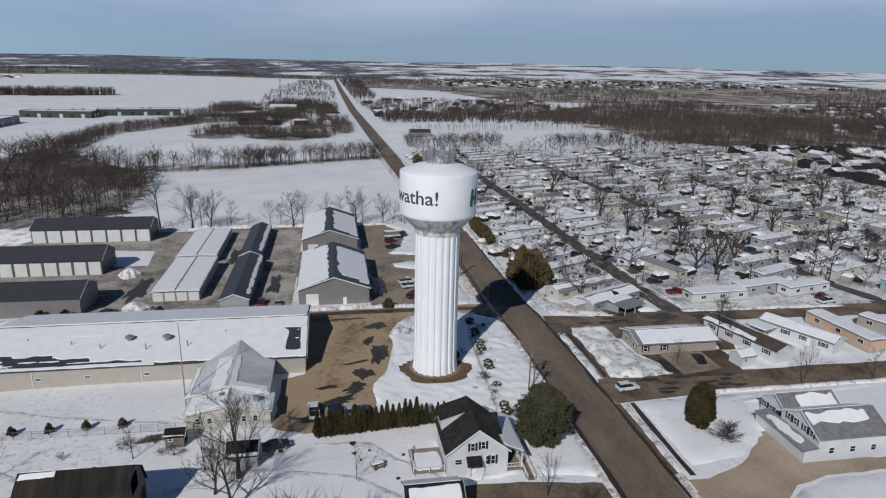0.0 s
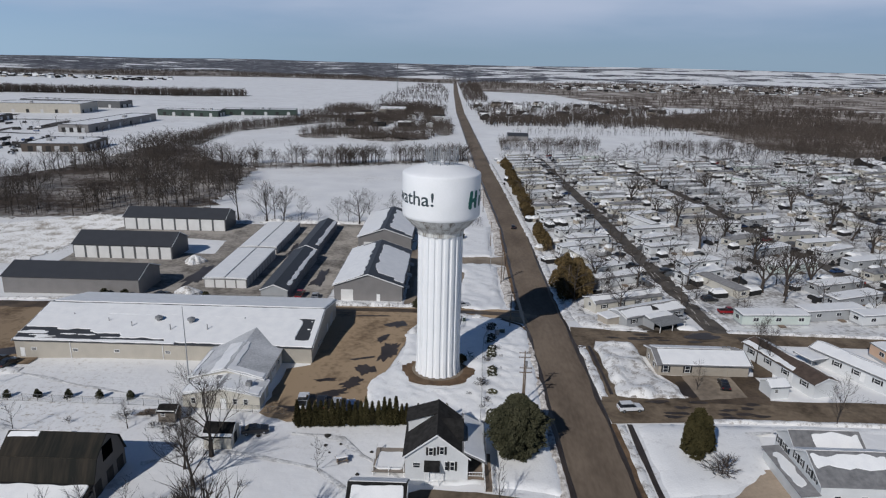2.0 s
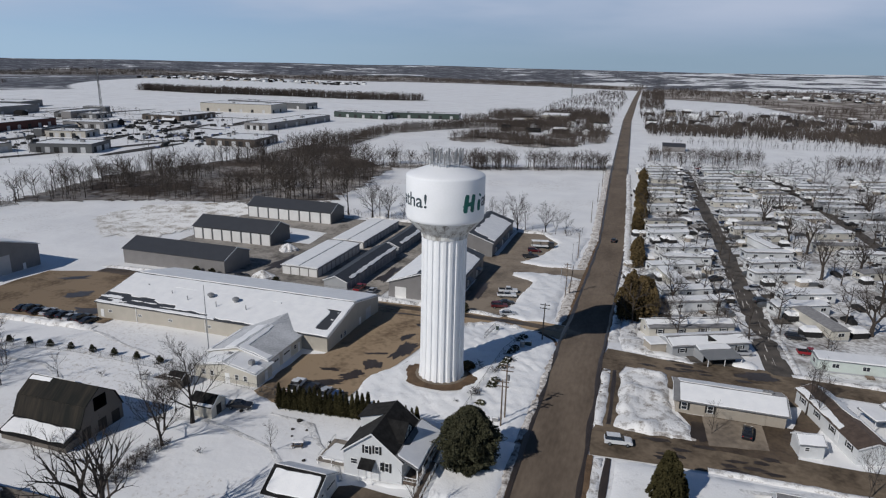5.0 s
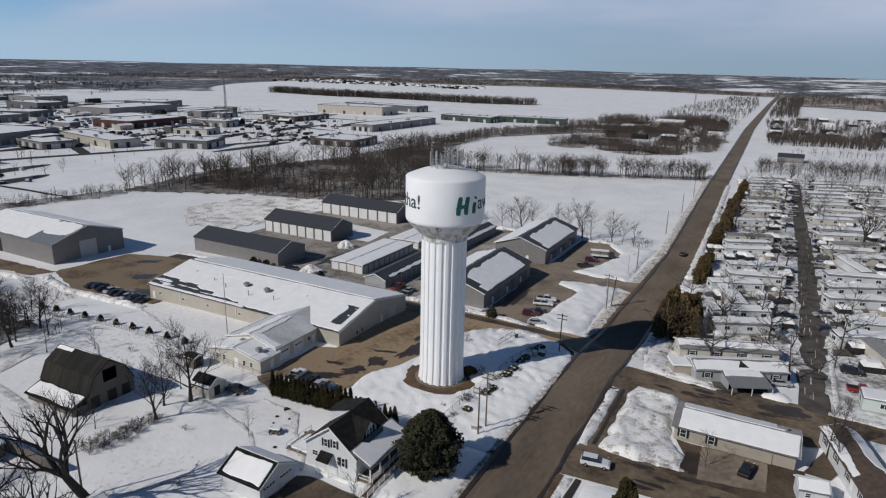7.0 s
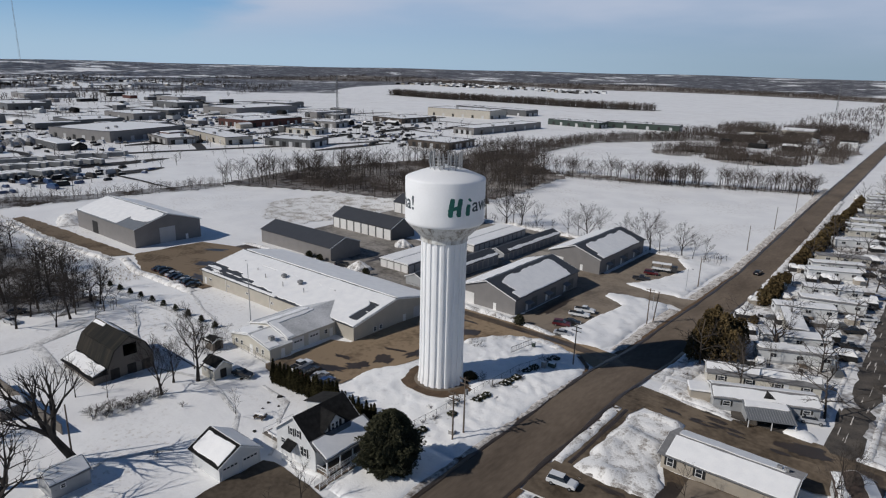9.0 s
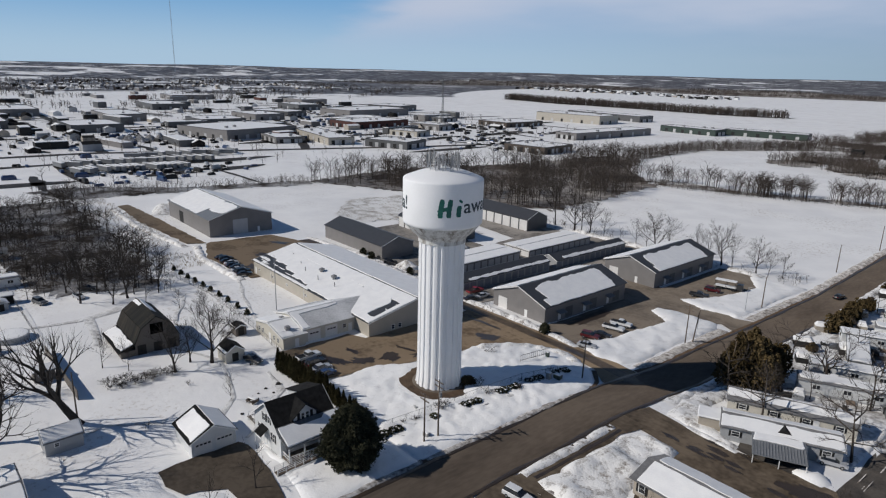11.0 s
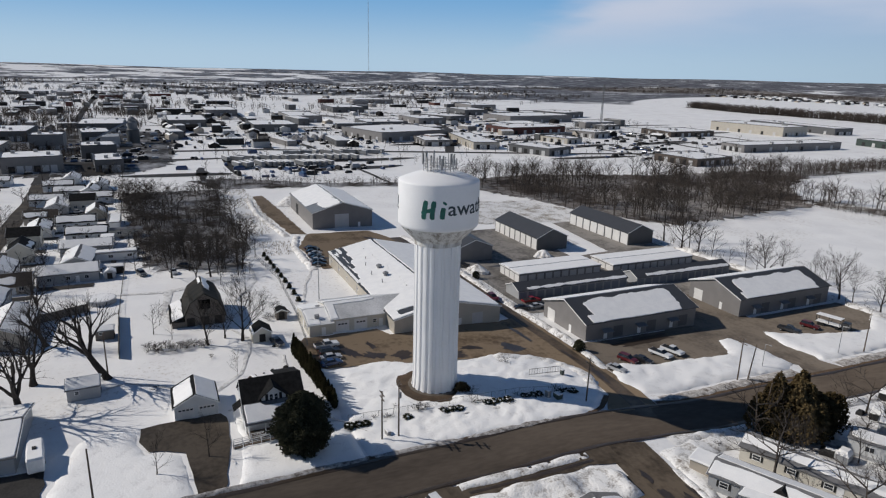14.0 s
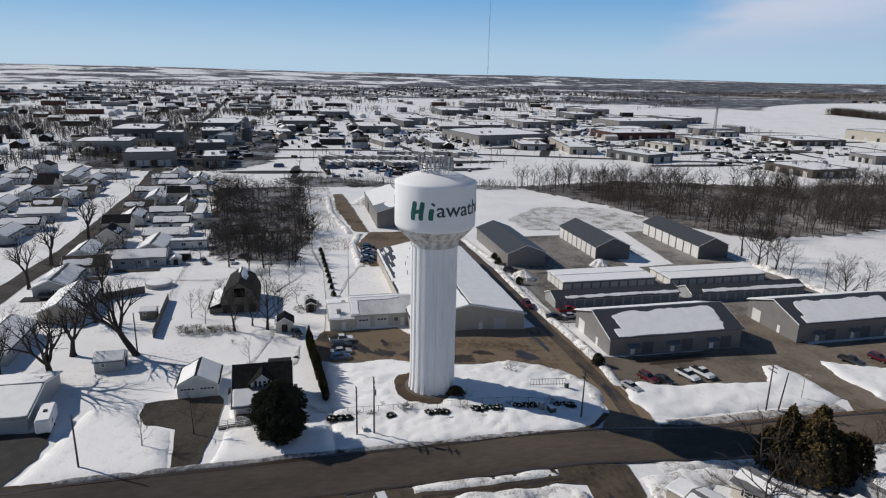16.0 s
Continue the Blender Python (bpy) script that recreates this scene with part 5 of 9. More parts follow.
PARK_TREES = [(116.7, 184.5, 14, HEAVY), (122.4, 181.4, 13, HEAVY), (133.5, 188.2, 14, HEAVY), (94.9, 106, 8, BARE), (92.8, 132.9, 8, BARE), (69.1, 195.5, 9, HEAVY), (127.8, 214.7, 11, HEAVY), (179.6, 199.8, 12, HEAVY),
    (180.5, 184.6, 10, BIG), (115.9, 233.6, 12, HEAVY), (180.1, 233.5, 12, HEAVY), (183.6, 268.1, 12, HEAVY), (108.3, 304.4, 13, HEAVY), (117.9, 266.2, 12, HEAVY), (249.2, 290.8, 13, HEAVY),
    (131.1, 249.3, 12, HEAVY), (198.5, 240.7, 11, HEAVY), (255.8, 282.0, 12, HEAVY), (180.1, 295.4, 13, HEAVY), (115.1, 284.1, 11, HEAVY), (166.2, 304.9, 12, HEAVY), (182.8, 251.3, 11, HEAVY), (223, 262, 12, HEAVY), (120, 330, 12, HEAVY), (160, 345, 13, HEAVY), (232, 318, 12, HEAVY)]
for x, y, s, kind in HOUSE_TREES + FIELD_TREES + WEST_TREES + PARK_TREES:
    bare_tree(x, y, s, kind)
for x, y, s in ((67.6, 90.0, 4.6), (68.6, 90.8, 3.8), (66.6, 89.4, 3.6), (68.0, 89.0, 3.2), (3.5, 72, 1.6), (-36, 101, 1.6), (-44, 99, 1.7), (30, 108, 1.5), (27, 113, 1.2), (29.6, 116.9, 2.6), (30.0, 118.0, 2.0), (30.9, 127.6, 2.2), (17.6, 142.4, 2.2), (30.4, 110.4, 1.8), (33.6, 134.6, 2.0), (32.2, 145.8, 2.2), (27.6, 129.4, 2.6), (-8, 83, 1.5), *[(-16 + rng.uniform(-1.6, 1.6), 70 + i * 0.5, rng.uniform(1.5, 2.8)) for i in range(26)], *[(-24 - rng.uniform(0, 12), 96 + rng.uniform(0, 7), rng.uniform(1.3, 2.4)) for i in range(10)]):
    bare_tree(x, y, s, SHRUB, "low leafless shrub in the snow", group="shrubs", name="shrub")


old_tree = bare_tree(-5.4, 62.9, 17, HEAVY, "old leaning bare tree with heavy limbs", 2, group="")
old_tree.matrix_basis = pose(-5.4, 62.9, land(-5.4, 62.9) - 0.3, 22, -10, 40)


# woods: joined meshes of plain leafless trees
def tiny_tree(seed, limbs, subs, twigs, thick, fork=0.26, spread=0.62):
    """A plain leafless tree of height 1: a trunk that forks into rising limbs, branches and twigs, all tapered to a point."""
    r = random.Random(seed)
    V, F = [], []

    def spike(a, b, w):
        d = (b - a).normalized()
        o = d.orthogonal().normalized() * w
        o2 = d.cross(o)
        k = len(V)
        V.extend([a + o, a - o * 0.5 + o2 * 0.87, a - o * 0.5 - o2 * 0.87, b])
        F.extend([(k, k + 1, k + 3), (k + 1, k + 2, k + 3), (k + 2, k, k + 3)])

    def grow(a, d, ln, w, counts):
        b = a + d * ln
        spike(a, b, w)
        for q in range(counts[0] if counts else 0):
            f = 0.28 + 0.66 * (q + r.random()) / counts[0]
            out = d.orthogonal().normalized()
            out.rotate(Matrix.Rotation(r.uniform(0, 6.283), 3, d))
            nd = (d + out * r.uniform(0.5, 1.0) + Vector((0, 0, 0.22))).normalized()
            grow(a.lerp(b, f), nd, ln * r.uniform(0.45, 0.7) * (1.15 - 0.4 * f), w * 0.55, counts[1:])
    top = Vector((r.uniform(-0.06, 0.06), r.uniform(-0.06, 0.06), r.uniform(0.75, 0.95)))
    spike(Vector((0, 0, -0.03)), top, thick * 1.6)
    for i in range(limbs):
        f = fork + (0.78 - fork) * (i + r.random()) / limbs
        a = i * 2.4 + r.uniform(-0.5, 0.5)
        u = spread * r.uniform(0.6, 1.7)
        grow(top * f, Vector((math.cos(a) * u, math.sin(a) * u, 0.75)).normalized(), r.uniform(0.34, 0.5) * (1.2 - 0.65 * f), thick, [c for c in (subs, twigs) if c])
    return np.array([tuple(v) for v in V]), np.array(F)


TINY = [tiny_tree(500 + i, 6, 3, 3, 0.0095) for i in range(8)]
TINY_MID = [tiny_tree(510 + i, 5, 2, 0, 0.0115) for i in range(8)]
TINY_FAR = [tiny_tree(520 + i, 6, 0, 0, 0.020, 0.2, 0.9) for i in range(8)]
TINY_WIDE = [tiny_tree(530 + i, 6, 4, 4, 0.0105, 0.2, 0.95) for i in range(8)]


def woods(name, spots, label, kinds=TINY, lo=7, hi=12, mat=None, category="woods", wide=1.0):
    """All the trees of one stand in one mesh; spots are plan points."""
    r = random.Random(len(spots))
    vs, fs, n = [], [], 0
    for x, y in spots:
        v, f = kinds[r.randrange(len(kinds))]
        h, a = r.uniform(lo, hi), r.uniform(0, 6.28)
        w = h * r.uniform(0.8, 1.2) * wide
        c, s = math.cos(a) * w, math.sin(a) * w
        vs.append(np.stack([v[:, 0] * c - v[:, 1] * s + x, v[:, 0] * s + v[:, 1] * c + y, v[:, 2] * h + land(x, y)], 1))
        fs.append(f + n)
        n += len(v)
    V, F = np.concatenate(vs), np.concatenate(fs)
    me = bpy.data.meshes.new(name)
    me.vertices.add(len(V)); me.vertices.foreach_set("co", V.ravel())
    me.loops.add(len(F) * 3); me.loops.foreach_set("vertex_index", F.ravel().astype(np.int32))
    me.polygons.add(len(F)); me.polygons.foreach_set("loop_start", np.arange(0, len(F) * 3, 3, dtype=np.int32))
    me.update(calc_edges=True)
    me.materials.append(mat or M["far_twig"])
    return solid(name, me, None, Matrix(), label, category, kind="stuff")


NORTH_WOODS = [(60, 1600), (240, 1480), (300, 1100), (500, 1085), (1300, 1150), (1750, 1500), (1500, 2200), (900, 2500), (60, 2450)]
BELT = [(-985, 1150), (-820, 1118), (-600, 1140), (-440, 1135), (-352, 1170), (-355, 1200), (-450, 1172), (-620, 1176), (-830, 1156), (-985, 1185)]      # shelter belt between two fields
FAR_FIELD = [(799, 1481), (643, 1106), (646, 981), (664, 901), (759, 935), (1066, 1300), (1000, 1440)]      # open snow between the far woods


def scatter(poly, count, seed, clump=0.0, skip=None):
    r = random.Random(seed)
    xs, ys = [p[0] for p in poly], [p[1] for p in poly]
    out, tries = [], 0
    while len(out) < count and tries < count * 30:
        tries += 1
        x, y = r.uniform(min(xs), max(xs)), r.uniform(min(ys), max(ys))
        if inside(x, y, poly) and not (skip and inside(x, y, skip)) and (not clump or noise.noise(Vector((x * clump, y * clump, seed))) > -0.12):
            out.append((x, y))
    return out


woods("woodland", scatter([(-225, 225), (-165, 258), (-122, 268), (-88, 285), (-90, 330), (-100, 400), (-150, 440), (-180, 500), (-205, 500), (-215, 380), (-240, 300)], 760, 1, 0.035), "leafless grey-brown woodland beside a snowy field", lo=6, hi=17, mat=M["bark"], wide=1.15)
woods("brushwood", scatter([(-225, 225), (-165, 258), (-122, 268), (-88, 285), (-90, 330), (-100, 400), (-150, 440), (-180, 500), (-205, 500), (-215, 380), (-240, 300)], 900, 36, 0.03), "low brown brush in a leafless wood", TINY_MID, lo=1.5, hi=5, wide=1.5)
woods("woodland", scatter([(-104, 395), (-60, 408), (32, 448), (34, 466), (-60, 428), (-112, 425)], 260, 2, 0.045), "leafless tree line along a field edge", lo=4, hi=15, wide=1.2)
woods("woodland", scatter([(-232, 56), (-150, 62), (-86, 66), (-76, 84), (-66, 100), (-110, 106), (-230, 107)], 260, 3, 0.04), "dark leafless thicket on snowy ground", TINY_WIDE, lo=4, hi=11, mat=M["bark"], wide=1.35)
woods("brushwood", scatter([(-232, 58), (-150, 64), (-88, 68), (-78, 84), (-68, 98), (-110, 104), (-230, 105)], 900, 35, 0.03), "low brown brush under a thicket", TINY_MID, lo=1.5, hi=4.5, wide=1.4)
woods("brushwood", scatter([(-262, 90), (-228, 105), (-222, 160), (-214, 228), (-232, 230), (-240, 160), (-270, 110)], 420, 4), "low brush along a snowy lot edge", TINY_MID, lo=2.5, hi=6)
woods("woodland", scatter([(-200, 500), (-178, 500), (-182, 600), (-120, 706), (-20, 760), (-30, 790), (-150, 740), (-205, 620)], 2000, 5), "leafless tree belt beyond the fields", TINY_MID, lo=5, hi=10)
scrub_rng = random.Random(55)
scrub = []
for cx, cy, rx, ry in ((-97, 590, 16, 22), (-83, 630, 22, 26), (-56, 592, 18, 24), (-36, 572, 16, 18), (-16, 600, 16, 30), (-73, 730, 26, 34), (-48, 810, 24, 40), (-121, 795, 34, 22), (2, 708, 14, 40), (12, 640, 8, 30), (-121, 900, 26, 50), (-45, 950, 34, 60), (-24, 668, 12, 24), (-6, 850, 12, 60)):
    rx, ry = rx * 1.3, ry * 1.25
    ring = [(cx + rx * scrub_rng.uniform(0.7, 1.2) * math.cos(k * 0.785), cy + ry * scrub_rng.uniform(0.7, 1.2) * math.sin(k * 0.785)) for k in range(8)]
    patch("undergrowth", ring, M["forest_floor"], 0.2, "brown scrub on snowy ground by a road", "undergrowth", cell=12, wob=5)
    for k in range(int(rx * ry * 0.24)):
        q, d = scrub_rng.uniform(0, 6.28), math.sqrt(scrub_rng.random())
        scrub.append((cx + rx * d * math.cos(q), cy + ry * d * math.sin(q)))
woods("woodland", scrub, "scrubby leafless thickets between houses", TINY_MID, lo=4, hi=11, wide=1.4)
woods("woodland", scatter([(60, 500), (420, 505), (420, 560), (60, 545)], 700, 7, 0.015), "leafless trees at the park's far edge", lo=6, hi=11)
woods("woodland", scatter([(280, 690), (300, 600), (420, 560), (900, 520), (1500, 800), (1300, 1100), (500, 1080), (170, 850), (60, 800), (60, 710)], 5200, 8, 0.006, FAR_FIELD), "broad leafless brown woods", TINY_FAR, 8, 13, wide=1.5)
woods("woodland", scatter([(285, 530), (330, 495), (470, 475), (530, 430), (720, 480), (900, 590), (420, 720), (285, 690)], 3200, 19), "leafless brown woods behind the park", TINY_MID, 8, 13, wide=1.2)
woods("woodland", scatter([(55, 720), (170, 760), (340, 1000), (330, 1060), (40, 1060), (50, 900)], 1000, 20, 0.02), "leafless trees among roadside houses", TINY_FAR, 7, 12, wide=1.2)
woods("woodland", scatter([(60, 710), (280, 695), (420, 615), (900, 560), (1050, 640), (430, 830), (60, 790)], 3600, 18), "leafless brown woods beyond a snowy field", TINY_FAR, 8, 13, wide=1.2)
woods("woodland", scatter(NORTH_WOODS, 4200, 9, 0.004), "far leafless woods and hedgerows", TINY_FAR, 8, 13, wide=1.6)
woods("woodland", scatter(BELT, 1700, 10), "long leafless shelter belt between snowy fields", TINY_FAR, 9, 19, wide=1.3)
woods("woodland", scatter([(-2400, 1500), (-1700, 2050), (-600, 2300), (20, 2200), (40, 2700), (-900, 2900), (-2400, 2400)], 3000, 11, 0.003), "dark wooded ridge on the horizon", TINY_FAR, 9, 14, wide=2.0)
woods("woodland", scatter([(-2600, -500), (-1000, -350), (-900, 100), (-1000, 700), (-1500, 1300), (-2600, 1300)], 3400, 12, 0.004), "far town trees and woods", TINY_FAR, 8, 13, wide=1.8)
woods("woodland", scatter([(-900, -330), (-300, -200), (-300, 10), (-560, 60), (-900, 100)], 3200, 13, 0.012), "leafless town trees among roofs", TINY_FAR, 6, 11, wide=1.3)
woods("woodland", [(x + rng.uniform(-6, 6), y + rng.uniform(-6, 6)) for x in range(64, 420, 11) for y in range(166, 500, 12) if rng.random() < 0.74], "leafless yard trees among mobile homes", TINY_WIDE, lo=5, hi=14, wide=1.25, mat=M["bark"])
woods("woodland", [(x + rng.uniform(-6, 6), y + rng.uniform(-6, 6)) for x in range(-300, -50, 10) for y in (22, 30, 40, 52, 62, 2, -14, -28, -45, -65) if rng.random() < 0.5], "leafless yard trees among houses", TINY_WIDE, lo=5, hi=10, wide=1.15, mat=M["bark"])
woods("woodland", scatter([(-900, 60), (-250, 100), (-240, 620), (-640, 700), (-1000, 600)], 900, 14, 0.01), "single leafless trees among works buildings", TINY_MID, 3, 10, wide=1.3)
woods("woodland", [(80 + i * 1.7 + rng.uniform(-2, 2), 632 + i * 0.12 + rng.uniform(-5, 5)) for i in range(120)], "thin line of bare trees across a snowy field", TINY_MID, 4, 9)

woods("woodland", scatter([(-90, 800), (14, 800), (8, 1500), (-20, 2000), (-90, 2000), (-120, 1300)], 1100, 31, 0.014), "leafless trees along a country road", TINY_FAR, 4, 10, wide=1.3)
woods("woodland", scatter([(40, 1150), (80, 1150), (90, 2100), (30, 2100)], 700, 32), "leafless trees along a country road", TINY_FAR, 8, 13, wide=1.3)
woods("brushwood", scatter([(-104, 393), (-60, 405), (32, 446), (34, 455), (-60, 416), (-112, 408)], 500, 33), "low brush under a field hedge", TINY_MID, 1.5, 4, wide=1.5)
woods("brushwood", scatter([(-76, 261), (36, 262), (36, 272), (-76, 270)], 110, 34, 0.05), "low brush at a field edge", TINY_MID, 1.2, 3.2, wide=1.4)

for poly in ([(-225, 228), (-165, 258), (-122, 268), (-90, 287), (-92, 330), (-102, 398), (-150, 440), (-180, 500), (-205, 500), (-215, 380), (-240, 300)], [(-104, 400), (-60, 412), (32, 451), (34, 462), (-60, 424), (-112, 422)],
             [(-200, 500), (-178, 500), (-182, 600), (-120, 706), (-20, 760), (-30, 790), (-150, 740), (-205, 620)], [(-262, 92), (-230, 105), (-224, 160), (-216, 226), (-230, 228), (-238, 160), (-268, 110)],
             [(-232, 58), (-150, 64), (-90, 69), (-80, 84), (-72, 97), (-110, 103), (-230, 104)]):
    # darkens the woodland floor: litter, and tree shade put into the colour
    patch("undergrowth", poly, M["litter"], 0.03, "brown leaf litter and brush with painted shade under bare trees", "undergrowth", cell=12, wob=5)
patch("undergrowth", [(-225, 228), (-165, 260), (-122, 270), (-90, 287), (-92, 330), (-102, 398), (-150, 438), (-180, 500), (-205, 500), (-215, 380), (-238, 300)], M["forest_floor"], 0.12, "brown leaf litter and thin snow under a bare wood", "undergrowth", cell=14, wob=8)
for poly in ([(280, 690), (290, 540), (340, 500), (470, 480), (530, 440), (720, 490), (900, 560), (1500, 800), (1300, 1100), (500, 1080), (300, 900), (240, 780)], BELT, NORTH_WOODS, [(-2400, 1520), (-1700, 2060), (-600, 2310), (20, 2210), (40, 2700), (-900, 2900), (-2400, 2400)]):
    patch("undergrowth", poly, M["forest_floor"], 0.25, "brown brush under far bare woods", "undergrowth", cell=40, wob=25)
patch("snow_field", FAR_FIELD, M["snow"], 0.12, "open snow-covered field between far woods", "snow field", cell=60, wob=12)
lane_edge = random.Random(90)
woods("brushwood", [(-62 + i * 0.75 + lane_edge.uniform(-0.4, 0.4), 163.6 + lane_edge.uniform(-1.0, 1.2)) for i in range(112) if lane_edge.random() < 0.75], "dry brush along a snowy lane edge", TINY_MID, 0.6, 1.7, wide=1.5)

# ---- homes, cars and yards ----
def plain_window(parent, x, y, z, w, h, face):
    """A small window as one mesh: frame with the dark pane set in it."""
    bm = box(-w / 2, w / 2, -0.06, 0.02, -h / 2, h / 2)
    n = len(bm.faces)
    add_box(bm, -w / 2 + 0.08, -0.04, -0.075, -0.03, -h / 2 + 0.08, h / 2 - 0.08)
    add_box(bm, 0.04, w / 2 - 0.08, -0.075, -0.03, -h / 2 + 0.08, h / 2 - 0.08)
    bm.faces.ensure_lookup_table()
    for f in bm.faces[n:]:
        f.material_index = 1
    ob = part("window", bm, [M["trim"], M["glass"]], parent)
    ob.matrix_basis = pose(x, y, z, 0, 0, {"s": 0, "e": 90, "n": 180, "w": 270}[face])
    return ob


def home_template(key, L, W, wall, roof, snow, label, axis_window=3):
    """A mobile home, long side along local x."""
    ob = thing("mobile_home", 0, 0, 0, 0, label, "mobile home", "mobile homes in the park")
    hl, hw = L / 2, W / 2
    part("body", box(-hl, hl, -hw, hw, 0.55, 3.0, 0.04), wall, ob)
    part("skirting", box(-hl + 0.05, hl - 0.05, -hw + 0.05, hw - 0.05, -1.2, 0.56), M["lap_grey"], ob, "grey skirting below the floor")
    rb = bmesh.new()
    prof = [(-hw - 0.2, 2.98), (hw + 0.2, 2.98), (hw + 0.2, 3.1), (0, 3.26), (-hw - 0.2, 3.1)]
    e = [[rb.verts.new((x, y, z)) for y, z in prof] for x in (-hl - 0.2, hl + 0.2)]
    rb.faces.new(e[0]); rb.faces.new(e[1][::-1])
    for i in range(5):
        rb.faces.new((e[0][i], e[0][(i + 1) % 5], e[1][(i + 1) % 5], e[1][i]))
    part("roof", rb, roof, ob)
    if snow:
        pts = ragged(-hl - 0.05, hl + 0.05, -hw - (0.12 if snow > 1 else -0.6), hw + 0.12, 1.0, 0.16 if snow > 1 else 0.4, int(L * 10) + snow)
        part("roof_snow", slab(pts, lambda x, y: 3.26 - 0.16 * abs(y) / (hw + 0.2), 0.22, 0.14), M["roof_snow"], ob, "snow lying on the roof")
    for i in range(axis_window):
        x = -hl + L * (i + 0.6) / axis_window
        plain_window(ob, x, -hw, 1.95, 1.5, 1.05, "s")
    plain_window(ob, -hl, 0, 1.95, 1.7, 1.05, "w")
    st = bmesh.new()
    add_box(st, hl * 0.15 - 0.8, hl * 0.15 + 0.8, -hw - 1.3, -hw, 0.3, 0.5); add_box(st, hl * 0.15 - 0.8, hl * 0.15 + 0.8, -hw - 1.65, -hw - 1.3, 0.0, 0.28)
    part("steps", st, M["pole_wood"], ob)
    return ob


HOMES = [home_template(0, 17, 4.6, M["lap_cream"], M["roof_grey"], 2, "cream mobile home with snow on its roof"),
         home_template(1, 16, 4.4, M["lap_white"], M["roof_grey"], 2, "white mobile home with snow on its roof"),
         home_template(2, 18, 4.8, M["lap_grey"], M["shingle_grey"], 2, "grey mobile home under a snowy shingle roof"),
         home_template(3, 17, 4.5, M["lap_cream"], M["shingle_grey"], 0, "cream mobile home with a bare grey roof"),
         home_template(4, 15, 4.4, M["lap_tan"], M["shingle_brown"], 2, "tan mobile home with a snowy brown roof"),
         home_template(5, 16, 4.4, M["lap_blue"], M["roof_grey"], 2, "light blue mobile home under snow"),
         home_template(6, 17, 4.6, M["lap_white"], M["shingle_grey"], 1, "white mobile home with a half-bare roof"),
         home_template(7, 18, 4.8, M["lap_green"], M["roof_grey"], 2, "pale green mobile home under snow"),
         home_template(8, 19, 4.8, M["lap_peach"], M["roof_grey"], 2, "peach mobile home under snow")]
used = set()


def put_home(i, x, y, rz):
    m = pose(x, y, land(x, y) + 0.02, 0, 0, rz)
    if i not in used:
        used.add(i)
        HOMES[i].matrix_basis = m
        return HOMES[i]
    return copy_thing(HOMES[i], m)


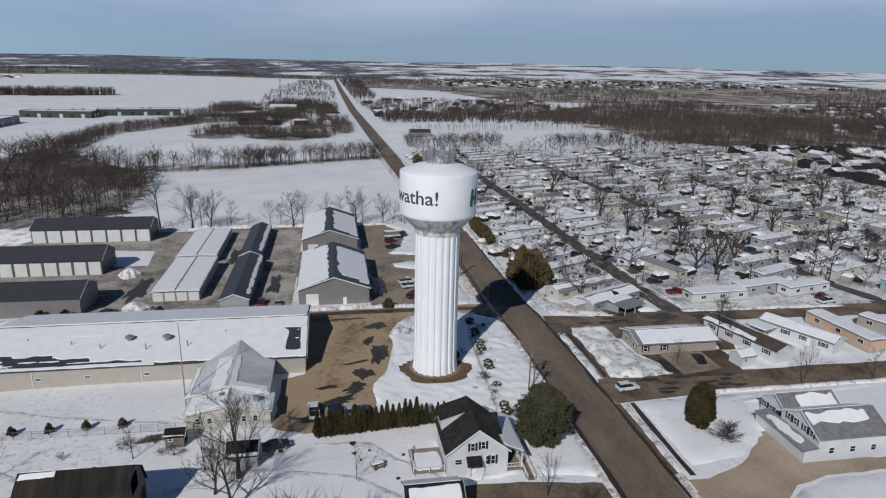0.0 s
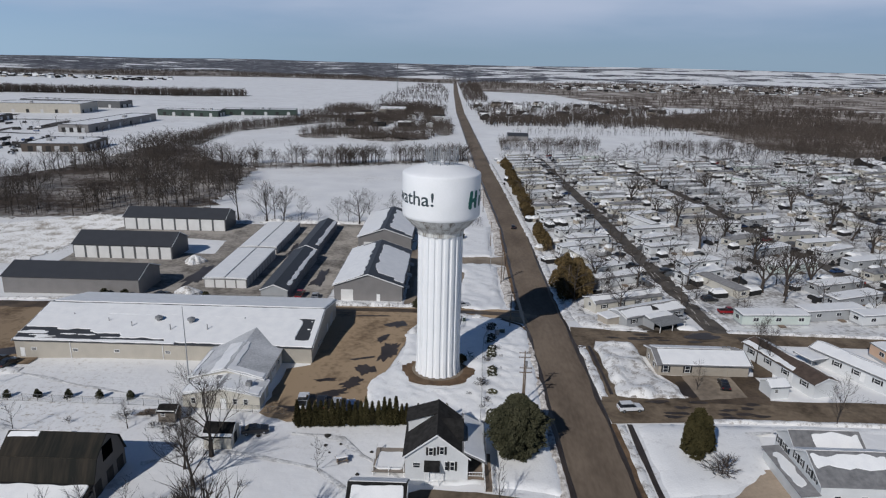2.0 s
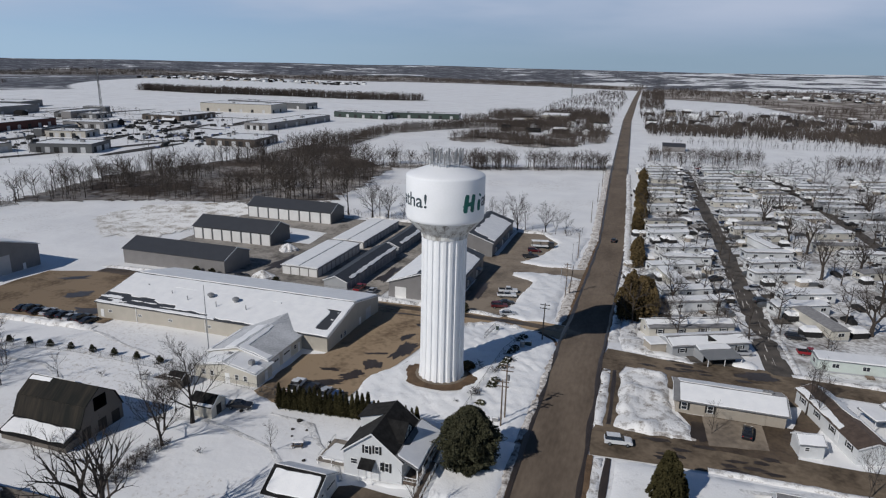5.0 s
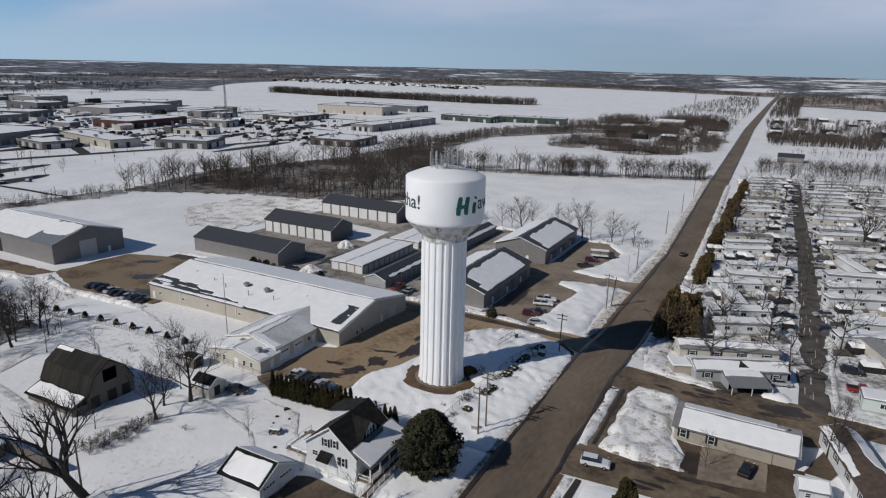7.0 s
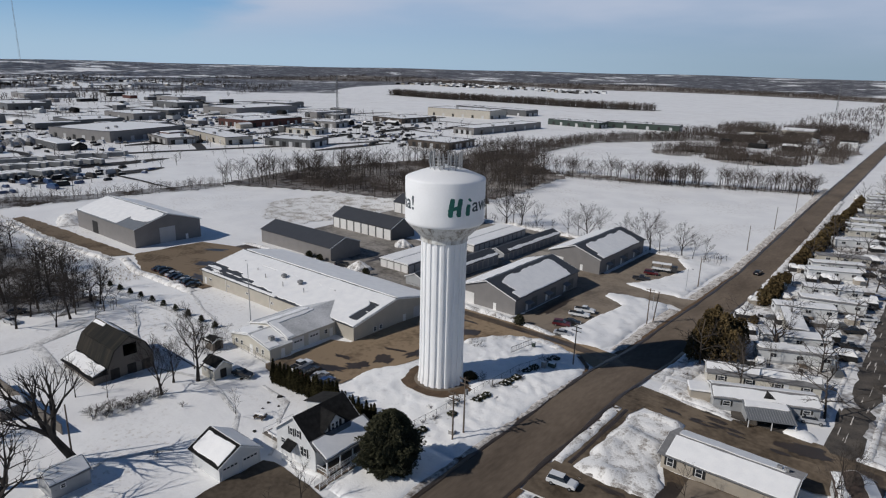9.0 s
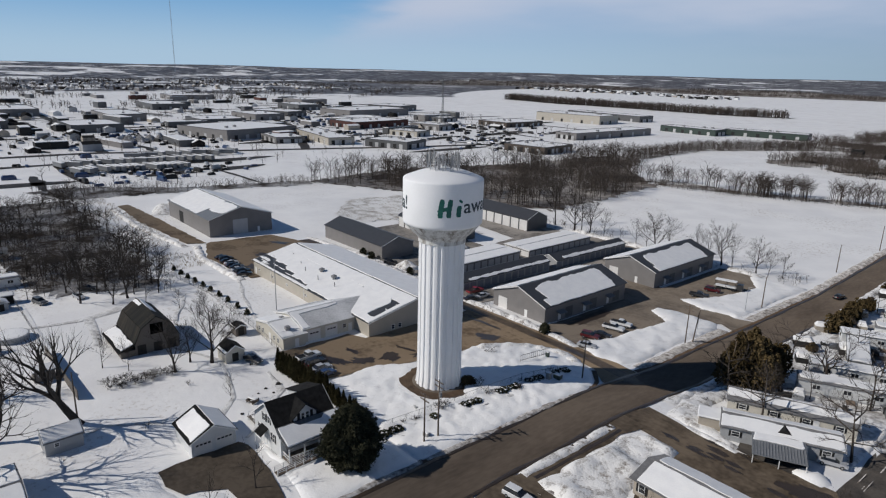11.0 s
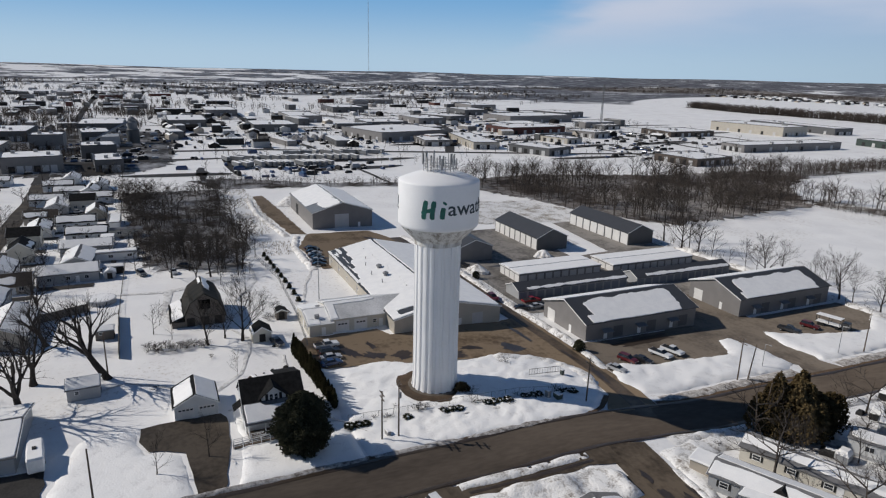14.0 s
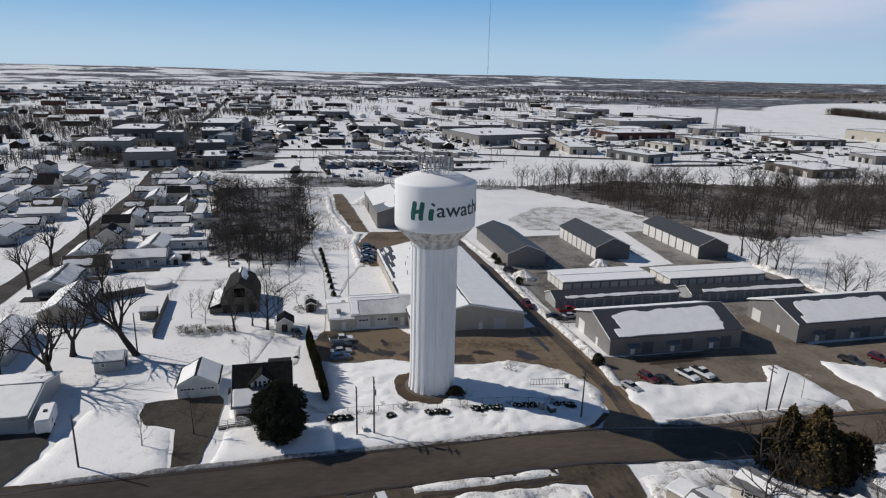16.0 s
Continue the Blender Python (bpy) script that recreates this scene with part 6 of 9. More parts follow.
# ---- cars ----
def car_template(kind, colour, label, full=True):
    ob = thing("car" if kind != "pickup" else "pickup_truck", 0, 0, 0, 0, label, "car" if kind != "pickup" else "truck", "parked vehicles")
    L, W = {"sedan": (4.7, 1.8), "suv": (4.75, 1.9), "pickup": (5.7, 2.0)}[kind]
    hl, hw = L / 2, W / 2
    lower = {"sedan": [(-hl, 0.45), (-hl, 0.85), (-hl + 0.15, 0.98), (-0.9, 1.0), (0.85, 0.98), (hl - 0.25, 0.82), (hl, 0.65), (hl, 0.35), (-hl + 0.1, 0.32)],
             "suv": [(-hl, 0.5), (-hl, 1.0), (-hl + 0.1, 1.1), (0.9, 1.1), (hl - 0.3, 0.98), (hl, 0.8), (hl, 0.4), (-hl + 0.1, 0.38)],
             "pickup": [(-hl, 0.6), (-hl, 1.15), (-0.7, 1.15), (1.2, 1.15), (hl - 0.2, 1.08), (hl, 0.9), (hl, 0.5), (-hl + 0.1, 0.5)]}[kind]
    cab = {"sedan": [(-1.75, 0.98), (-1.0, 1.42), (0.25, 1.42), (1.05, 0.98)], "suv": [(-hl + 0.1, 1.08), (-hl + 0.4, 1.68), (0.2, 1.70), (1.05, 1.08)], "pickup": [(-0.75, 1.13), (-0.6, 1.80), (0.55, 1.80), (1.3, 1.13)]}[kind]

    def hull(prof, w0, w1):
        bm = bmesh.new()
        zs = [p[1] for p in prof]
        wz = lambda z: w0 + (w1 - w0) * (z - min(zs)) / (max(zs) - min(zs))
        a = [bm.verts.new((x, -wz(z), z)) for x, z in prof]; b = [bm.verts.new((x, wz(z), z)) for x, z in prof]
        bm.faces.new(a); bm.faces.new(b[::-1])
        for i in range(len(prof)):
            j = (i + 1) % len(prof)
            bm.faces.new((a[i], b[i], b[j], a[j]))
        bmesh.ops.bevel(bm, geom=bm.edges[:], offset=0.05, segments=1, affect="EDGES")
        return bm
    part("body", hull(lower, hw, hw - 0.03), M["car_" + colour], ob)
    part("glasshouse", hull(cab, hw - 0.06, hw - 0.28), M["glass"], ob, "dark car glass")
    top = max(p[1] for p in cab)
    xs = [p[0] for p in cab if p[1] > top - 0.1]
    part("roof", box(min(xs) - 0.05, max(xs) + 0.1, -hw + 0.27, hw - 0.27, top - 0.01, top + 0.05, 0.02), M["car_" + colour], ob)
    if kind == "pickup":
        part("cargo_bed", box(-hl + 0.12, -0.85, -hw + 0.12, hw - 0.12, 1.0, 1.165), M["black"], ob, "dark open cargo bed")
    for x in (-hl * 0.62, hl * 0.64):
        for s in (-1, 1):
            w = part("wheel", tube((x, s * (hw - 0.2), 0.33), (x, s * (hw + 0.01), 0.33), 0.34, 0.34, 12), M["black"], ob, "black tyre")
            if full:
                part("rim", tube((x, s * (hw - 0.02), 0.33), (x, s * (hw + 0.03), 0.33), 0.19, 0.17, 8), M["galv"], w)
    for s in (-1, 1) if full else ():
        part("headlight", box(hl - 0.1, hl + 0.02, s * (hw - 0.35) - 0.18, s * (hw - 0.35) + 0.18, 0.6, 0.75, 0.02), M["trim"], ob)
        part("tail_light", box(-hl - 0.02, -hl + 0.08, s * (hw - 0.25) - 0.12, s * (hw - 0.25) + 0.12, 0.75, 0.92, 0.02), M["red"], ob)
    return ob


CARS = {}
for k, c in (("suv", "white"), ("pickup", "white"), ("sedan", "black"), ("suv", "black"), ("sedan", "red"), ("pickup", "red"), ("sedan", "silver"), ("suv", "grey"), ("sedan", "blue"), ("suv", "maroon"), ("pickup", "black"), ("suv", "silver")):
    CARS[k, c, True] = [car_template(k, c, c + " " + {"suv": "sport utility vehicle", "sedan": "sedan", "pickup": "pickup truck"}[k] + " parked on cleared ground"), False]
    CARS[k, c, False] = [car_template(k, c, c + " " + {"suv": "sport utility vehicle", "sedan": "sedan", "pickup": "pickup truck"}[k] + " parked by a mobile home", False), False]


def put_car(kind, colour, x, y, rz, lift=0.07, full=True):
    t = CARS[kind, colour, full]
    m = pose(x, y, land(x, y) + lift, 0, 0, rz)
    if not t[1]:
        t[1] = True
        t[0].matrix_basis = m
        return t[0]
    return copy_thing(t[0], m)


for k, c, x, y, rz in (("suv", "white", 57.6, 109.0, 8), ("sedan", "black", 48.6, 262, 85), ("sedan", "black", 79.5, 119.5, 80), ("sedan", "silver", 26.2, 166.2, 20), ("suv", "maroon", 22.4, 172.4, 20),
                       ("pickup", "white", 22.4, 182.2, 15), ("pickup", "white", 22.0, 186.2, 15), ("sedan", "black", 23.6, 175.8, 20), ("pickup", "red", -20, 172.0, 90), ("suv", "maroon", 138.6, 154.4, 30), ("pickup", "white", 136.8, 150.0, 12), ("suv", "grey", -79.5, 68.6, 20), ("sedan", "silver", -78.2, 77.6, 10), ("sedan", "black", -85.2, 81.2, 60), ("suv", "grey", -111.8, 66.8, 15), ("pickup", "white", -4.4, 107.8, 95), ("suv", "black", -0.8, 107.6, 95), ("sedan", "blue", 4.9, 106.6, 98),
                       ("sedan", "silver", 2.1, 107.2, 94), ("pickup", "black", 21.4, 227.4, 20), ("suv", "maroon", 21.4, 235.5, 15), ("sedan", "silver", 83.4, 158.6, 20), ("pickup", "red", 98.6, 164.3, 4), ("suv", "black", 97.5, 175, 4), ("suv", "black", 93.8, 200.6, 8), ("suv", "maroon", -24, 161.5, 0),
                       ("suv", "black", -58, 168, 60), ("sedan", "black", -15, 166, 80), ("sedan", "silver", -15.5, 171, 95), ("sedan", "black", -10.4, 97.7, 15)):
    put_car(k, c, x, y, rz)
# dark cars left along the hall's far end
for i in range(9):
    put_car(*(("sedan", "black"), ("suv", "black"), ("sedan", "silver"))[i % 3 if i % 4 else 0], -70 - i * 3.1, 121.5 + 0.35 * i + (i % 2) * 0.6, 80 + 7 * (i % 3))

# the mobile home park
homes_rng = random.Random(11)
park = []
for col, (hx, side) in enumerate(((72, -1), (104.5, 1), (135, -1), (163, 1), (199, -1), (227, 1), (263, -1), (291, 1))):
    y = 176 if col else 190
    while y < 470:
        i = homes_rng.choice((0, 1, 1, 2, 3, 3, 6, 6, 4, 0, 2, 4, 3, 6, 7) if col > 1 else (0, 1, 3, 6, 2, 0, 1))
        x = hx + homes_rng.uniform(-3, 3) - max(0, y - 205) * (0.02, 0.02, 0.088, 0.088, 0.04, 0.04, 0, 0, 0, 0)[col] + (3 if col in (2, 3) else 0)
        if homes_rng.random() < 0.1:
            y += 9
            continue
        turn = 22 + homes_rng.uniform(-6, 6) + (90 if homes_rng.random() < 0.06 else 0)
        if y > (0, 0, 0, 0, 0, 205, 245, 285)[col]:
            put_home(i, x, y, turn)
        park.append((x, y, hx, side))
        if homes_rng.random() < 0.8 and y > (0, 0, 0, 0, 0, 205, 245, 285)[col]:
            k = homes_rng.choice([c for c in CARS if not c[2] and (c[1] not in ("red", "maroon", "white") or homes_rng.random() < 0.2)])
            put_car(k[0], k[1], hx - side * 11.2 + homes_rng.uniform(-1, 1), y + 6 + homes_rng.uniform(-1, 1), homes_rng.choice((22, 202)) + homes_rng.uniform(-8, 8), full=False)
        y += homes_rng.uniform(10, 14)
# cleared parking strips beside the homes
V, F = [], []
for x, y, hx, side in park:
    c, s = math.cos(radians(22)), math.sin(radians(22))
    b = len(V)
    w, x0 = homes_rng.uniform(2.6, 4.4), homes_rng.uniform(-2, 6)
    for lx, ly in ((x0 if side < 0 else -9 - 5, 3.2), (9 + 5 if side < 0 else -x0, 3.2), (9 + 5 if side < 0 else -x0, 3.2 + w), (x0 if side < 0 else -9 - 5, 3.2 + w)):
        px, py = x + lx * c - ly * s, y + lx * s + ly * c
        V.append((px, py, land(px, py) + 0.045))
    F.append((b, b + 1, b + 2, b + 3))
solid("parking_strip", mesh_of("parking_strip", V, F, M["street"]), None, Matrix(), "dark cleared parking strips beside mobile homes", "driveway", kind="stuff")
# little sheds, bins, steps and cars in the yards between the homes, too many and too small to part
V, F, K = [], [], []
for x, y, hx, side in park:
    for j in range(10):
        u, v = homes_rng.uniform(-13, 13), homes_rng.choice((-4.6, 5.4, 6.2, -6.0, 4.6)) + homes_rng.uniform(-0.8, 0.8)
        c, s = math.cos(radians(22)), math.sin(radians(22))
        px, py = x + u * c - v * s, y + u * s + v * c
        L, W, H, m = homes_rng.choice(((2.6, 2.2, 2.3, 0), (1.2, 0.9, 1.0, 1), (1.6, 1.2, 0.8, 1), (3.0, 2.4, 2.4, 2), (0.8, 0.8, 1.2, 1), (4.4, 1.8, 1.35, 1), (4.4, 1.8, 1.35, 3), (4.6, 3.0, 2.5, 5), (3.4, 2.6, 2.3, 5)))
        if abs(px - 88.5) < 5 or abs(px - 149) < 5 or abs(px - 213) < 5:
            continue
        z, a, b = land(px, py), radians(22 + homes_rng.choice((0, 90)) + homes_rng.uniform(-9, 9)), len(V)
        for zz, k in ((-0.4, 1.0), (H * 0.62, 1.0), (H, 0.62)):
            for qx, qy in ((-L / 2, -W / 2), (L / 2, -W / 2), (L / 2, W / 2), (-L / 2, W / 2)):
                V.append((px + k * (qx * math.cos(a) - qy * math.sin(a)), py + k * (qx * math.sin(a) + qy * math.cos(a)), z + zz))
        for ring in (0, 4):
            for q in range(4):
                F.append((b + ring + q, b + ring + (q + 1) % 4, b + ring + 4 + (q + 1) % 4, b + ring + 4 + q)); K.append(4 if ring and m in (0, 2, 5) else 1 if m == 5 else m)
        F.append((b + 8, b + 9, b + 10, b + 11)); K.append(4 if m in (0, 2, 5) or homes_rng.random() < 0.25 else m)
me = mesh_of("yard_clutter", V, F, [M["lap_grey"], M["black"], M["lap_tan"], M["car_grey"], M["roof_snow"]])
me.polygons.foreach_set("material_index", K)
solid("yard_clutter", me, None, Matrix(), "small sheds, bins and vehicles between mobile homes", "yard things", kind="stuff")
# south side of the cross street
put_home(7, 106.6, 157.2, 4); put_home(2, 125, 163, 12); put_home(1, 137, 160, 12)
put_home(4, 136, 127, 290); put_home(3, 158, 132, 285); put_home(8, 123, 128, 276); put_home(5, 172, 160, 12)
# homes along the south-west street
def plain_house(L, W, eave, ridge, wall, roof, label, seed, snow):
    ob = gable("house", -L / 2, L / 2, -W / 2, W / 2, eave, ridge, "x", wall, roof, label, "house", 0.0, 0.4, snow, seed=seed, group="houses along the street")
    for x in (-L * 0.3, 0, L * 0.3):
        plain_window(ob, x, -W / 2, 1.7, 1.2, 1.1, "s")
        plain_window(ob, x, W / 2, 1.7, 1.2, 1.1, "n")
    plain_window(ob, L / 2, 1, 1.7, 1.2, 1.1, "e")
    door_on(ob, L * 0.15, -W / 2, 0.1, 1.0, 2.1, "s", M["trim"])
    return ob


HOUSES = [plain_house(14, 8.5, 2.8, 5.0, M["lap_white"], M["shingle"], "white bungalow with a snowy roof", 201, [(-1, 0, 1, 0.03, 0.9, 0.6), (1, 0, 1, 0.03, 0.97, 0.2)]),
          plain_house(12, 8, 2.8, 5.2, M["lap_tan"], M["shingle_brown"], "tan bungalow with patchy roof snow", 202, [(-1, 0, 0.7, 0.1, 0.8, 1.0), (1, 0, 1, 0.03, 0.97, 0.2)]),
          plain_house(16, 9, 3.0, 5.0, M["lap_grey"], M["shingle_grey"], "grey ranch house under snow", 203, [(-1, 0, 1, 0.03, 0.97, 0.3), (1, 0, 1, 0.03, 0.9, 0.5)]),
          plain_house(10, 7, 4.6, 7.0, M["lap_cream"], M["shingle"], "cream two-storey house with a bare dark roof", 204, [(1, 0.1, 0.9, 0.03, 0.5, 0.6)])]
placed = set()
lanes = []
for row, (y, x0, x1) in enumerate(((47.5, -250, -66), (32, -275, -52), (-5, -275, -105), (-26, -280, -160), (-52, -280, -225))):
    x = x0
    while x < x1:
        i = homes_rng.choice((0, 0, 1, 2, 2, 3))
        yy = y + homes_rng.uniform(-4, 4)
        m = pose(x, yy, land(x, yy) + 0.03, 0, 0, homes_rng.choice((0, 90, 90, 180)) + homes_rng.uniform(-4, 4))
        if i in placed:
            copy_thing(HOUSES[i], m)
        else:
            placed.add(i)
            HOUSES[i].matrix_basis = m
        lanes.append((x + 9, yy))
        if homes_rng.random() < 0.5:
            put_car(homes_rng.choice(("sedan", "suv")), homes_rng.choice(("black", "silver")), x + 9.2, yy + homes_rng.uniform(-3, 3), 90, full=False)
        x += homes_rng.uniform(16, 24)
V, F = [], []
for x, y in lanes:
    b = len(V)
    for dx, dy in ((-2, -7), (2, -7), (2, 7), (-2, 7)):
        V.append((x + dx, y + dy, land(x + dx, y + dy) + 0.045))
    F.append((b, b + 1, b + 2, b + 3))
solid("parking_strip", mesh_of("parking_strip", V, F, M["street"]), None, Matrix(), "dark cleared drives beside houses", "driveway", kind="stuff")
for k, (x, y, rz) in enumerate(((-104, 58.6, 90), (-122, 57, 0), (-138, 60, 90), (-158, 58, 0))):
    put_home((6, 1, 3)[k % 3], x, y, rz)

for t in CARS.values():
    if not t[1]:
        for o in (*t[0].children_recursive, t[0]):
            bpy.data.objects.remove(o)

# ---- the white house, its garage, the barn and other near buildings ----
house = gable("white_house", 16.6, 26.4, 86.0, 96.2, 4.3, 8.1, "y", M["lap_white"], M["shingle"], "white gabled farmhouse with dark shingles and porch", "house", 0.0, 0.4, None, seed=31)
for dy, z, w, h in ((0.9, 5.1, 0.75, 1.4), (-0.8, 5.3, 0.75, 1.4), (-1.6, 2.6, 0.75, 1.6), (-2.45, 2.6, 0.75, 1.6), (3.1, 2.6, 1.2, 1.0)):
    window_on(house, -5.12, dy, z, w, h, "w", shutters=(h > 1.2 and dy != -1.6))
door_on(house, -5.12, 0.7, 0.3, 1.0, 2.1, "w", M["trim"])
aw = bmesh.new()
for q in (((-5.14, -0.55, 3.5), (-5.14, 1.9, 3.5), (-6.6, 1.9, 2.5), (-6.6, -0.55, 2.5)), ((-5.14, -0.55, 3.4), (-6.6, -0.55, 2.4), (-6.6, 1.9, 2.4), (-5.14, 1.9, 3.4)), ((-6.6, -0.55, 2.5), (-6.6, 1.9, 2.5), (-6.6, 1.9, 2.4), (-6.6, -0.55, 2.4))):
    quad(aw, q)
part("awning", aw, M["shingle"], house, "dark awning over the entry")
for y in (-0.45, 1.8):
    part("awning_post", box(-6.5, -6.4, y - 0.05, y + 0.05, -0.05, 2.42), M["trim"], house)
# dormer facing the road
dorm = bmesh.new()
pr = [(-2.1, 4.2), (2.1, 4.2), (2.1, 5.95), (0, 7.75), (-2.1, 5.95)]
e = [[dorm.verts.new((x, y, z)) for x, z in pr] for y in (-0.6, -3.8)]
dorm.faces.new(e[0]); dorm.faces.new(e[1][::-1])
for i in range(5):
    dorm.faces.new((e[0][i], e[0][(i + 1) % 5], e[1][(i + 1) % 5], e[1][i]))
dormer = part("dormer", dorm, M["lap_white"], house, "white gabled dormer")
for s in (-1, 1):
    b = bmesh.new()
    q = [(0, -0.15, 7.82), (0, -4.2, 7.82), (s * 2.65, -4.2, 5.55), (s * 2.65, -0.15, 5.55)]
    lo, hi = [b.verts.new(p) for p in q], [b.verts.new((p[0], p[1], p[2] + 0.12)) for p in q]
    b.faces.new(lo); b.faces.new(hi[::-1])
    for i in range(4):
        b.faces.new((lo[i], lo[(i + 1) % 4], hi[(i + 1) % 4], hi[i]))
    part("dormer_roof", b, M["shingle"], dormer)
for x in (-0.42, 0.42):
    window_on(dormer, x, -3.8, 5.75, 0.7, 1.3, "s")
for x in (-1.2, 1.2):
    part("shutter", box(x - 0.24, x + 0.24, -3.86, -3.8, 5.05, 6.45), M["black"], dormer, "dark window shutter")
# shed dormer on the garden side
sd = bmesh.new()
pr = [(0.1, 7.5), (0.1, 7.98), (4.8, 6.55), (4.8, 4.0)]
e = [[sd.verts.new((x, y, z)) for y, z in pr] for x in (1.2, 4.9)]
sd.faces.new(e[0]); sd.faces.new(e[1][::-1])
for i in range(4):
    sd.faces.new((e[0][i], e[0][(i + 1) % 4], e[1][(i + 1) % 4], e[1][i]))
shed_dormer = part("shed_dormer", sd, M["lap_white"], house, "white shed dormer at the back")
part("dormer_roof", slab([(0.9, 0.05), (5.3, 0.05), (5.3, 5.2), (0.9, 5.2)], lambda x, y: 8.1 - 0.31 * y, 0.13, 0.02), M["shingle"], shed_dormer)
# porch along the road side
pf = bmesh.new()
add_box(pf, -4.9, 6.0, -7.5, -4.92, 0.1, 0.55)
part("porch_floor", pf, M["pole_wood"], house)
zr = lambda x, y: 5.16 + 0.505 * (y + 4.0)
part("porch_roof", slab([(-5.45, -7.85), (6.3, -7.85), (6.3, -4.0), (-5.45, -4.0)], lambda x, y: zr(x, y), 0.14, 0.02), M["shingle_grey"], house)
part("porch_snow", slab([(x, y if abs(x - 0.2) > 2.4 else min(y, -4.9)) for x, y in ragged(-5.3, 6.1, -7.75, -4.1, 0.8, 0.25, 41)], lambda x, y: zr(x, y) + 0.145, 0.18, 0.12), M["roof_snow"], house, "snow lying on the porch roof")
for x in (-4.8, -2.1, 0.6, 3.3, 5.9):
    part("porch_post", box(x - 0.09, x + 0.09, -7.4, -7.22, 0.5, 3.42), M["trim"], house)
for (x0, x1, y0, y1) in ((-4.8, 5.9, -7.38, -7.3), (-4.88, -4.8, -7.3, -5.0)):
    for z in (0.75, 1.35):
        part("porch_rail", box(x0, x1, y0, y1, z, z + 0.09), M["trim"], house)
for i in range(21):
    part("baluster", box(-4.6 + i * 0.5, -4.55 + i * 0.5, -7.36, -7.32, 0.83, 1.36), M["trim"], house)
for i in range(5):
    part("baluster", box(-4.86, -4.82, -7.0 + i * 0.45, -6.95 + i * 0.45, 0.83, 1.36), M["trim"], house)
deck = thing("wooden_deck", 13.9, 90.2, 0.05, 0, "snowy raised wooden deck beside the white house", "deck")
part("deck_floor", box(-2.6, 2.6, -3.4, 3.2, 0.5, 0.62), M["barn_wood"], deck)
for x, y in ((-2.5, -3.3), (2.4, -3.3), (-2.5, 3.1), (-2.5, 0), (0, -3.3)):
    part("deck_post", box(x, x + 0.12, y, y + 0.12, -0.1, 1.55), M["trim"], deck)
for b in (box(-2.45, 2.5, -3.28, -3.2, 1.4, 1.5), box(-2.48, -2.4, -3.2, 3.2, 1.4, 1.5)):
    part("deck_rail", b, M["trim"], deck)
part("deck_snow", slab(ragged(-2.2, 2.4, -3.0, 2.2, 0.8, 0.5, 51), lambda x, y: 0.625, 0.2, 0.15), M["roof_snow"], deck, "snow on the deck boards")

ramp = thing("access_ramp", 29.65, 88.0, 0.0, 0, "snowy white-railed access ramp along the porch", "ramp")
bm = bmesh.new()
quad(bm, ((-0.6, -4.6, 0.06), (0.6, -4.6, 0.06), (0.6, 4.6, 0.62), (-0.6, 4.6, 0.62)))
quad(bm, ((0.6, -4.6, 0.06), (0.6, -4.6, -0.1), (0.6, 4.6, -0.1), (0.6, 4.6, 0.62)))
quad(bm, ((-0.6, 4.6, 0.62), (0.6, 4.6, 0.62), (0.6, 4.6, -0.1), (-0.6, 4.6, -0.1)))
quad(bm, ((-0.6, -4.6, 0.06), (-0.6, 4.6, 0.62), (-0.6, 4.6, -0.1), (-0.6, -4.6, -0.1)))
part("ramp_floor", bm, M["pole_wood"], ramp)
for x in (-0.58, 0.58):
    for k in range(7):
        y = -4.5 + 1.5 * k
        part("ramp_post", box(x - 0.05, x + 0.05, y - 0.05, y + 0.05, -0.1, 1.1 + 0.061 * (y + 4.6)), M["trim"], ramp)
    for dz in (0.45, 0.75, 1.05):
        part("ramp_rail", tube((x, -4.5, dz), (x, 4.5, dz + 0.55), 0.045, None, 6), M["trim"], ramp)

garage = gable("garage", 9.3, 17.2, 74.8, 82.2, 2.55, 4.55, "x", M["lap_white"], M["shingle"], "white two-door garage with snow on a dark roof", "garage", 0.05, 0.4, [(-1, 0.04, 0.96, 0.06, 0.93, 0.3), (1, 0.0, 1, 0.03, 0.97, 0.15)], seed=33)
for y in (-1.8, 1.8):
    d = door_on(garage, 3.95, y, 0, 2.9, 2.2, "e", M["door_white"], "white panelled garage door", "garage_door")
    for i in range(4):
        part("door_pane", box(-1.22 + i * 0.66, -0.76 + i * 0.66, -0.075, -0.05, 1.6, 1.9), M["glass"], d)

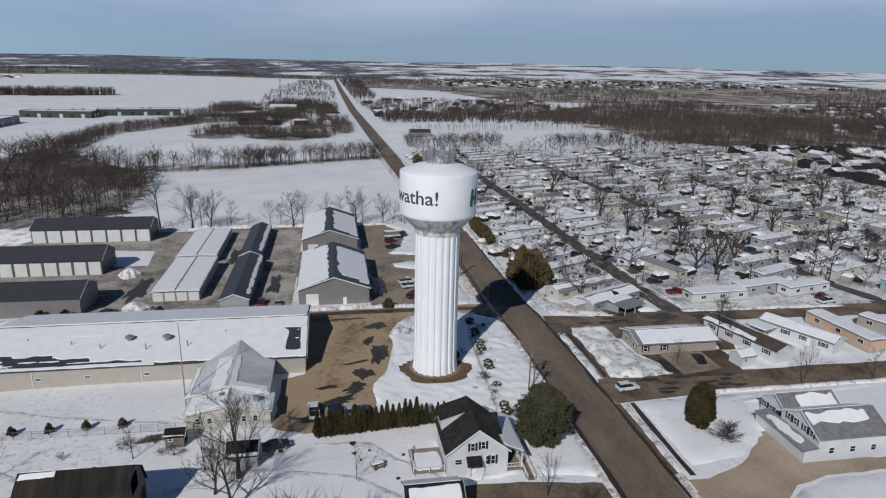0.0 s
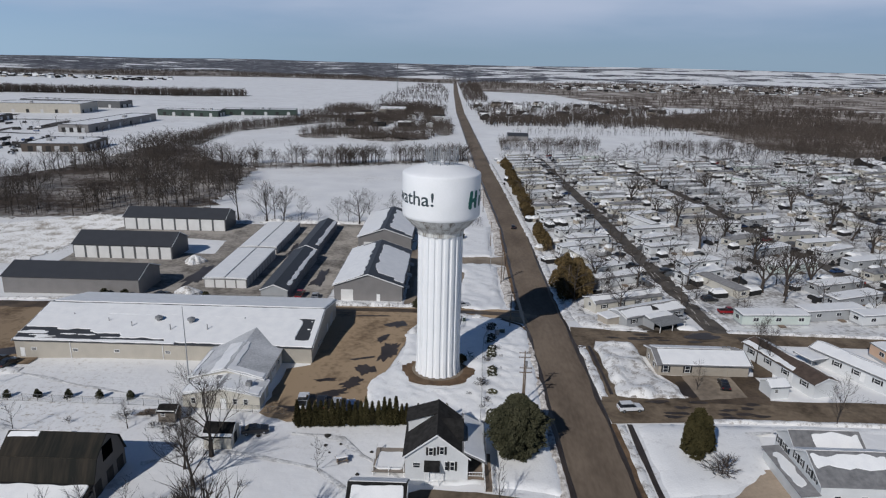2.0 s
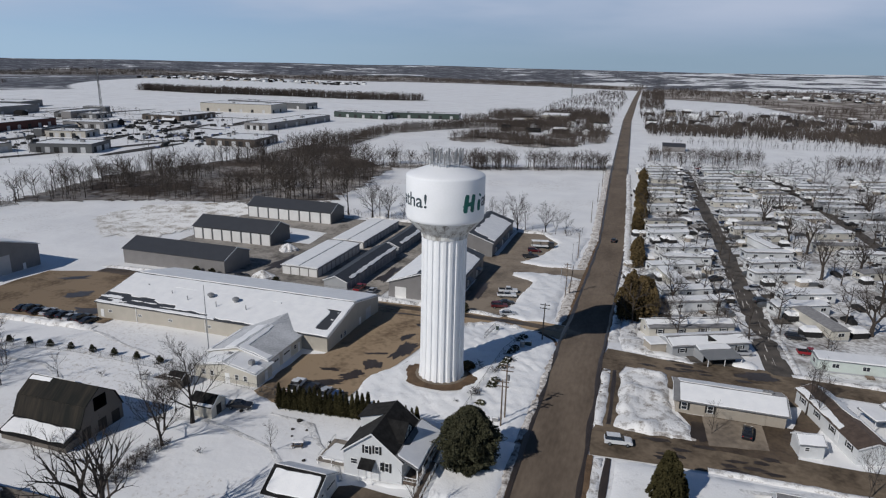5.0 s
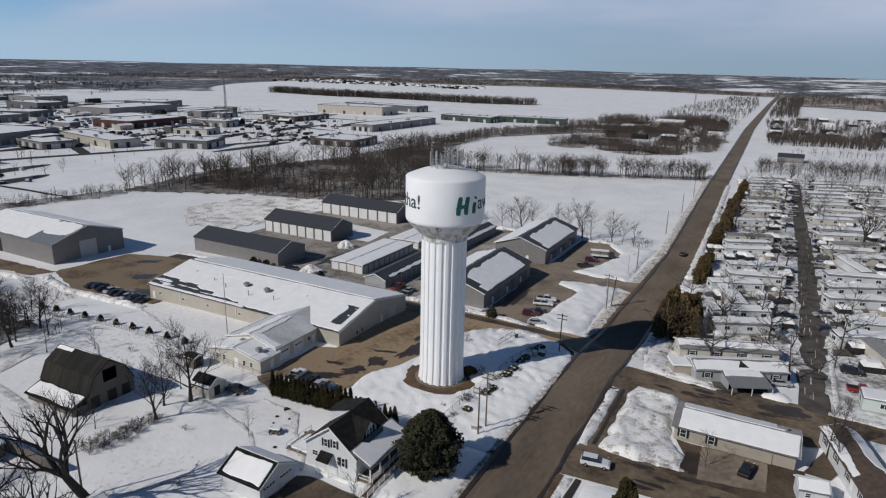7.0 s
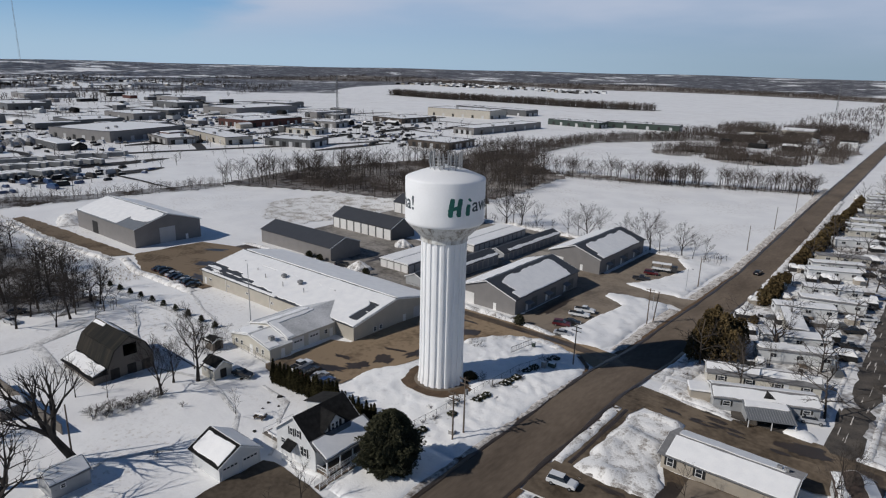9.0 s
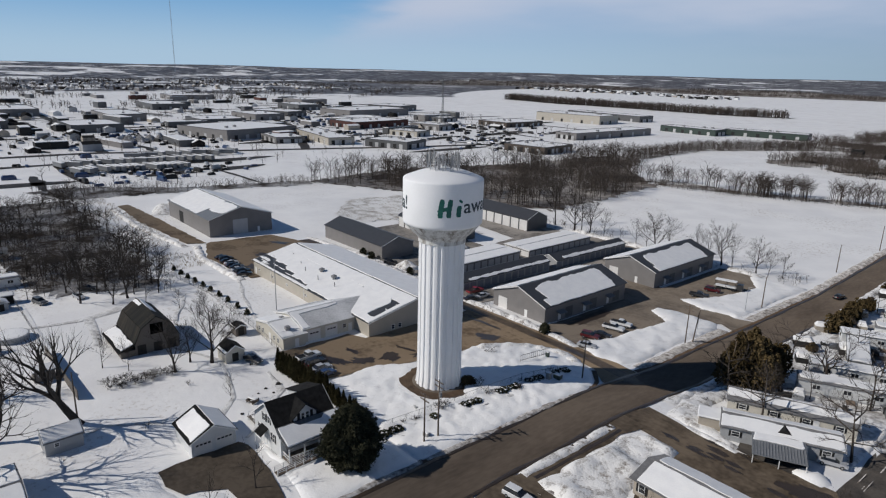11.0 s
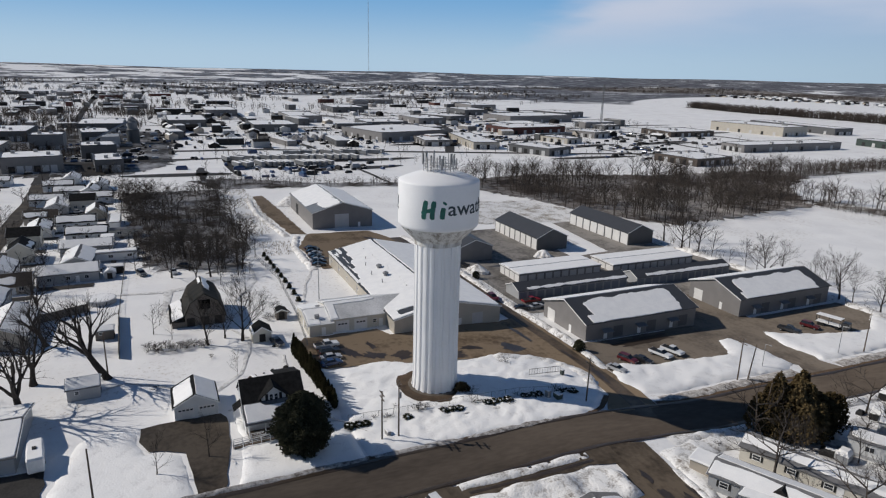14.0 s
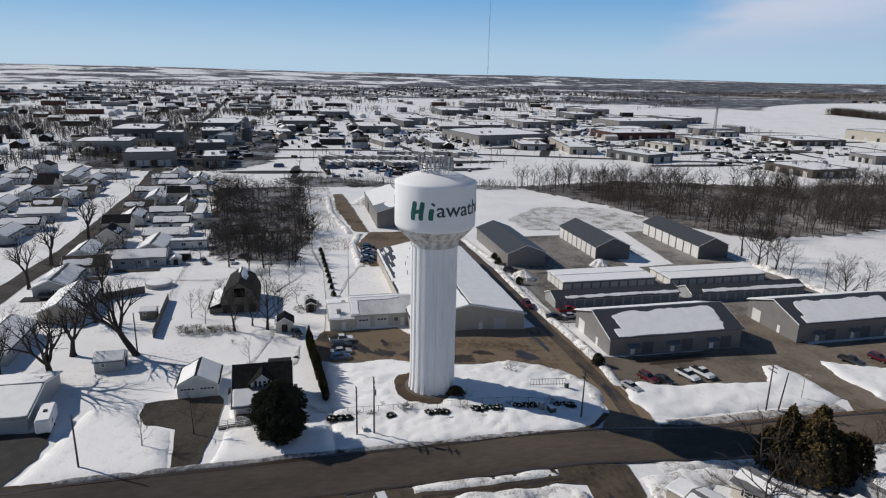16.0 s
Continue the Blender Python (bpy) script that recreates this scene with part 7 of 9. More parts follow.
# gambrel barn with a lean-to
def gambrel():
    ob = thing("barn", -35.5, 83.5, land(-35.5, 83.5) - 0.3, 0, "weathered dark gambrel barn with a darkened loft opening", "barn")
    prof = [(-4.7, -0.6), (4.7, -0.6), (4.7, 3.0), (3.2, 6.2), (0, 8.4), (-3.2, 6.2), (-4.7, 3.0)]
    bm = bmesh.new()
    ends = [[bm.verts.new((x, y, z)) for y, z in prof] for x in (-7.1, 7.1)]
    bm.faces.new(ends[0]); bm.faces.new(ends[1][::-1])
    for i in range(7):
        bm.faces.new((ends[0][i], ends[0][(i + 1) % 7], ends[1][(i + 1) % 7], ends[1][i]))
    part("wall", bm, M["barn_wood"], ob)
    for a, c in ((2, 3), (3, 4), (4, 5), (5, 6)):
        (ya, za), (yb, zb) = prof[a], prof[c]
        n = Vector((0, zb - za, ya - yb)).normalized() * 0.16
        if n.z < 0:
            n = -n
        ext = 0.5 if a in (2,) else 0
        b = bmesh.new()
        q = [(-7.4, ya, za), (7.4, ya, za), (7.4, yb, zb), (-7.4, yb, zb)]
        lo = [b.verts.new((p[0], p[1] + n.y * 0.1, p[2] + n.z * 0.1)) for p in q]
        hi = [b.verts.new((p[0], p[1] + n.y, p[2] + n.z)) for p in q]
        b.faces.new(lo); b.faces.new(hi[::-1])
        for i in range(4):
            b.faces.new((lo[i], lo[(i + 1) % 4], hi[(i + 1) % 4], hi[i]))
        part("roof", b, M["barn_roof"], ob)
    part("roof_snow", slab(ragged(-7.2, -2.5, -0.9, -0.05, 0.9, 0.3, 64), lambda x, y: 8.58 - 0.68 * abs(y), 0.1, 0.1), M["roof_snow"], ob, "last snow along the ridge")
    part("roof_snow", slab(ragged(-7.2, 2.2, 0.05, 1.9, 0.9, 0.5, 61), lambda x, y: 8.58 - 0.68 * abs(y), 0.16, 0.1), M["roof_snow"], ob, "last snow along the ridge")
    # closed panel on the gable: its black stands for the shade inside the loft
    part("loft_door", box(7.1, 7.18, -1.35, 1.35, 4.5, 6.9), M["loft_shade"], ob, "black panel painted as the shade in the loft opening")
    for y in (-3.4, 0, 3):
        part("stall_door", box(7.1, 7.16, y - 0.9, y + 0.9, -0.1, 2.5), M["door_black"], ob)
    zl = lambda x, y: 2.9 + 0.4 * (y + 4.7)
    part("lean_to", box(-6.9, 7.0, -7.7, -4.7, -0.6, 1.65), M["barn_wood"], ob, "low lean-to of grey boards")
    part("lean_to_roof", slab([(-7.2, -8.2), (7.3, -8.2), (7.3, -4.65), (-7.2, -4.65)], zl, 0.12, 0.02), M["shingle"], ob)
    part("lean_to_snow", slab(ragged(-6.8, 6.8, -7.8, -5.0, 0.9, 0.3, 63), lambda x, y: zl(x, y) + 0.125, 0.2, 0.12), M["roof_snow"], ob, "snow on the lean-to roof")
    return ob


M["barn_roof"] = material("dark_green_grey_barn_roof", (0.020, 0.021, 0.018), (0.085, 0.066, 0.048), 0.85, 0.55, 3.0, 0.3, ramp=(0.40, 0.78), stretch=(1, 0.12, 0.12), spec=0.2)
# near-black colour that paints the loft's inner shade
M["loft_shade"] = material("loft_shade_black", (0.002, 0.002, 0.002), (0.004, 0.004, 0.004), 1.0, 1, 5, 0, spec=0.0)
M["door_black"] = material("dark_board_door", (0.02, 0.018, 0.016), (0.045, 0.04, 0.035), 0.9, 1, 8, 0.3)
gambrel()


def small_shed(x, y, rz, L, W, eave, ridge, wall, roof, label, snow=True, seed=0, door=True):
    ob = gable("garden_shed", -L / 2, L / 2, -W / 2, W / 2, eave, ridge, "x", wall, roof, label, "shed", 0.0, 0.25, FULL if snow else [(-1, 0, 1, 0.0, 0.2, 0.2)], seed=seed, sink=0.6)
    if door:
        door_on(ob, L / 2, 0, 0, 1.4, 1.9, "e", M["door_black"])
        window_on(ob, -L * 0.2, -W / 2, 1.5, 0.8, 0.8, "s")
    ob.matrix_basis = pose(x, y, land(x, y) + 0.05, 0, 0, rz)
    return ob


small_shed(-15.2, 94.8, 0, 4.6, 4.2, 2.2, 3.6, M["lap_cream"], M["shingle"], "small cream shed with a bare dark roof", False, 71)
small_shed(0.2, 59.2, 92, 5.6, 4.8, 2.3, 3.5, M["lap_grey"], M["shingle_grey"], "grey garden shed with a snowy roof", True, 72)
small_shed(88.6, 117.4, 10, 4.0, 3.6, 2.3, 3.2, M["lap_white"], M["roof_grey"], "small white shed under snow", True, 73)
small_shed(-27, 101.5, 0, 3.0, 2.6, 2.0, 2.6, M["barn_wood"], M["shingle"], "small weathered shed in the brush", False, 74)
small_shed(-28.6, 61.3, 90, 3.8, 3.4, 2.1, 2.7, M["barn_wood"], M["roof_grey"], "flat dark wooden shed beside a long wall", True, 75)
solid("board_fence", box(-13.4, 13.4, -0.08, 0.08, -0.3, 1.9, 0.02), M["barn_wood"], pose(-28.1, 64.2, 0, 0, 0, 2), "long dark board fence", "fence")
solid("board_fence", box(-8.4, 8.4, -0.09, 0.09, -0.4, 2.0, 0.02), M["barn_wood"], pose(-45.0, 48.9, land(-45, 48.9), 0, 0, 116), "dark board fence between two yards", "fence")
small_shed(-80.5, 59.8, 4, 3.0, 3.4, 2.1, 2.9, M["lap_grey"], M["shingle_grey"], "small grey yard shed under snow", True, 76)
small_shed(-86.5, 60.6, 90, 5.6, 3.4, 2.3, 2.8, M["door_black"], M["roof_grey"], "dark open-fronted yard shed under snow", True, 77)

# office by the cross street
office = gable("office", 67.4, 86.4, 124.2, 133.0, 2.7, 4.0, "x", M["lap_tan"], M["shingle_grey"], "low tan office under a broad snowy roof", "office", 0.0, 0.6, [(-1, 0.05, 1, 0.0, 0.985, 0.15), (1, 0.03, 0.9, 0.0, 0.88, 0.5)], seed=36)
for x in (-8.0, -3.4):
    window_on(office, x, -4.5, 1.5, 1.1, 1.5, "s", shutters=True)
door_on(office, 5.6, -4.5, 0, 1.0, 2.1, "s", M["lap_tan"])
window_on(office, -9.8, -2.2, 1.5, 1.2, 1.2, "w"); window_on(office, -9.8, 1.6, 1.5, 1.2, 1.2, "w")
part("ridge_vent", box(-9.6, 9.4, -0.12, 0.12, 4.13, 4.24, 0.03), M["shingle_grey"], office)
for x in (6.6, 7.6):
    part("roof_unit", box(x - 0.4, x + 0.4, 1.6, 2.3, 3.5, 4.1, 0.04), M["unit"], office)


# two homes at the park entrance
def long_home(x, y, rz, L, W, wall, label, seed, snow, roof=None):
    ob = gable("mobile_home", -L / 2, L / 2, -W / 2, W / 2, 3.0, 4.0, "x", wall, roof or M["shingle_grey"], label, "mobile home", 0.0, 0.35, snow, seed=seed, sink=1.0)
    for i in range(4):
        window_on(ob, -L / 2 + L * (i + 0.5) / 4, -W / 2, 1.9, 1.4, 1.1, "s", shutters=True)
    window_on(ob, -L / 2, 0, 1.9, 1.2, 1.1, "w")
    door_on(ob, L * 0.2, -W / 2, 0.5, 1.0, 2.05, "s", M["trim"])
    ob.matrix_basis = pose(x, y, land(x, y), 0, 0, rz)
    return ob


h1 = long_home(74.6, 158.2, 26, 19, 6.8, M["lap_grey"], "grey home with a snowy roof and open carport", 81, [(-1, 0, 1, 0.02, 0.9, 0.4), (1, 0, 1, 0.1, 0.95, 0.3)])
zc = lambda x, y: 3.05 + 0.10 * (y + 4)
part("carport_roof", slab([(-4.6, -10.0), (3.8, -10.0), (3.8, -3.3), (-4.6, -3.3)], zc, 0.1, 0.02), M["roof_grey"], h1, "ribbed grey carport roof")
for i in range(18):
    rb = box(-0.06, 0.06, -2.0, 2.0, 0.0, 0.09)
    part("roof_rib", rb, M["unit"], h1).matrix_basis = pose(-4.4 + i * 0.47, -7.9, zc(0, -7.9) + 0.1, 5.71, 0, 0)
part("carport_snow", slab(ragged(-4.5, 3.7, -5.8, -3.35, 0.7, 0.4, 87), lambda x, y: zc(x, y) + 0.1, 0.2, 0.14), M["roof_snow"], h1, "snow on half of the carport roof")
part("carport_wall", box(-4.25, -4.15, -7.4, -3.42, -0.3, 2.6), M["lap_grey"], h1)
for x in (-4.4, -0.4, 3.6):
    part("carport_post", box(x - 0.07, x + 0.07, -9.85, -9.7, -0.4, 2.44), M["trim"], h1)
part("porch_box", box(-13.4, -9.55, -0.6, 3.2, -0.5, 2.5, 0.03), M["lap_tan"], h1, "small tan entry room")
part("porch_box_roof", slab(ragged(-13.7, -9.5, -0.9, 3.5, 1, 0.1, 83), lambda x, y: 2.5, 0.3, 0.2), M["roof_snow"], h1, "snow-covered flat roof")
vent = bmesh.new()
a = [vent.verts.new(p) for p in ((-0.6, -2.6, 3.45), (1.8, -2.6, 3.45), (0.6, -2.6, 4.3), (0.6, 0.2, 4.12))]
for f in ((0, 1, 2), (0, 2, 3), (1, 3, 2), (0, 3, 1)):
    vent.faces.new([a[i] for i in f])
part("roof_gablet", vent, M["shingle"], h1, "small dark roof gablet")
long_home(71.6, 170.4, 22, 22, 5.8, M["lap_cream"], "long cream mobile home with half-cleared roof", 82, [(-1, 0, 1, 0.3, 0.95, 0.4), (1, 0.1, 0.9, 0.1, 0.8, 0.4)])

long_home(95.6, 126.6, 286, 20.5, 5.6, M["lap_white"], "long white mobile home with a part-bare brown roof", 84, [(-1, 0.0, 0.72, 0.0, 0.55, 0.5), (1, 0.0, 0.6, 0.0, 0.8, 0.6), (1, 0.6, 0.9, 0.0, 0.3, 0.4)], M["shingle_brown"])
long_home(110.4, 127.2, 296, 17.5, 5.6, M["lap_white"], "white mobile home under even snow", 85, FULL)
canopy = thing("car_canopy", 103.6, 131.4, None, 20, "flat snow-covered car canopy on thin posts", "carport")
part("canopy_roof", box(-3.2, 3.2, -2.6, 2.6, 2.3, 2.42), M["roof_grey"], canopy)
part("canopy_snow", slab(ragged(-3.1, 3.1, -2.5, 2.5, 0.8, 0.2, 88), lambda x, y: 2.425, 0.2, 0.14), M["roof_snow"], canopy, "snow lying on the canopy")
for x in (-3.0, 3.0):
    for y in (-2.4, 2.4):
        part("canopy_post", box(x - 0.05, x + 0.05, y - 0.05, y + 0.05, -0.3, 2.3), M["trim"], canopy)

# house with a garage at the south-east corner
se = gable("grey_roofed_house", 78.3, 91.5, 81.6, 91.0, 4.4, 6.9, "x", M["lap_white"], M["shingle_grey"], "white two-storey house with shutters and grey roof", "house", 0.0, 0.4, [(-1, 0, 0.85, 0.45, 0.95, 0.8), (1, 0, 1, 0.05, 0.95, 0.3)], seed=37)
for y in (-2.8, -1.2, 1.2, 2.8):
    window_on(se, -6.6, y, 4.2, 0.9, 1.3, "w", shutters=True)
for x in (-4, 0, 4):
    window_on(se, x, -4.75, 2, 1.1, 1.2, "s")
se2 = gable("house_wing", 80.0, 91, 91.4, 98.6, 3.0, 5.2, "x", M["lap_white"], M["shingle_grey"], "white house wing with a hipped grey roof", "house wing", 0.0, 0.4, [(-1, 0.3, 1, 0.2, 0.95, 0.7), (1, 0, 1, 0.05, 0.95, 0.4)], seed=38)
for y in (-2.5, -0.9, 0.9, 2.5):
    window_on(se2, -5.5, y, 1.8, 0.9, 1.3, "w", shutters=True)
zp = lambda x, y: 2.6 + 0.12 * (x + 7)
part("garage_block", box(-9.0, -6.62, -4.7, 8.0, -0.4, 2.5), M["lap_white"], se, "single-storey white front")
part("garage_block_roof", slab([(-9.4, -5.0), (-6.55, -5.0), (-6.55, 8.2), (-9.4, 8.2)], zp, 0.14, 0.02), M["shingle_grey"], se)
part("garage_block_snow", slab(ragged(-9.1, -6.9, -3.2, 6.5, 0.8, 0.6, 39, 0.6), lambda x, y: zp(x, y) + 0.145, 0.14, 0.1), M["roof_snow"], se, "snow on the low roof")
pool = thing("garden_pool", -54.7, 59.0, None, 0, "round above-ground garden pool under snow", "pool")
part("pool_wall", lathe([(3.7, -0.3), (3.7, 1.15), (3.8, 1.2), (3.8, 1.28), (3.5, 1.28)], 32), M["lap_grey"], pool)
part("pool_snow", lathe([(3.5, 1.1), (3.45, 1.36), (2.6, 1.45), (0.4, 1.48)], 32), M["roof_snow"], pool, "snow lying on the pool cover")
# homes at the south-west edge, close to the camera's side
sw1 = gable("ranch_house", 7, 24.5, 40, 51.5, 2.8, 4.8, "y", M["lap_grey"], M["shingle_grey"], "low grey ranch house under snow", "house", 0.0, 0.5, FULL, seed=42)
sw2 = gable("ranch_house", -46, -28, 36, 46, 3.0, 5.2, "x", M["lap_tan"], M["shingle_brown"], "low tan house with snow on its roof", "house", None, 0.5, FULL, seed=43)
sw3 = gable("ranch_house", -22, -4, 28, 38, 3.0, 5.0, "x", M["lap_grey"], M["shingle_grey"], "low grey house with a snowy roof", "house", None, 0.5, FULL, seed=44)
for s_ in (sw2, sw3):
    for x in (-5, 0, 5):
        window_on(s_, x, -5.0 if s_ is not sw1 else -8, 1.6, 1.2, 1.1, "s"); window_on(s_, x, 5.0, 1.6, 1.2, 1.1, "n")
    window_on(s_, 9.0, 1, 1.6, 1.2, 1.1, "e")
rv = thing("travel_trailer", 23.5, 54.2, 0.05, 8, "white travel trailer with snow on top", "camper")
part("shell", box(-3.4, 3.4, -1.2, 1.2, 0.5, 2.9, 0.2), M["trim"], rv)
part("roof_snow", slab(ragged(-3.2, 3.2, -1.1, 1.1, 0.8, 0.1, 91), lambda x, y: 2.905, 0.12, 0.1), M["roof_snow"], rv)
part("roof_vent", box(-0.4, 0.4, -0.3, 0.3, 2.95, 3.2, 0.03), M["black"], rv)
for s in (-1, 1):
    part("wheel", tube((0, s * 0.9, 0.33), (0, s * 1.2, 0.33), 0.34, None, 12), M["black"], rv)
    window_on(rv, 1.4, s * 1.2, 1.9, 1.2, 0.6, "s" if s < 0 else "n")


# ---- poles, fences, yard things ----
def utility_pole(x, y, h, rz=0, arm=True, lean=0, label="weathered wooden utility pole with a crossarm"):
    ob = thing("utility_pole", x, y, None, rz, label, "utility pole", "roadside poles")
    if lean:
        ob.matrix_basis = pose(x, y, land(x, y), 0, lean, rz)
    part("pole", tube((0, 0, -0.5), (0, 0, h), 0.17, 0.11, 8), M["pole_wood"], ob)
    if arm:
        for k, z in enumerate((h - 0.5, h - 1.4)[: 1 + (h > 9.5)]):
            a = part("crossarm", box(-1.15, 1.15, -0.07, 0.07, z, z + 0.13), M["pole_wood"], ob)
            for xx in (-1.05, -0.4, 0.4, 1.05):
                part("insulator", tube((xx, 0, z + 0.13), (xx, 0, z + 0.32), 0.05, 0.03, 6), M["unit"], a)
        if h > 10.5:
            part("transformer", tube((0.32, 0.1, h - 3.2), (0.32, 0.1, h - 2.2), 0.27, None, 10), M["unit"], ob)
    return ob


for x, y, h, arm, lean in ((37.2, 107.2, 9.6, True, 0), (37.3, 110.2, 11.2, True, 0), (38.0, 149.2, 9.6, True, 1), (38.6, 189.6, 10.2, True, 0), (39.4, 191.8, 9.0, False, 5), (37.6, 234, 9.5, False, 0), (37.1, 292.5, 10, False, 0), (36.2, 339.8, 10, False, 0), (35, 388, 10, False, 0), (38.1, 63.2, 9.5, False, 0),
                          (-6.4, 62.9, 9.5, False, 0), (56.5, 176, 10.5, False, 3), (33, 440, 10, False, 0)):
    utility_pole(x, y, h, 0 if arm else 15, arm, lean, "weathered wooden utility pole with a crossarm" if arm else "plain weathered wooden pole")
for x, y, h in ((35.8, 200.5, 6), (36.4, 226, 7.5)):
    ob = thing("street_lamp", x, y, None, 0, "grey metal street lamp by the parking apron", "street lamp")
    part("post", tube((0, 0, -0.3), (0, 0, h), 0.09, 0.06, 8), M["galv"], ob)
    part("lamp_arm", tube((0, 0, h), (1.2, 0, h + 0.25), 0.04, 0.03, 6), M["galv"], ob)
    part("lamp_head", box(1.0, 1.7, -0.14, 0.14, h + 0.16, h + 0.3, 0.03), M["unit"], ob)


def chain_fence(line, label, h=1.5, gap=3.0):
    ob = thing("chain_link_fence", line[0][0], line[0][1], 0.0, 0, label, "fence")
    x0, y0 = line[0]
    for (ax, ay), (bx, by) in zip(line, line[1:]):
        n = max(1, round(math.hypot(bx - ax, by - ay) / gap))
        for i in range(n + 1):
            x, y = ax + (bx - ax) * i / n, ay + (by - ay) * i / n
            part("post", tube((x - x0, y - y0, land(x, y) - 0.2), (x - x0, y - y0, land(x, y) + h), 0.045, None, 5), M["fence_steel"], ob)
        for z in (0.1, h - 0.05):
            part("rail", tube((ax - x0, ay - y0, land(ax, ay) + z), (bx - x0, by - y0, land(bx, by) + z), 0.03, None, 5), M["fence_steel"], ob)
        w = bmesh.new()
        L = math.hypot(bx - ax, by - ay)
        k = int(L / 0.45)
        for i in range(k):
            for s in (1, -1):
                f0, f1 = i / k, (i + 2.2) / k
                if f1 > 1:
                    continue
                za, zb = (0.12, h - 0.08) if s > 0 else (h - 0.08, 0.12)
                px, py = ax + (bx - ax) * f0, ay + (by - ay) * f0
                qx, qy = ax + (bx - ax) * f1, ay + (by - ay) * f1
                add_tube(w, (px - x0, py - y0, land(px, py) + za), (qx - x0, qy - y0, land(qx, qy) + zb), 0.007, 0.007, 3, False)
        part("mesh", w, M["fence_steel"], ob, "woven steel wire")
    return ob


chain_fence([(-41.5, 63.7), (-72, 63.6), (-102, 63.4)], "thin wire fence along a snowy yard", 1.2, 3.5)
chain_fence([(29, 103.5), (29.6, 112), (30.2, 126), (31, 138), (33, 147)], "grey chain-link fence round the tower lot")
chain_fence([(-7, 104), (-28, 105.6), (-60, 106.5), (-90, 104)], "grey chain-link fence at the hall's lawn")
chain_fence([(-64, 166), (-30, 166.5), (-9, 167.5)], "grey chain-link fence beside the storage yard", 1.7)
gate = thing("steel_gate_panel", 25.6, 147.5, 0.2, 82, "dark steel barrier panel standing in snow", "gate panel")
for z in (0.3, 1.5):
    part("rail", tube((-3.6, 0, z), (3.6, 0, z), 0.05, None, 6), M["black"], gate)
for i in range(13):
    part("bar", tube((-3.6 + i * 0.6, 0, 0.0), (-3.6 + i * 0.6, 0, 1.5), 0.03, None, 5), M["black"], gate)


# low dark junipers half under snow, along the tower lot
def snowy_shrub(x, y, r, seed):
    ob = thing("juniper_shrub", x, y, land(x, y) + 0.15, seed * 41 % 360, "low dark juniper half buried in snow", "shrub", "junipers along the fence")
    prof = lambda h: r * (1 - h ** 2) ** 0.6 + 0.05
    part("crown", sprays("crown", seed, 260, M["needle"], prof, r * 0.75, 0.28), None, ob)
    for k in range(3):
        a = seed + k * 2.2
        cx, cy = r * 0.45 * math.cos(a), r * 0.45 * math.sin(a)
        pts = [(cx + r * 0.33 * math.cos(t * 0.785) * (1 + 0.2 * math.sin(seed + t)), cy + r * 0.33 * math.sin(t * 0.785)) for t in range(8)]
        part("snow_cap", slab(pts, lambda u, v: r * 0.62, 0.14, 0.12), M["roof_snow"], ob, "snow lying on the shrub")
    return ob


k = 0
for x, y, n in ((30.9, 105.5, 3), (31.8, 114.8, 1), (32.1, 123.5, 3), (32.4, 133, 4), (32.8, 140.5, 3), (33.3, 148.4, 3)):
    for i in range(n):
        k += 1
        snowy_shrub(x + 0.12 * i, y + (i - n / 2) * 1.5, 0.85 + 0.1 * (i % 2), 700 + k)
for x, y, s in ((29.9, 117.1, 2.2), (31.8, 128.6, 1.8), (32, 137, 1.6), (30.5, 111, 1.5)):
    bare_tree(x, y, s, SHRUB, "low leafless shrub in the snow", group="shrubs", name="shrub")
evergreen("yew_shrub", 25.3, 128.0, 1.5, 1.5, "dome", M["cedar"], "dark rounded shrub at the tower's foot", 95, 1500, 0.2, "shrub")
evergreen("yew_shrub", 14.2, 164.4, 2.6, 1.3, "dome", M["needle"], "dark rounded shrub before a grey shop", 96, 700, 0.3, "shrub")
for x, y in ((-74, 167.5), (-68, 167), (-45, 166.5)):
    evergreen("yew_shrub", x, y, 2.2, 1.1, "dome", M["needle"], "dark rounded shrub beside the storage building", int(97 - x), 500, 0.3, "shrub")
# row of young spruces along the hall lawn's fence
for i in range(10):
    x = -37.4 - i * 5.9
    evergreen("young_spruce", x, 108.2 - 0.12 * i, 1.5, 0.75, "cone", M["needle"], "small dark young spruce in the snow", 110 + i, 220, 0.25, "tree", "young spruces along the fence")
for x, y, w, d, h, lab, mt in ((35.5, 144.2, 1.6, 1.2, 1.1, "dark green utility box in the snow", "green_paint"), (34.4, 142.6, 1.0, 0.9, 1.5, "grey utility cabinet in the snow", "unit"), (35.9, 108.7, 1.2, 0.7, 0.8, "dark metal utility box by the poles", "unit"), (26.6, 151.2, 0.7, 0.7, 1.4, "green bin beside the gate panel", "green_paint")):
    ob = thing("utility_box", x, y, land(x, y) + 0.15, 8, lab, "utility box")
    part("cabinet", box(-w / 2, w / 2, -d / 2, d / 2, -0.3, h, 0.05), M[mt], ob)
    part("lid", box(-w / 2 - 0.04, w / 2 + 0.04, -d / 2 - 0.04, d / 2 + 0.04, h, h + 0.08, 0.02), M[mt], ob)
    part("snow_cap", slab(ragged(-w / 2, w / 2, -d / 2, d / 2, 0.5, 0.05, 5), lambda u, v: h + 0.08, 0.12, 0.1), M["roof_snow"], ob)
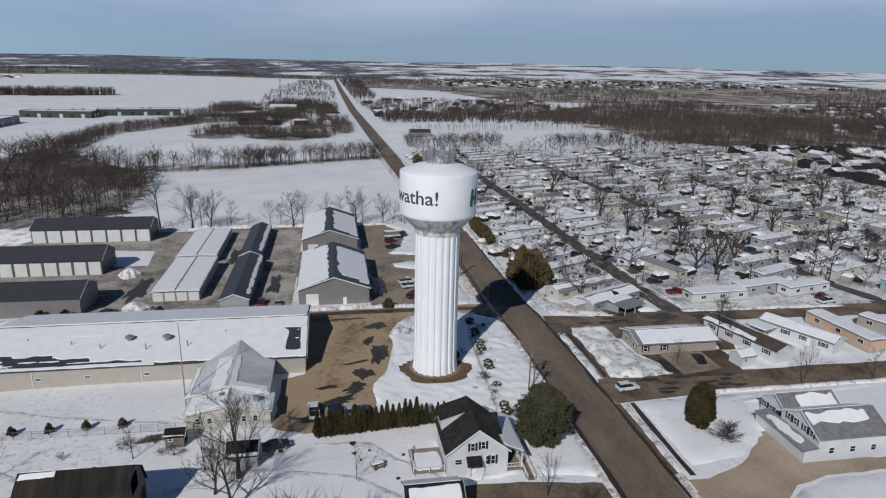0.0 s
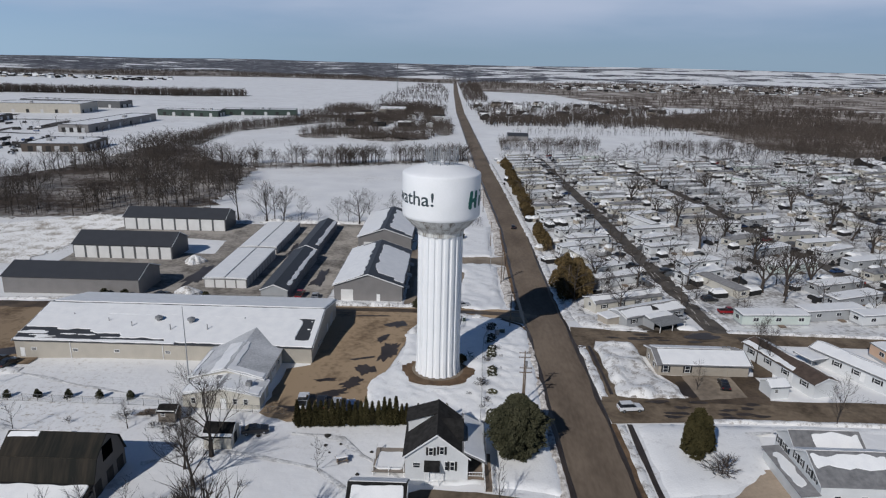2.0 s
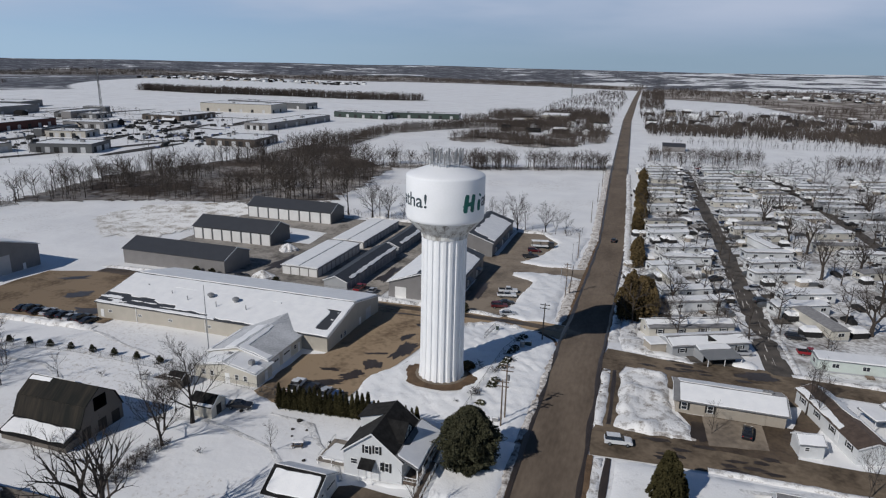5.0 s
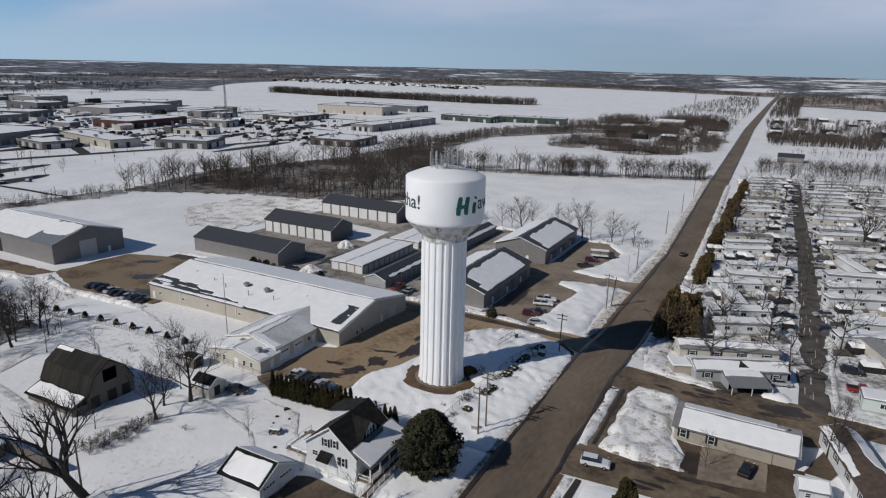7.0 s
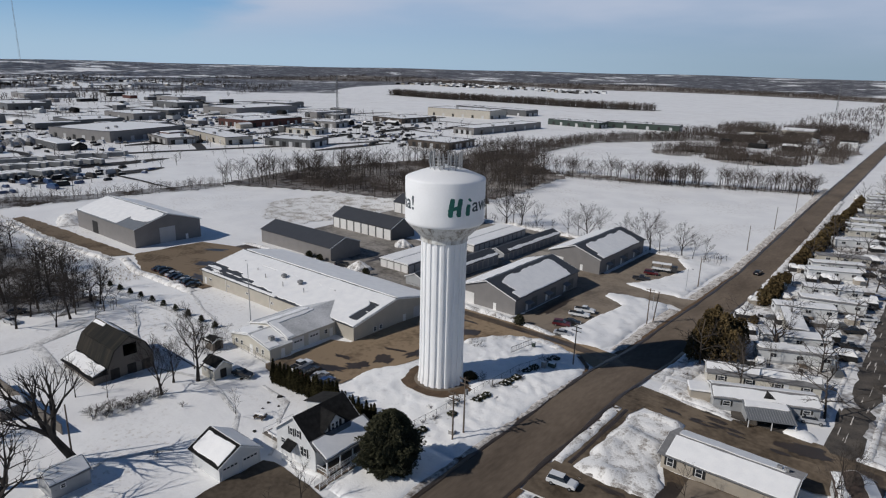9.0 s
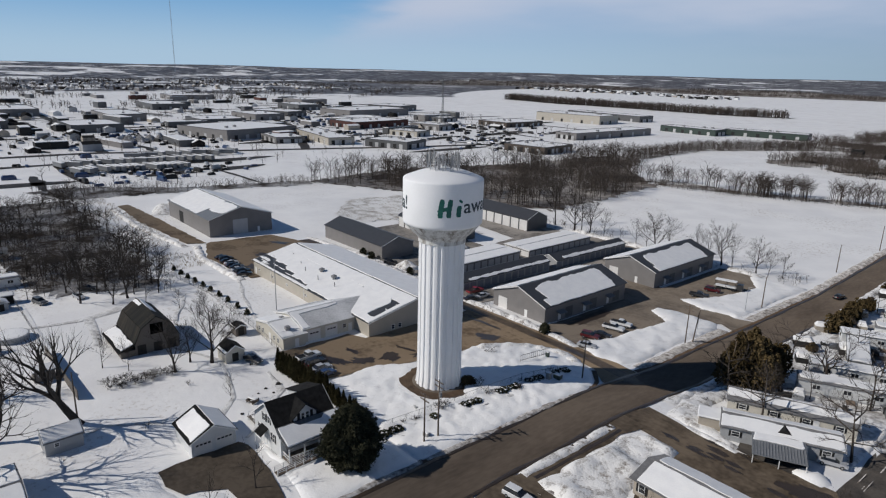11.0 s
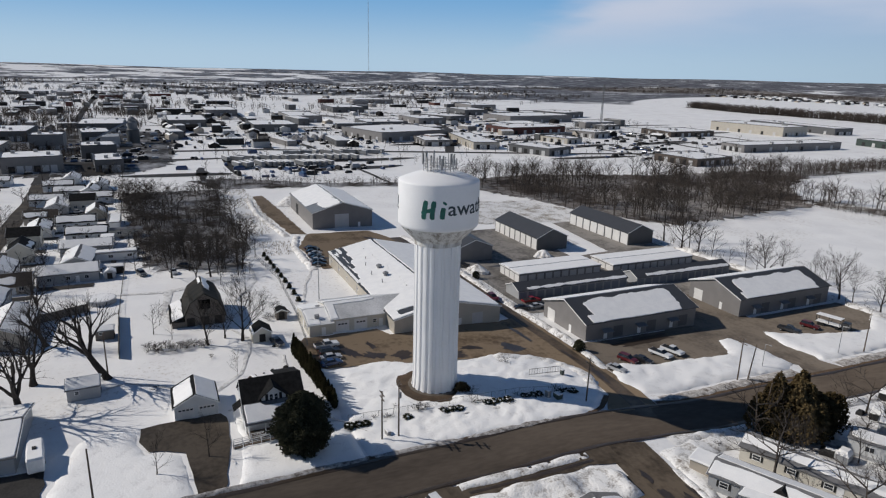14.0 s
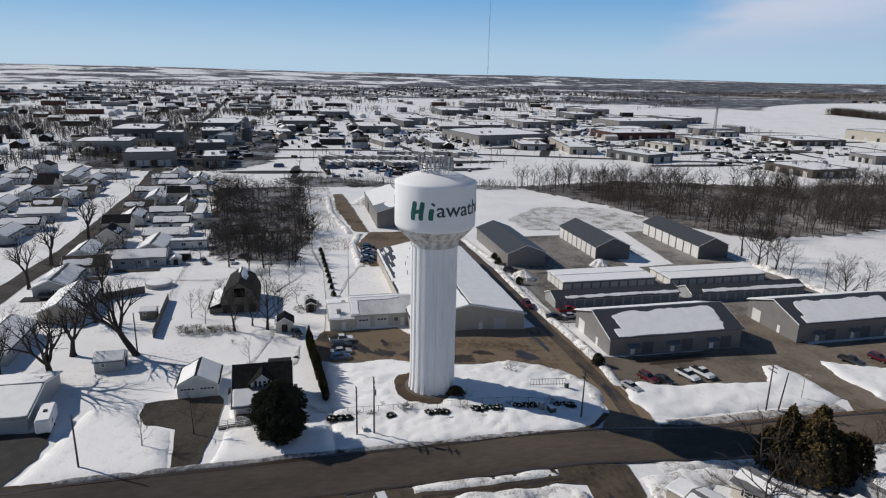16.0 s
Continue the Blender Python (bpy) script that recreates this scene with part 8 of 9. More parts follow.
# garden bench, fire pit stones, log pile, boat frame in the house yard
bench = thing("picnic_table", 6.0, 90.2, 0.05, 20, "snow-covered picnic table in the yard", "table")
part("tabletop", box(-1.0, 1.0, -0.4, 0.4, 0.7, 0.76), M["pole_wood"], bench)
for s in (-1, 1):
    part("seat", box(-1.0, 1.0, s * 0.75 - 0.14, s * 0.75 + 0.14, 0.42, 0.47), M["pole_wood"], bench)
    part("leg", box(s * 0.75 - 0.04, s * 0.75 + 0.04, -0.85, 0.85, 0.0, 0.7), M["pole_wood"], bench)
part("snow_cap", slab(ragged(-1, 1, -0.4, 0.4, 0.4, 0.05, 7), lambda u, v: 0.76, 0.18, 0.12), M["roof_snow"], bench)
for i, (x, y, r) in enumerate(((2.5, 94.5, 0.5), (3.5, 92.5, 0.35), (5.0, 95.0, 0.4), (9.0, 86.8, 0.5), (10.5, 93, 0.45), (-9.6, 96.8, 0.6), (2.3, 97.3, 0.9))):
    r *= 0.6
    b = lathe([(r, -0.1), (r * 1.05, r * 0.25), (r * 0.8, r * 0.5), (r * 0.3, r * 0.62)], 9, lambda a, q, z: q * (1 + 0.18 * math.sin(a * 3 + i)))
    solid("yard_stone", b, M["door_black"], pose(x, y, 0.0), "dark stone sticking out of the snow", "stone", "yard stones")
boat = thing("boat_frame", -31, 103.2, land(-31, 103) + 0.1, 10, "weathered wooden frame lying in snow", "lumber")
for i in range(5):
    part("board", box(-3 + 0.4 * i, 3 - 0.3 * i, -0.8 + 0.35 * i, -0.65 + 0.35 * i, 0.05 * i, 0.12 + 0.05 * i), M["pole_wood"], boat)
# trailer lift and pickups beside the far shop
lift = thing("flatbed_lift", 22.6, 241.5, None, 15, "white flatbed car carrier parked on the apron", "truck")
part("deck", box(-3.2, 3.2, -1.2, 1.2, 1.0, 1.15, 0.03), M["trim"], lift)
for x in (-3.0, 0.2, 3.0):
    for y in (-1.1, 1.1):
        part("upright", box(x - 0.06, x + 0.06, y - 0.06, y + 0.06, 1.15, 3.0), M["black"], lift)
part("top_deck", box(-3.2, 3.2, -1.2, 1.2, 2.95, 3.08, 0.03), M["roof_snow"], lift)
for x in (-2.2, -1.3, 2.4):
    for s in (-1, 1):
        part("wheel", tube((x, s * 0.9, 0.5), (x, s * 1.2, 0.5), 0.5, None, 12), M["black"], lift)
part("cab", box(3.3, 5.2, -1.15, 1.15, 0.6, 2.5, 0.15), M["car_black"], lift)

# ---- lying and ploughed snow ----
mound("snow_field", [(5, 102.6), (26, 103), (40.5, 103.5), (41.4, 112), (41.8, 140), (42.2, 146), (40.8, 150), (36.6, 154.4), (31, 157.8), (26, 158.4), (20.4, 156.4), (15.6, 150.6), (12.4, 143), (13.0, 134), (12.2, 127), (8.8, 121.4), (6.4, 115.5), (7.8, 108.5)], 0.34, M["snow"], "trodden snow on the tower lot", 1.2, 1.2, freq=0.6, heap=0.16, cell=1.0, hole=(TX, TY, 6.9))
mound("snow_field", [(52.7, 114.2), (54.9, 113.8), (54.8, 138), (53.0, 138.5)], 0.6, M["bank"], "narrow ploughed snow strip beside the road", 0.6, 1.0, wob=0.6)
mound("snow_field", [(56.6, 114.2), (63, 113.6), (70.5, 114.3), (70, 119), (66.8, 124), (66.3, 139.8), (60, 140.6), (56.5, 137)], 0.55, M["bank"], "heaped ploughed snow on a corner lot", 0.6, 1.5, heap=0.85, wob=0.8, cell=0.9)
for line in ([(55.9, 81), (56.2, 104)], [(55.7, 115), (55.5, 138)]):
    strip("footpath", line, 1.0, M["wet"], 0.07, "dark bare footpath between snow strips", "path", 2.0, wob=0.3)
mound("snow_field", [(53.2, 62), (61, 68), (71, 75.5), (78, 77.6), (100, 77.6), (109, 72), (106, 58), (94, 46), (76, 38), (54, 40)], 0.35, M["snow"], "deep even snow on a lawn", 0.25, 1.8, cell=2.5)
mound("snow_field", [(53.4, 82), (55.2, 82), (55.5, 104.2), (54, 103.6)], 0.45, M["bank"], "narrow snow strip beside the road", 0.5, 1.0)
mound("snow_field", [(57.2, 83.5), (66, 84.5), (77, 91), (78.5, 101), (110, 104), (110, 105.5), (60, 104.5), (57.4, 103)], 0.35, M["snow"], "deep even snow on a lawn", 0.25, 1.5, cell=2)
mound("snow_field", [(26.5, 164.6), (31, 163), (37, 165), (38.4, 170), (37.6, 187), (38.4, 206), (36, 210.4), (26, 210.3), (18.9, 207.6), (19.8, 203.4), (27.2, 199.2), (25.8, 185.6), (25, 176), (22.6, 169.5)], 0.5, M["snow"], "ploughed snow between the road and a parking apron", 1.0, 1.4)
mound("snow_field", [(18.6, 220), (28, 218), (37.6, 219.8), (37.8, 240), (39, 263), (20, 262.5), (28, 250.5), (26.6, 241), (24.2, 231)], 0.5, M["snow"], "ploughed snow between the road and a parking apron", 0.5, 1.4)
mound("snow_field", [(29.5, 85), (41.5, 83), (41.2, 103.2), (27.5, 103), (29, 95)], 0.35, M["snow"], "deep snow on the house's lawn", 0.3, 1.2)
mound("snow_field", [(41.6, 54), (41.6, 76.6), (28.8, 75.6), (26.4, 69.8), (22.4, 68.4), (18, 68.6), (17, 60), (26.5, 57.6), (34, 56.4)], 0.35, M["snow"], "deep snow on a roadside lawn", 0.3, 1.5, cell=1.6)
mound("snow_field", [(42, 20), (41.8, 46.5), (33, 45.4), (27.5, 43), (28, 20)], 0.35, M["snow"], "deep snow on a roadside lawn", 0.3, 1.5, cell=2)
mound("snow_field", [(19, 84.6), (28.5, 85.3), (29, 90), (28.3, 96)] + [(27.9, 96), (27.6, 86.5), (19, 85.4)], 0.3, M["snow"], "snow before the porch", 0.3, 0.8, cell=0.8)
mound("snow_field", [(57, 150.5), (63, 150.2), (71, 148.4), (72, 150), (66, 153), (60, 162), (59, 176), (56, 176), (54.6, 160)], 0.5, M["bank"], "dirty lumpy snow round a home at the park entrance", 1.0, 1.0, wob=0.9)
mound("snow_field", [(80, 150.2), (85.3, 149.3), (86, 152), (84, 154), (80.5, 152.5)], 0.7, M["snow"], "ploughed snow heap at a street corner", 0.5, 1.2)
ROAD_BANKS = [([(-62, 164.6), (-30, 164.2), (-10, 165), (9, 166), (17, 165), (25, 164)], 3.0, 0.9, "bank"), ([(41.3, 60), (41.2, 104)], 1.6, 0.4, "dirty_bank"), ([(41.4, 104), (41.7, 142)], 1.8, 0.35, "dirty_bank"), ([(40.2, 166.5), (39.8, 207)], 3.2, 0.5, "dirty_bank"), ([(40.2, 221), (41.2, 262), (37, 380), (33.5, 480)], 3.4, 0.55, "dirty_bank"), ([(54.2, 156), (54.8, 230), (52, 330), (48, 440)], 3.0, 0.6, "bank"),
    ([(53.2, 40), (53.6, 82)], 2.0, 0.5, "dirty_bank")]
YARD_BANKS = [([(-58, 262.5), (-20, 263.5), (24, 264.5)], 4.5, 1.2, "bank"), ([(-112, 259.5), (-60, 261)], 4.0, 0.9, "bank"), ([(-110, 222), (-75, 226)], 5, 0.8, "bank"), ([(-107, 164), (-70, 166.5)], 2.5, 0.6, "bank"), ([(13.6, 140), (15.6, 147), (20, 154), (27, 157), (34, 154.5)], 3.6, 0.9, "bank"), ([(62, 149.6), (72, 148.3)], 1.6, 0.5, "bank"),
    ([(92, 149), (140, 147.5)], 2.2, 0.6, "bank"), ([(57, 114.4), (71, 115)], 1.4, 0.4, "dirty_bank")]
LOT_BANKS = [([(72, 106.2), (140, 106)], 1.6, 0.4, "bank"), ([(93.8, 150), (93.8, 240)], 1.4, 0.35, "bank"), ([(85.2, 160), (85.2, 240)], 1.4, 0.35, "bank"), ([(-66, 119), (-80, 119), (-100, 119.5), (-118, 124)], 3.0, 0.8, "bank"), ([(-118, 120), (-160, 115), (-200, 116)], 3.0, 0.7, "bank"), ([(-176, 130), (-190, 135), (-200, 150)], 9, 1.6, "bank"),
    ([(9.3, 165), (9.9, 175)], 1.2, 0.3, "bank"), ([(46, -60), (42, 18)], 2, 0.4, "dirty_bank")]
for line, w, h, mt in ROAD_BANKS + YARD_BANKS + LOT_BANKS:
    bank(line, w, h, M[mt], seed=len(line) + int(w * 7))
solid("snow_heap", lathe([(3.6, -0.3), (2.9, 0.8), (1.7, 1.9), (0.6, 2.5), (0.15, 2.6)], 18, lambda a, r, z: r * (1 + 0.2 * math.sin(3 * a + z) + 0.1 * math.sin(7 * a))), M["bank"], pose(-62.5, 203, land(-62.5, 203)), "heap of ploughed snow beside a storage building", "snow heap")
solid("snow_heap", lathe([(3.8, -0.3), (3.0, 1.0), (1.6, 2.0), (0.5, 2.6), (0.15, 2.7)], 18, lambda a, r, z: r * (1 + 0.2 * math.sin(2 * a + z) + 0.1 * math.sin(5 * a))), M["bank"], pose(-52, 170.5, land(-52, 170.5)), "heap of ploughed snow beside a storage building", "snow heap")

for line, w in (([(9, 82), (2, 88), (-8, 91), (-16, 92), (-26, 88)], 0.9), ([(17, 84), (14, 88), (9, 92), (5, 97), (-4, 98)], 0.8), ([(-26, 84), (-40, 74), (-58, 76), (-66, 90)], 2.2), ([(-44, 92), (-60, 100), (-84, 101)], 1.2), ([(3, 75), (-2, 66), (0, 62.5)], 0.7), ([(-60, 62), (-58, 74), (-62, 88)], 2.0),
                ([(-30, 108), (-48, 112), (-66, 118)], 0.7), ([(31, 108), (33.5, 118), (34.6, 130), (37, 142)], 0.7), ([(24, 99), (30, 103.5), (34, 106)], 0.6), ([(62, 98), (70, 101), (86, 103)], 0.8), ([(72, 96), (77, 92)], 0.8)):
    strip("trail", line, w, M["trodden"], 0.30 if line[0][0] > 20 else 0.05, "trodden grey trail through the snow", "trail", 0.8, "stuff", wob=0.9)
# shrubs and oddments in the snow round the park entrance
for x, y, sz in ((58.5, 163, 1.8), (60.2, 168, 1.6), (62, 158.5, 1.4), (57.8, 171.5, 2.0), (66, 153.6, 1.3), (84.5, 163.8, 1.5), (64.4, 172, 2.2), (86, 173, 1.7)):
    bare_tree(x, y, sz, SHRUB, "low leafless shrub in dirty snow", group="shrubs", name="shrub")
for x, y, sz in ((66.5, 174, 7), (79, 171.5, 6.5), (60.5, 191, 8), (70.5, 183.5, 7)):
    bare_tree(x, y, sz, BARE)

# ---- works and town to the west ----
def works(x0, x1, y0, y1, h, wall, label, rz=0, doors=5, seed=0, name="works_building"):
    """A flat-roofed works building with parapet, snow, loading doors and roof units."""
    cx, cy = (x0 + x1) / 2, (y0 + y1) / 2
    hx, hy = (x1 - x0) / 2, (y1 - y0) / 2
    r = random.Random(seed)
    ob = thing(name, cx, cy, None, rz, label, "works building")
    part("wall", box(-hx, hx, -hy, hy, -2.5, h), wall, ob)
    bm = bmesh.new()
    t = 0.35
    for b in ((-hx, hx, -hy, -hy + t), (-hx, hx, hy - t, hy), (-hx, -hx + t, -hy + t, hy - t), (hx - t, hx, -hy + t, hy - t)):
        add_box(bm, *b, h - 0.01, h + 0.5)
    part("parapet", bm, M["roof_dark"], ob)
    part("roof_snow", slab(ragged(-hx + t, hx - t, -hy + t, hy - t, 4, 1.2, seed), lambda x, y: h + 0.005, 0.2, 0.3), M["roof_snow"], ob, "snow on the flat roof")
    for i in range(doors):
        f = (i + 0.5) / doors * 2 - 1
        door_on(ob, hx, f * (hy - 3), 0, 3.4, min(4, h - 1.5), "e", M["door_grey"] if i % 3 else M["black"], deep=0.15)
        door_on(ob, f * (hx - 3), -hy, 0, 3.4, min(4, h - 1.5), "s", M["door_grey"] if i % 2 else M["black"], deep=0.15)
    for i in range(max(2, doors // 2)):
        x, y = r.uniform(-hx * 0.7, hx * 0.7), r.uniform(-hy * 0.7, hy * 0.7)
        part("roof_unit", box(x - 1.4, x + 1.4, y - 1.1, y + 1.1, h + 0.1, h + 1.9, 0.1), M["unit"], ob)
    return ob


WORKS_NEAR = [(-324, -297, 566, 694, 6.5, "grey", "long slate-grey works hall under snow", -1), (-482, -433, 604, 668, 5.5, "brown_wall", "low dark brown works hall under snow", 0), (-514, -413, 748, 796, 10.5, "beige", "tall cream works hall under snow", 6), (-545, -409, 848, 878, 8, "darkgrey", "long dark works hall behind a cream one", -4), (-320, -248, 750, 772, 6.5, "green_paint", "long dark green works hall", -4), (-256, -170, 784, 806, 6.5, "green_paint", "long dark green works hall", 10), (-533, -457, 260, 340, 8.5, "grey", "large grey works hall under snow", 14), (-466, -374, 338, 362, 6, "beige", "long tan works hall under snow", -10), (-450, -406, 300, 326, 5, "grey", "low grey works shed beside a larger hall", -8), (-433, -398, 436, 458, 5, "beige", "small cream works shed under snow", 15),
    (-545, -498, 430, 508, 7, "brick_red", "red brick works hall under snow", 6), (-705, -642, 508, 618, 9, "grey", "large grey works hall under snow", 8), (-738, -674, 425, 465, 7, "darkgrey", "dark works hall under snow", 25), (-1190, -1122, 442, 520, 8, "grey", "far grey works hall under snow", 0), (-281, -239, 447, 488, 5.5, "brown_wall", "low brown works hall behind the woods", 6)]
WORKS_MIDDLE = [(-365, -322, 362, 392, 6, "darkgrey", "low dark works hall under snow", 20), (-600, -560, 470, 520, 6, "darkgrey", "dark works hall under snow", 10), (-480, -440, 498, 524, 6, "grey", "low grey works hall under snow", 15), (-640, -590, 300, 350, 7, "darkgrey", "dark works hall under snow", 0), (-700, -640, 380, 420, 7, "grey", "grey works hall under snow", 5), (-860, -790, 520, 560, 8, "darkgrey", "far dark works hall under snow", 0),
    (-620, -560, 170, 215, 7, "darkgrey", "dark works hall under snow", 0), (-760, -680, 230, 270, 8, "grey", "grey works hall under snow", 0), (-700, -620, 90, 130, 7, "darkgrey", "long dark hall under snow", 0), (-860, -780, 140, 180, 8, "grey", "far grey hall under snow", 0), (-940, -860, 330, 380, 8, "darkgrey", "far dark hall under snow", 0)]
WORKS_FAR = [(-580, -530, 580, 610, 5, "darkgrey", "low dark works hall under snow", 12), (-1000, -930, 600, 650, 8, "grey", "far grey hall under snow", 0), (-780, -720, 640, 690, 8, "darkgrey", "far dark hall under snow", 20), (-350, -318, -10, 22, 9, "grey", "grey metal works shed", 8), (-430, -395, -60, -20, 8, "beige", "cream works shed under snow", 0), (-345, -310, 40, 56, 7, "darkgrey", "low dark shed among bare trees", 5),
    (-400, -374, 28, 50, 9, "darkgrey", "dark works shed in a slushy yard", 6), (-446, -424, -8, 14, 12, "grey", "tall grey works shed in a slushy yard", 0), (-524, -484, 18, 40, 8, "darkgrey", "dark works shed in a slushy yard", 8), (-560, -500, -60, -20, 8, "darkgrey", "dark works hall under snow", 0), (-640, -570, 10, 50, 8, "darkgrey", "long dark hall under snow", 0)]
known = WORKS_NEAR + WORKS_MIDDLE + WORKS_FAR
for i, (x0, x1, y0, y1, hh, w, lab, rz) in enumerate(known):
    works(x0, x1, y0, y1, hh, M[w], lab, rz, 6 if x0 > -600 else 3, 900 + i)

# grain elevator: silos and a sloping conveyor
elev = thing("grain_elevator", -472, 60, None, 0, "pale steel grain elevator with a sloping conveyor", "grain elevator")
for k, (x, y, r, hh) in enumerate(((0, 0, 4, 17), (8, 8, 5, 11), (10, -6, 5, 11), (-6, 12, 3, 20))):
    part("silo", lathe([(r, -2), (r, hh), (r * 0.5, hh + r * 0.45), (0.4, hh + r * 0.6)], 20), M["roof_grey"], elev)
cv = bmesh.new()
add_tube(cv, (0, 0, 19), (18, -36, 1), 0.9, 0.9, 4)
part("conveyor", cv, M["galv"], elev)
part("shed", box(2, 26, -22, -10, -2, 8, 0.1), M["lap_grey"], elev, "pale grey metal shed")
# dark stock piles with snow on them
for i in range(6):
    x, y = -472 + rng.uniform(-4, 4), 196 + i * 8.5
    solid("gravel_mound", lathe([(6.5, -1), (4.6, 1.6), (2.4, 4.2), (0.4, 5.6)], 12, lambda a, r, z: r * (1 + 0.2 * math.sin(3 * a + i))), M["dirty_bank"], pose(x, y, land(x, y)), "dark gravel mound dusted with snow", "mound", "gravel mounds")


def semi_trailer():
    ob = thing("semi_trailer", 0, 0, 0, 0, "parked box trailer with snow on top", "trailer", "trailers in the truck yard")
    part("box_body", box(-6.5, 6.5, -1.25, 1.25, 1.2, 3.9, 0.05), M["roof_grey"], ob)
    part("snow_cap", slab(ragged(-6.4, 6.4, -1.2, 1.2, 2, 0.1, 3), lambda x, y: 3.9, 0.15, 0.1), M["roof_snow"], ob)
    part("chassis", box(-6.2, 5.5, -0.9, 0.9, 0.75, 1.2), M["black"], ob)
    for x in (-5.2, -4.0):
        for s in (-1, 1):
            part("wheel", tube((x, s * 0.85, 0.5), (x, s * 1.2, 0.5), 0.5, None, 10), M["black"], ob)
    return ob


st = semi_trailer()
places = [(-308 + rng.uniform(-2, 2), 124 + i * 3.7 + rng.uniform(-0.5, 0.5), rng.uniform(-5, 5) + 14) for i in range(18) if i % 7 != 3] + [(-338 + rng.uniform(-2, 2), 120 + i * 6.5, rng.uniform(-25, 25) + 20) for i in range(15)] + [(-366 + rng.uniform(-5, 5), 170 + i * 9, rng.uniform(0, 90)) for i in range(9)]
for i, (x, y, rz) in enumerate(places):
    m = pose(x, y, land(x, y), 0, 0, rz)
    if i == 0:
        st.matrix_basis = m
    else:
        copy_thing(st, m)
strip("road", [(-430, -60), (-405, 100), (-404, 160), (-372, 275), (-330, 400), (-300, 520)], 9, M["street"], 0.05, "grey slushy works road", wob=1)
strip("road", [(-404, 160), (-700, 180), (-1200, 190)], 8, M["street"], 0.06, "grey slushy works road", wob=1)
strip("road", [(-360, 300), (-560, 390), (-900, 470)], 8, M["street"], 0.06, "grey slushy works road", wob=1)
strip("road", [(-270, 17), (-420, 8), (-900, -10), (-1500, -30)], 8, M["street"], 0.06, "brown town street", wob=1)
patch("works_yard", [(-300, -18), (-293, 58), (-330, 84), (-480, 92), (-570, 80), (-612, -50), (-440, -62), (-350, -45)], M["slush_yard"], 0.04, "dark slushy works yard round a grain elevator", "yard", cell=14, wob=8)
# cleared dark yards among the works
V, F = [], []
yard_rng = random.Random(31)
for i in range(150):
    x, y = yard_rng.uniform(-1000, -255), yard_rng.uniform(70, 700)
    w, d = yard_rng.uniform(12, 60), yard_rng.uniform(2, 8)
    a = radians(yard_rng.choice((0, 12, 90, 100)) + yard_rng.uniform(-6, 6))
    if x > -300 and y > 220:
        continue
    b = len(V)
    n = 18
    for k in range(n):
        t = 2 * math.pi * k / n
        px, py = x + w * math.cos(t) * math.cos(a) * yard_rng.uniform(0.75, 1) - d * math.sin(t) * math.sin(a), y + w * math.cos(t) * math.sin(a) + d * math.sin(t) * math.cos(a) * yard_rng.uniform(0.3, 1)
        V.append((px, py, land(px, py) + 0.055))
    F.append(tuple(range(b, b + n)))
solid("yard", mesh_of("yard", V, F, M["street"]), None, Matrix(), "dark cleared yards among works buildings", "yard", kind="stuff")
# vehicles and stacked goods in the works yards, too small and many to part
V, F, K = [], [], []
for i in range(900):
    cx, cy = yard_rng.choice(((-300, 160), (-440, 380), (-480, 220), (-560, 440), (-330, 480), (-420, 560), (-600, 300), (-380, 40), (-700, 480), (-520, 100)))
    x, y = cx + yard_rng.gauss(0, 38), cy + yard_rng.gauss(0, 34)
    if x > -262:
        continue
    a = radians(yard_rng.choice((0, 15, 90, 105)))
    L, W, H = yard_rng.choice(((4.5, 1.8, 1.4), (4.8, 1.9, 1.7), (7, 2.2, 2.6), (3, 2, 1.5), (4.5, 1.8, 1.4)))
    z, c, s = land(x, y), math.cos(a), math.sin(a)
    b = len(V)
    for zz, k in ((-0.5, 1.0), (H * 0.55, 1.0), (H, 0.68)):
        for px, py in ((-L / 2, -W / 2), (L / 2, -W / 2), (L / 2, W / 2), (-L / 2, W / 2)):
            V.append((x + (px * c - py * s) * k, y + (px * s + py * c) * k, z + zz))
    m = yard_rng.choice((0, 0, 0, 1, 2))
    for r in (0, 4):
        for q in range(4):
            F.append((b + r + q, b + r + (q + 1) % 4, b + r + 4 + (q + 1) % 4, b + r + 4 + q)); K.append(m)
    F.append((b + 8, b + 9, b + 10, b + 11)); K.append(m if yard_rng.random() < 0.5 else 3)
me = mesh_of("parked_goods", V, F, [M["black"], M["car_silver"], M["car_blue"], M["roof_snow"]])
me.polygons.foreach_set("material_index", K)
solid("parked_goods", me, None, Matrix(), "parked vehicles and stacked goods in works yards", "vehicles", kind="stuff")
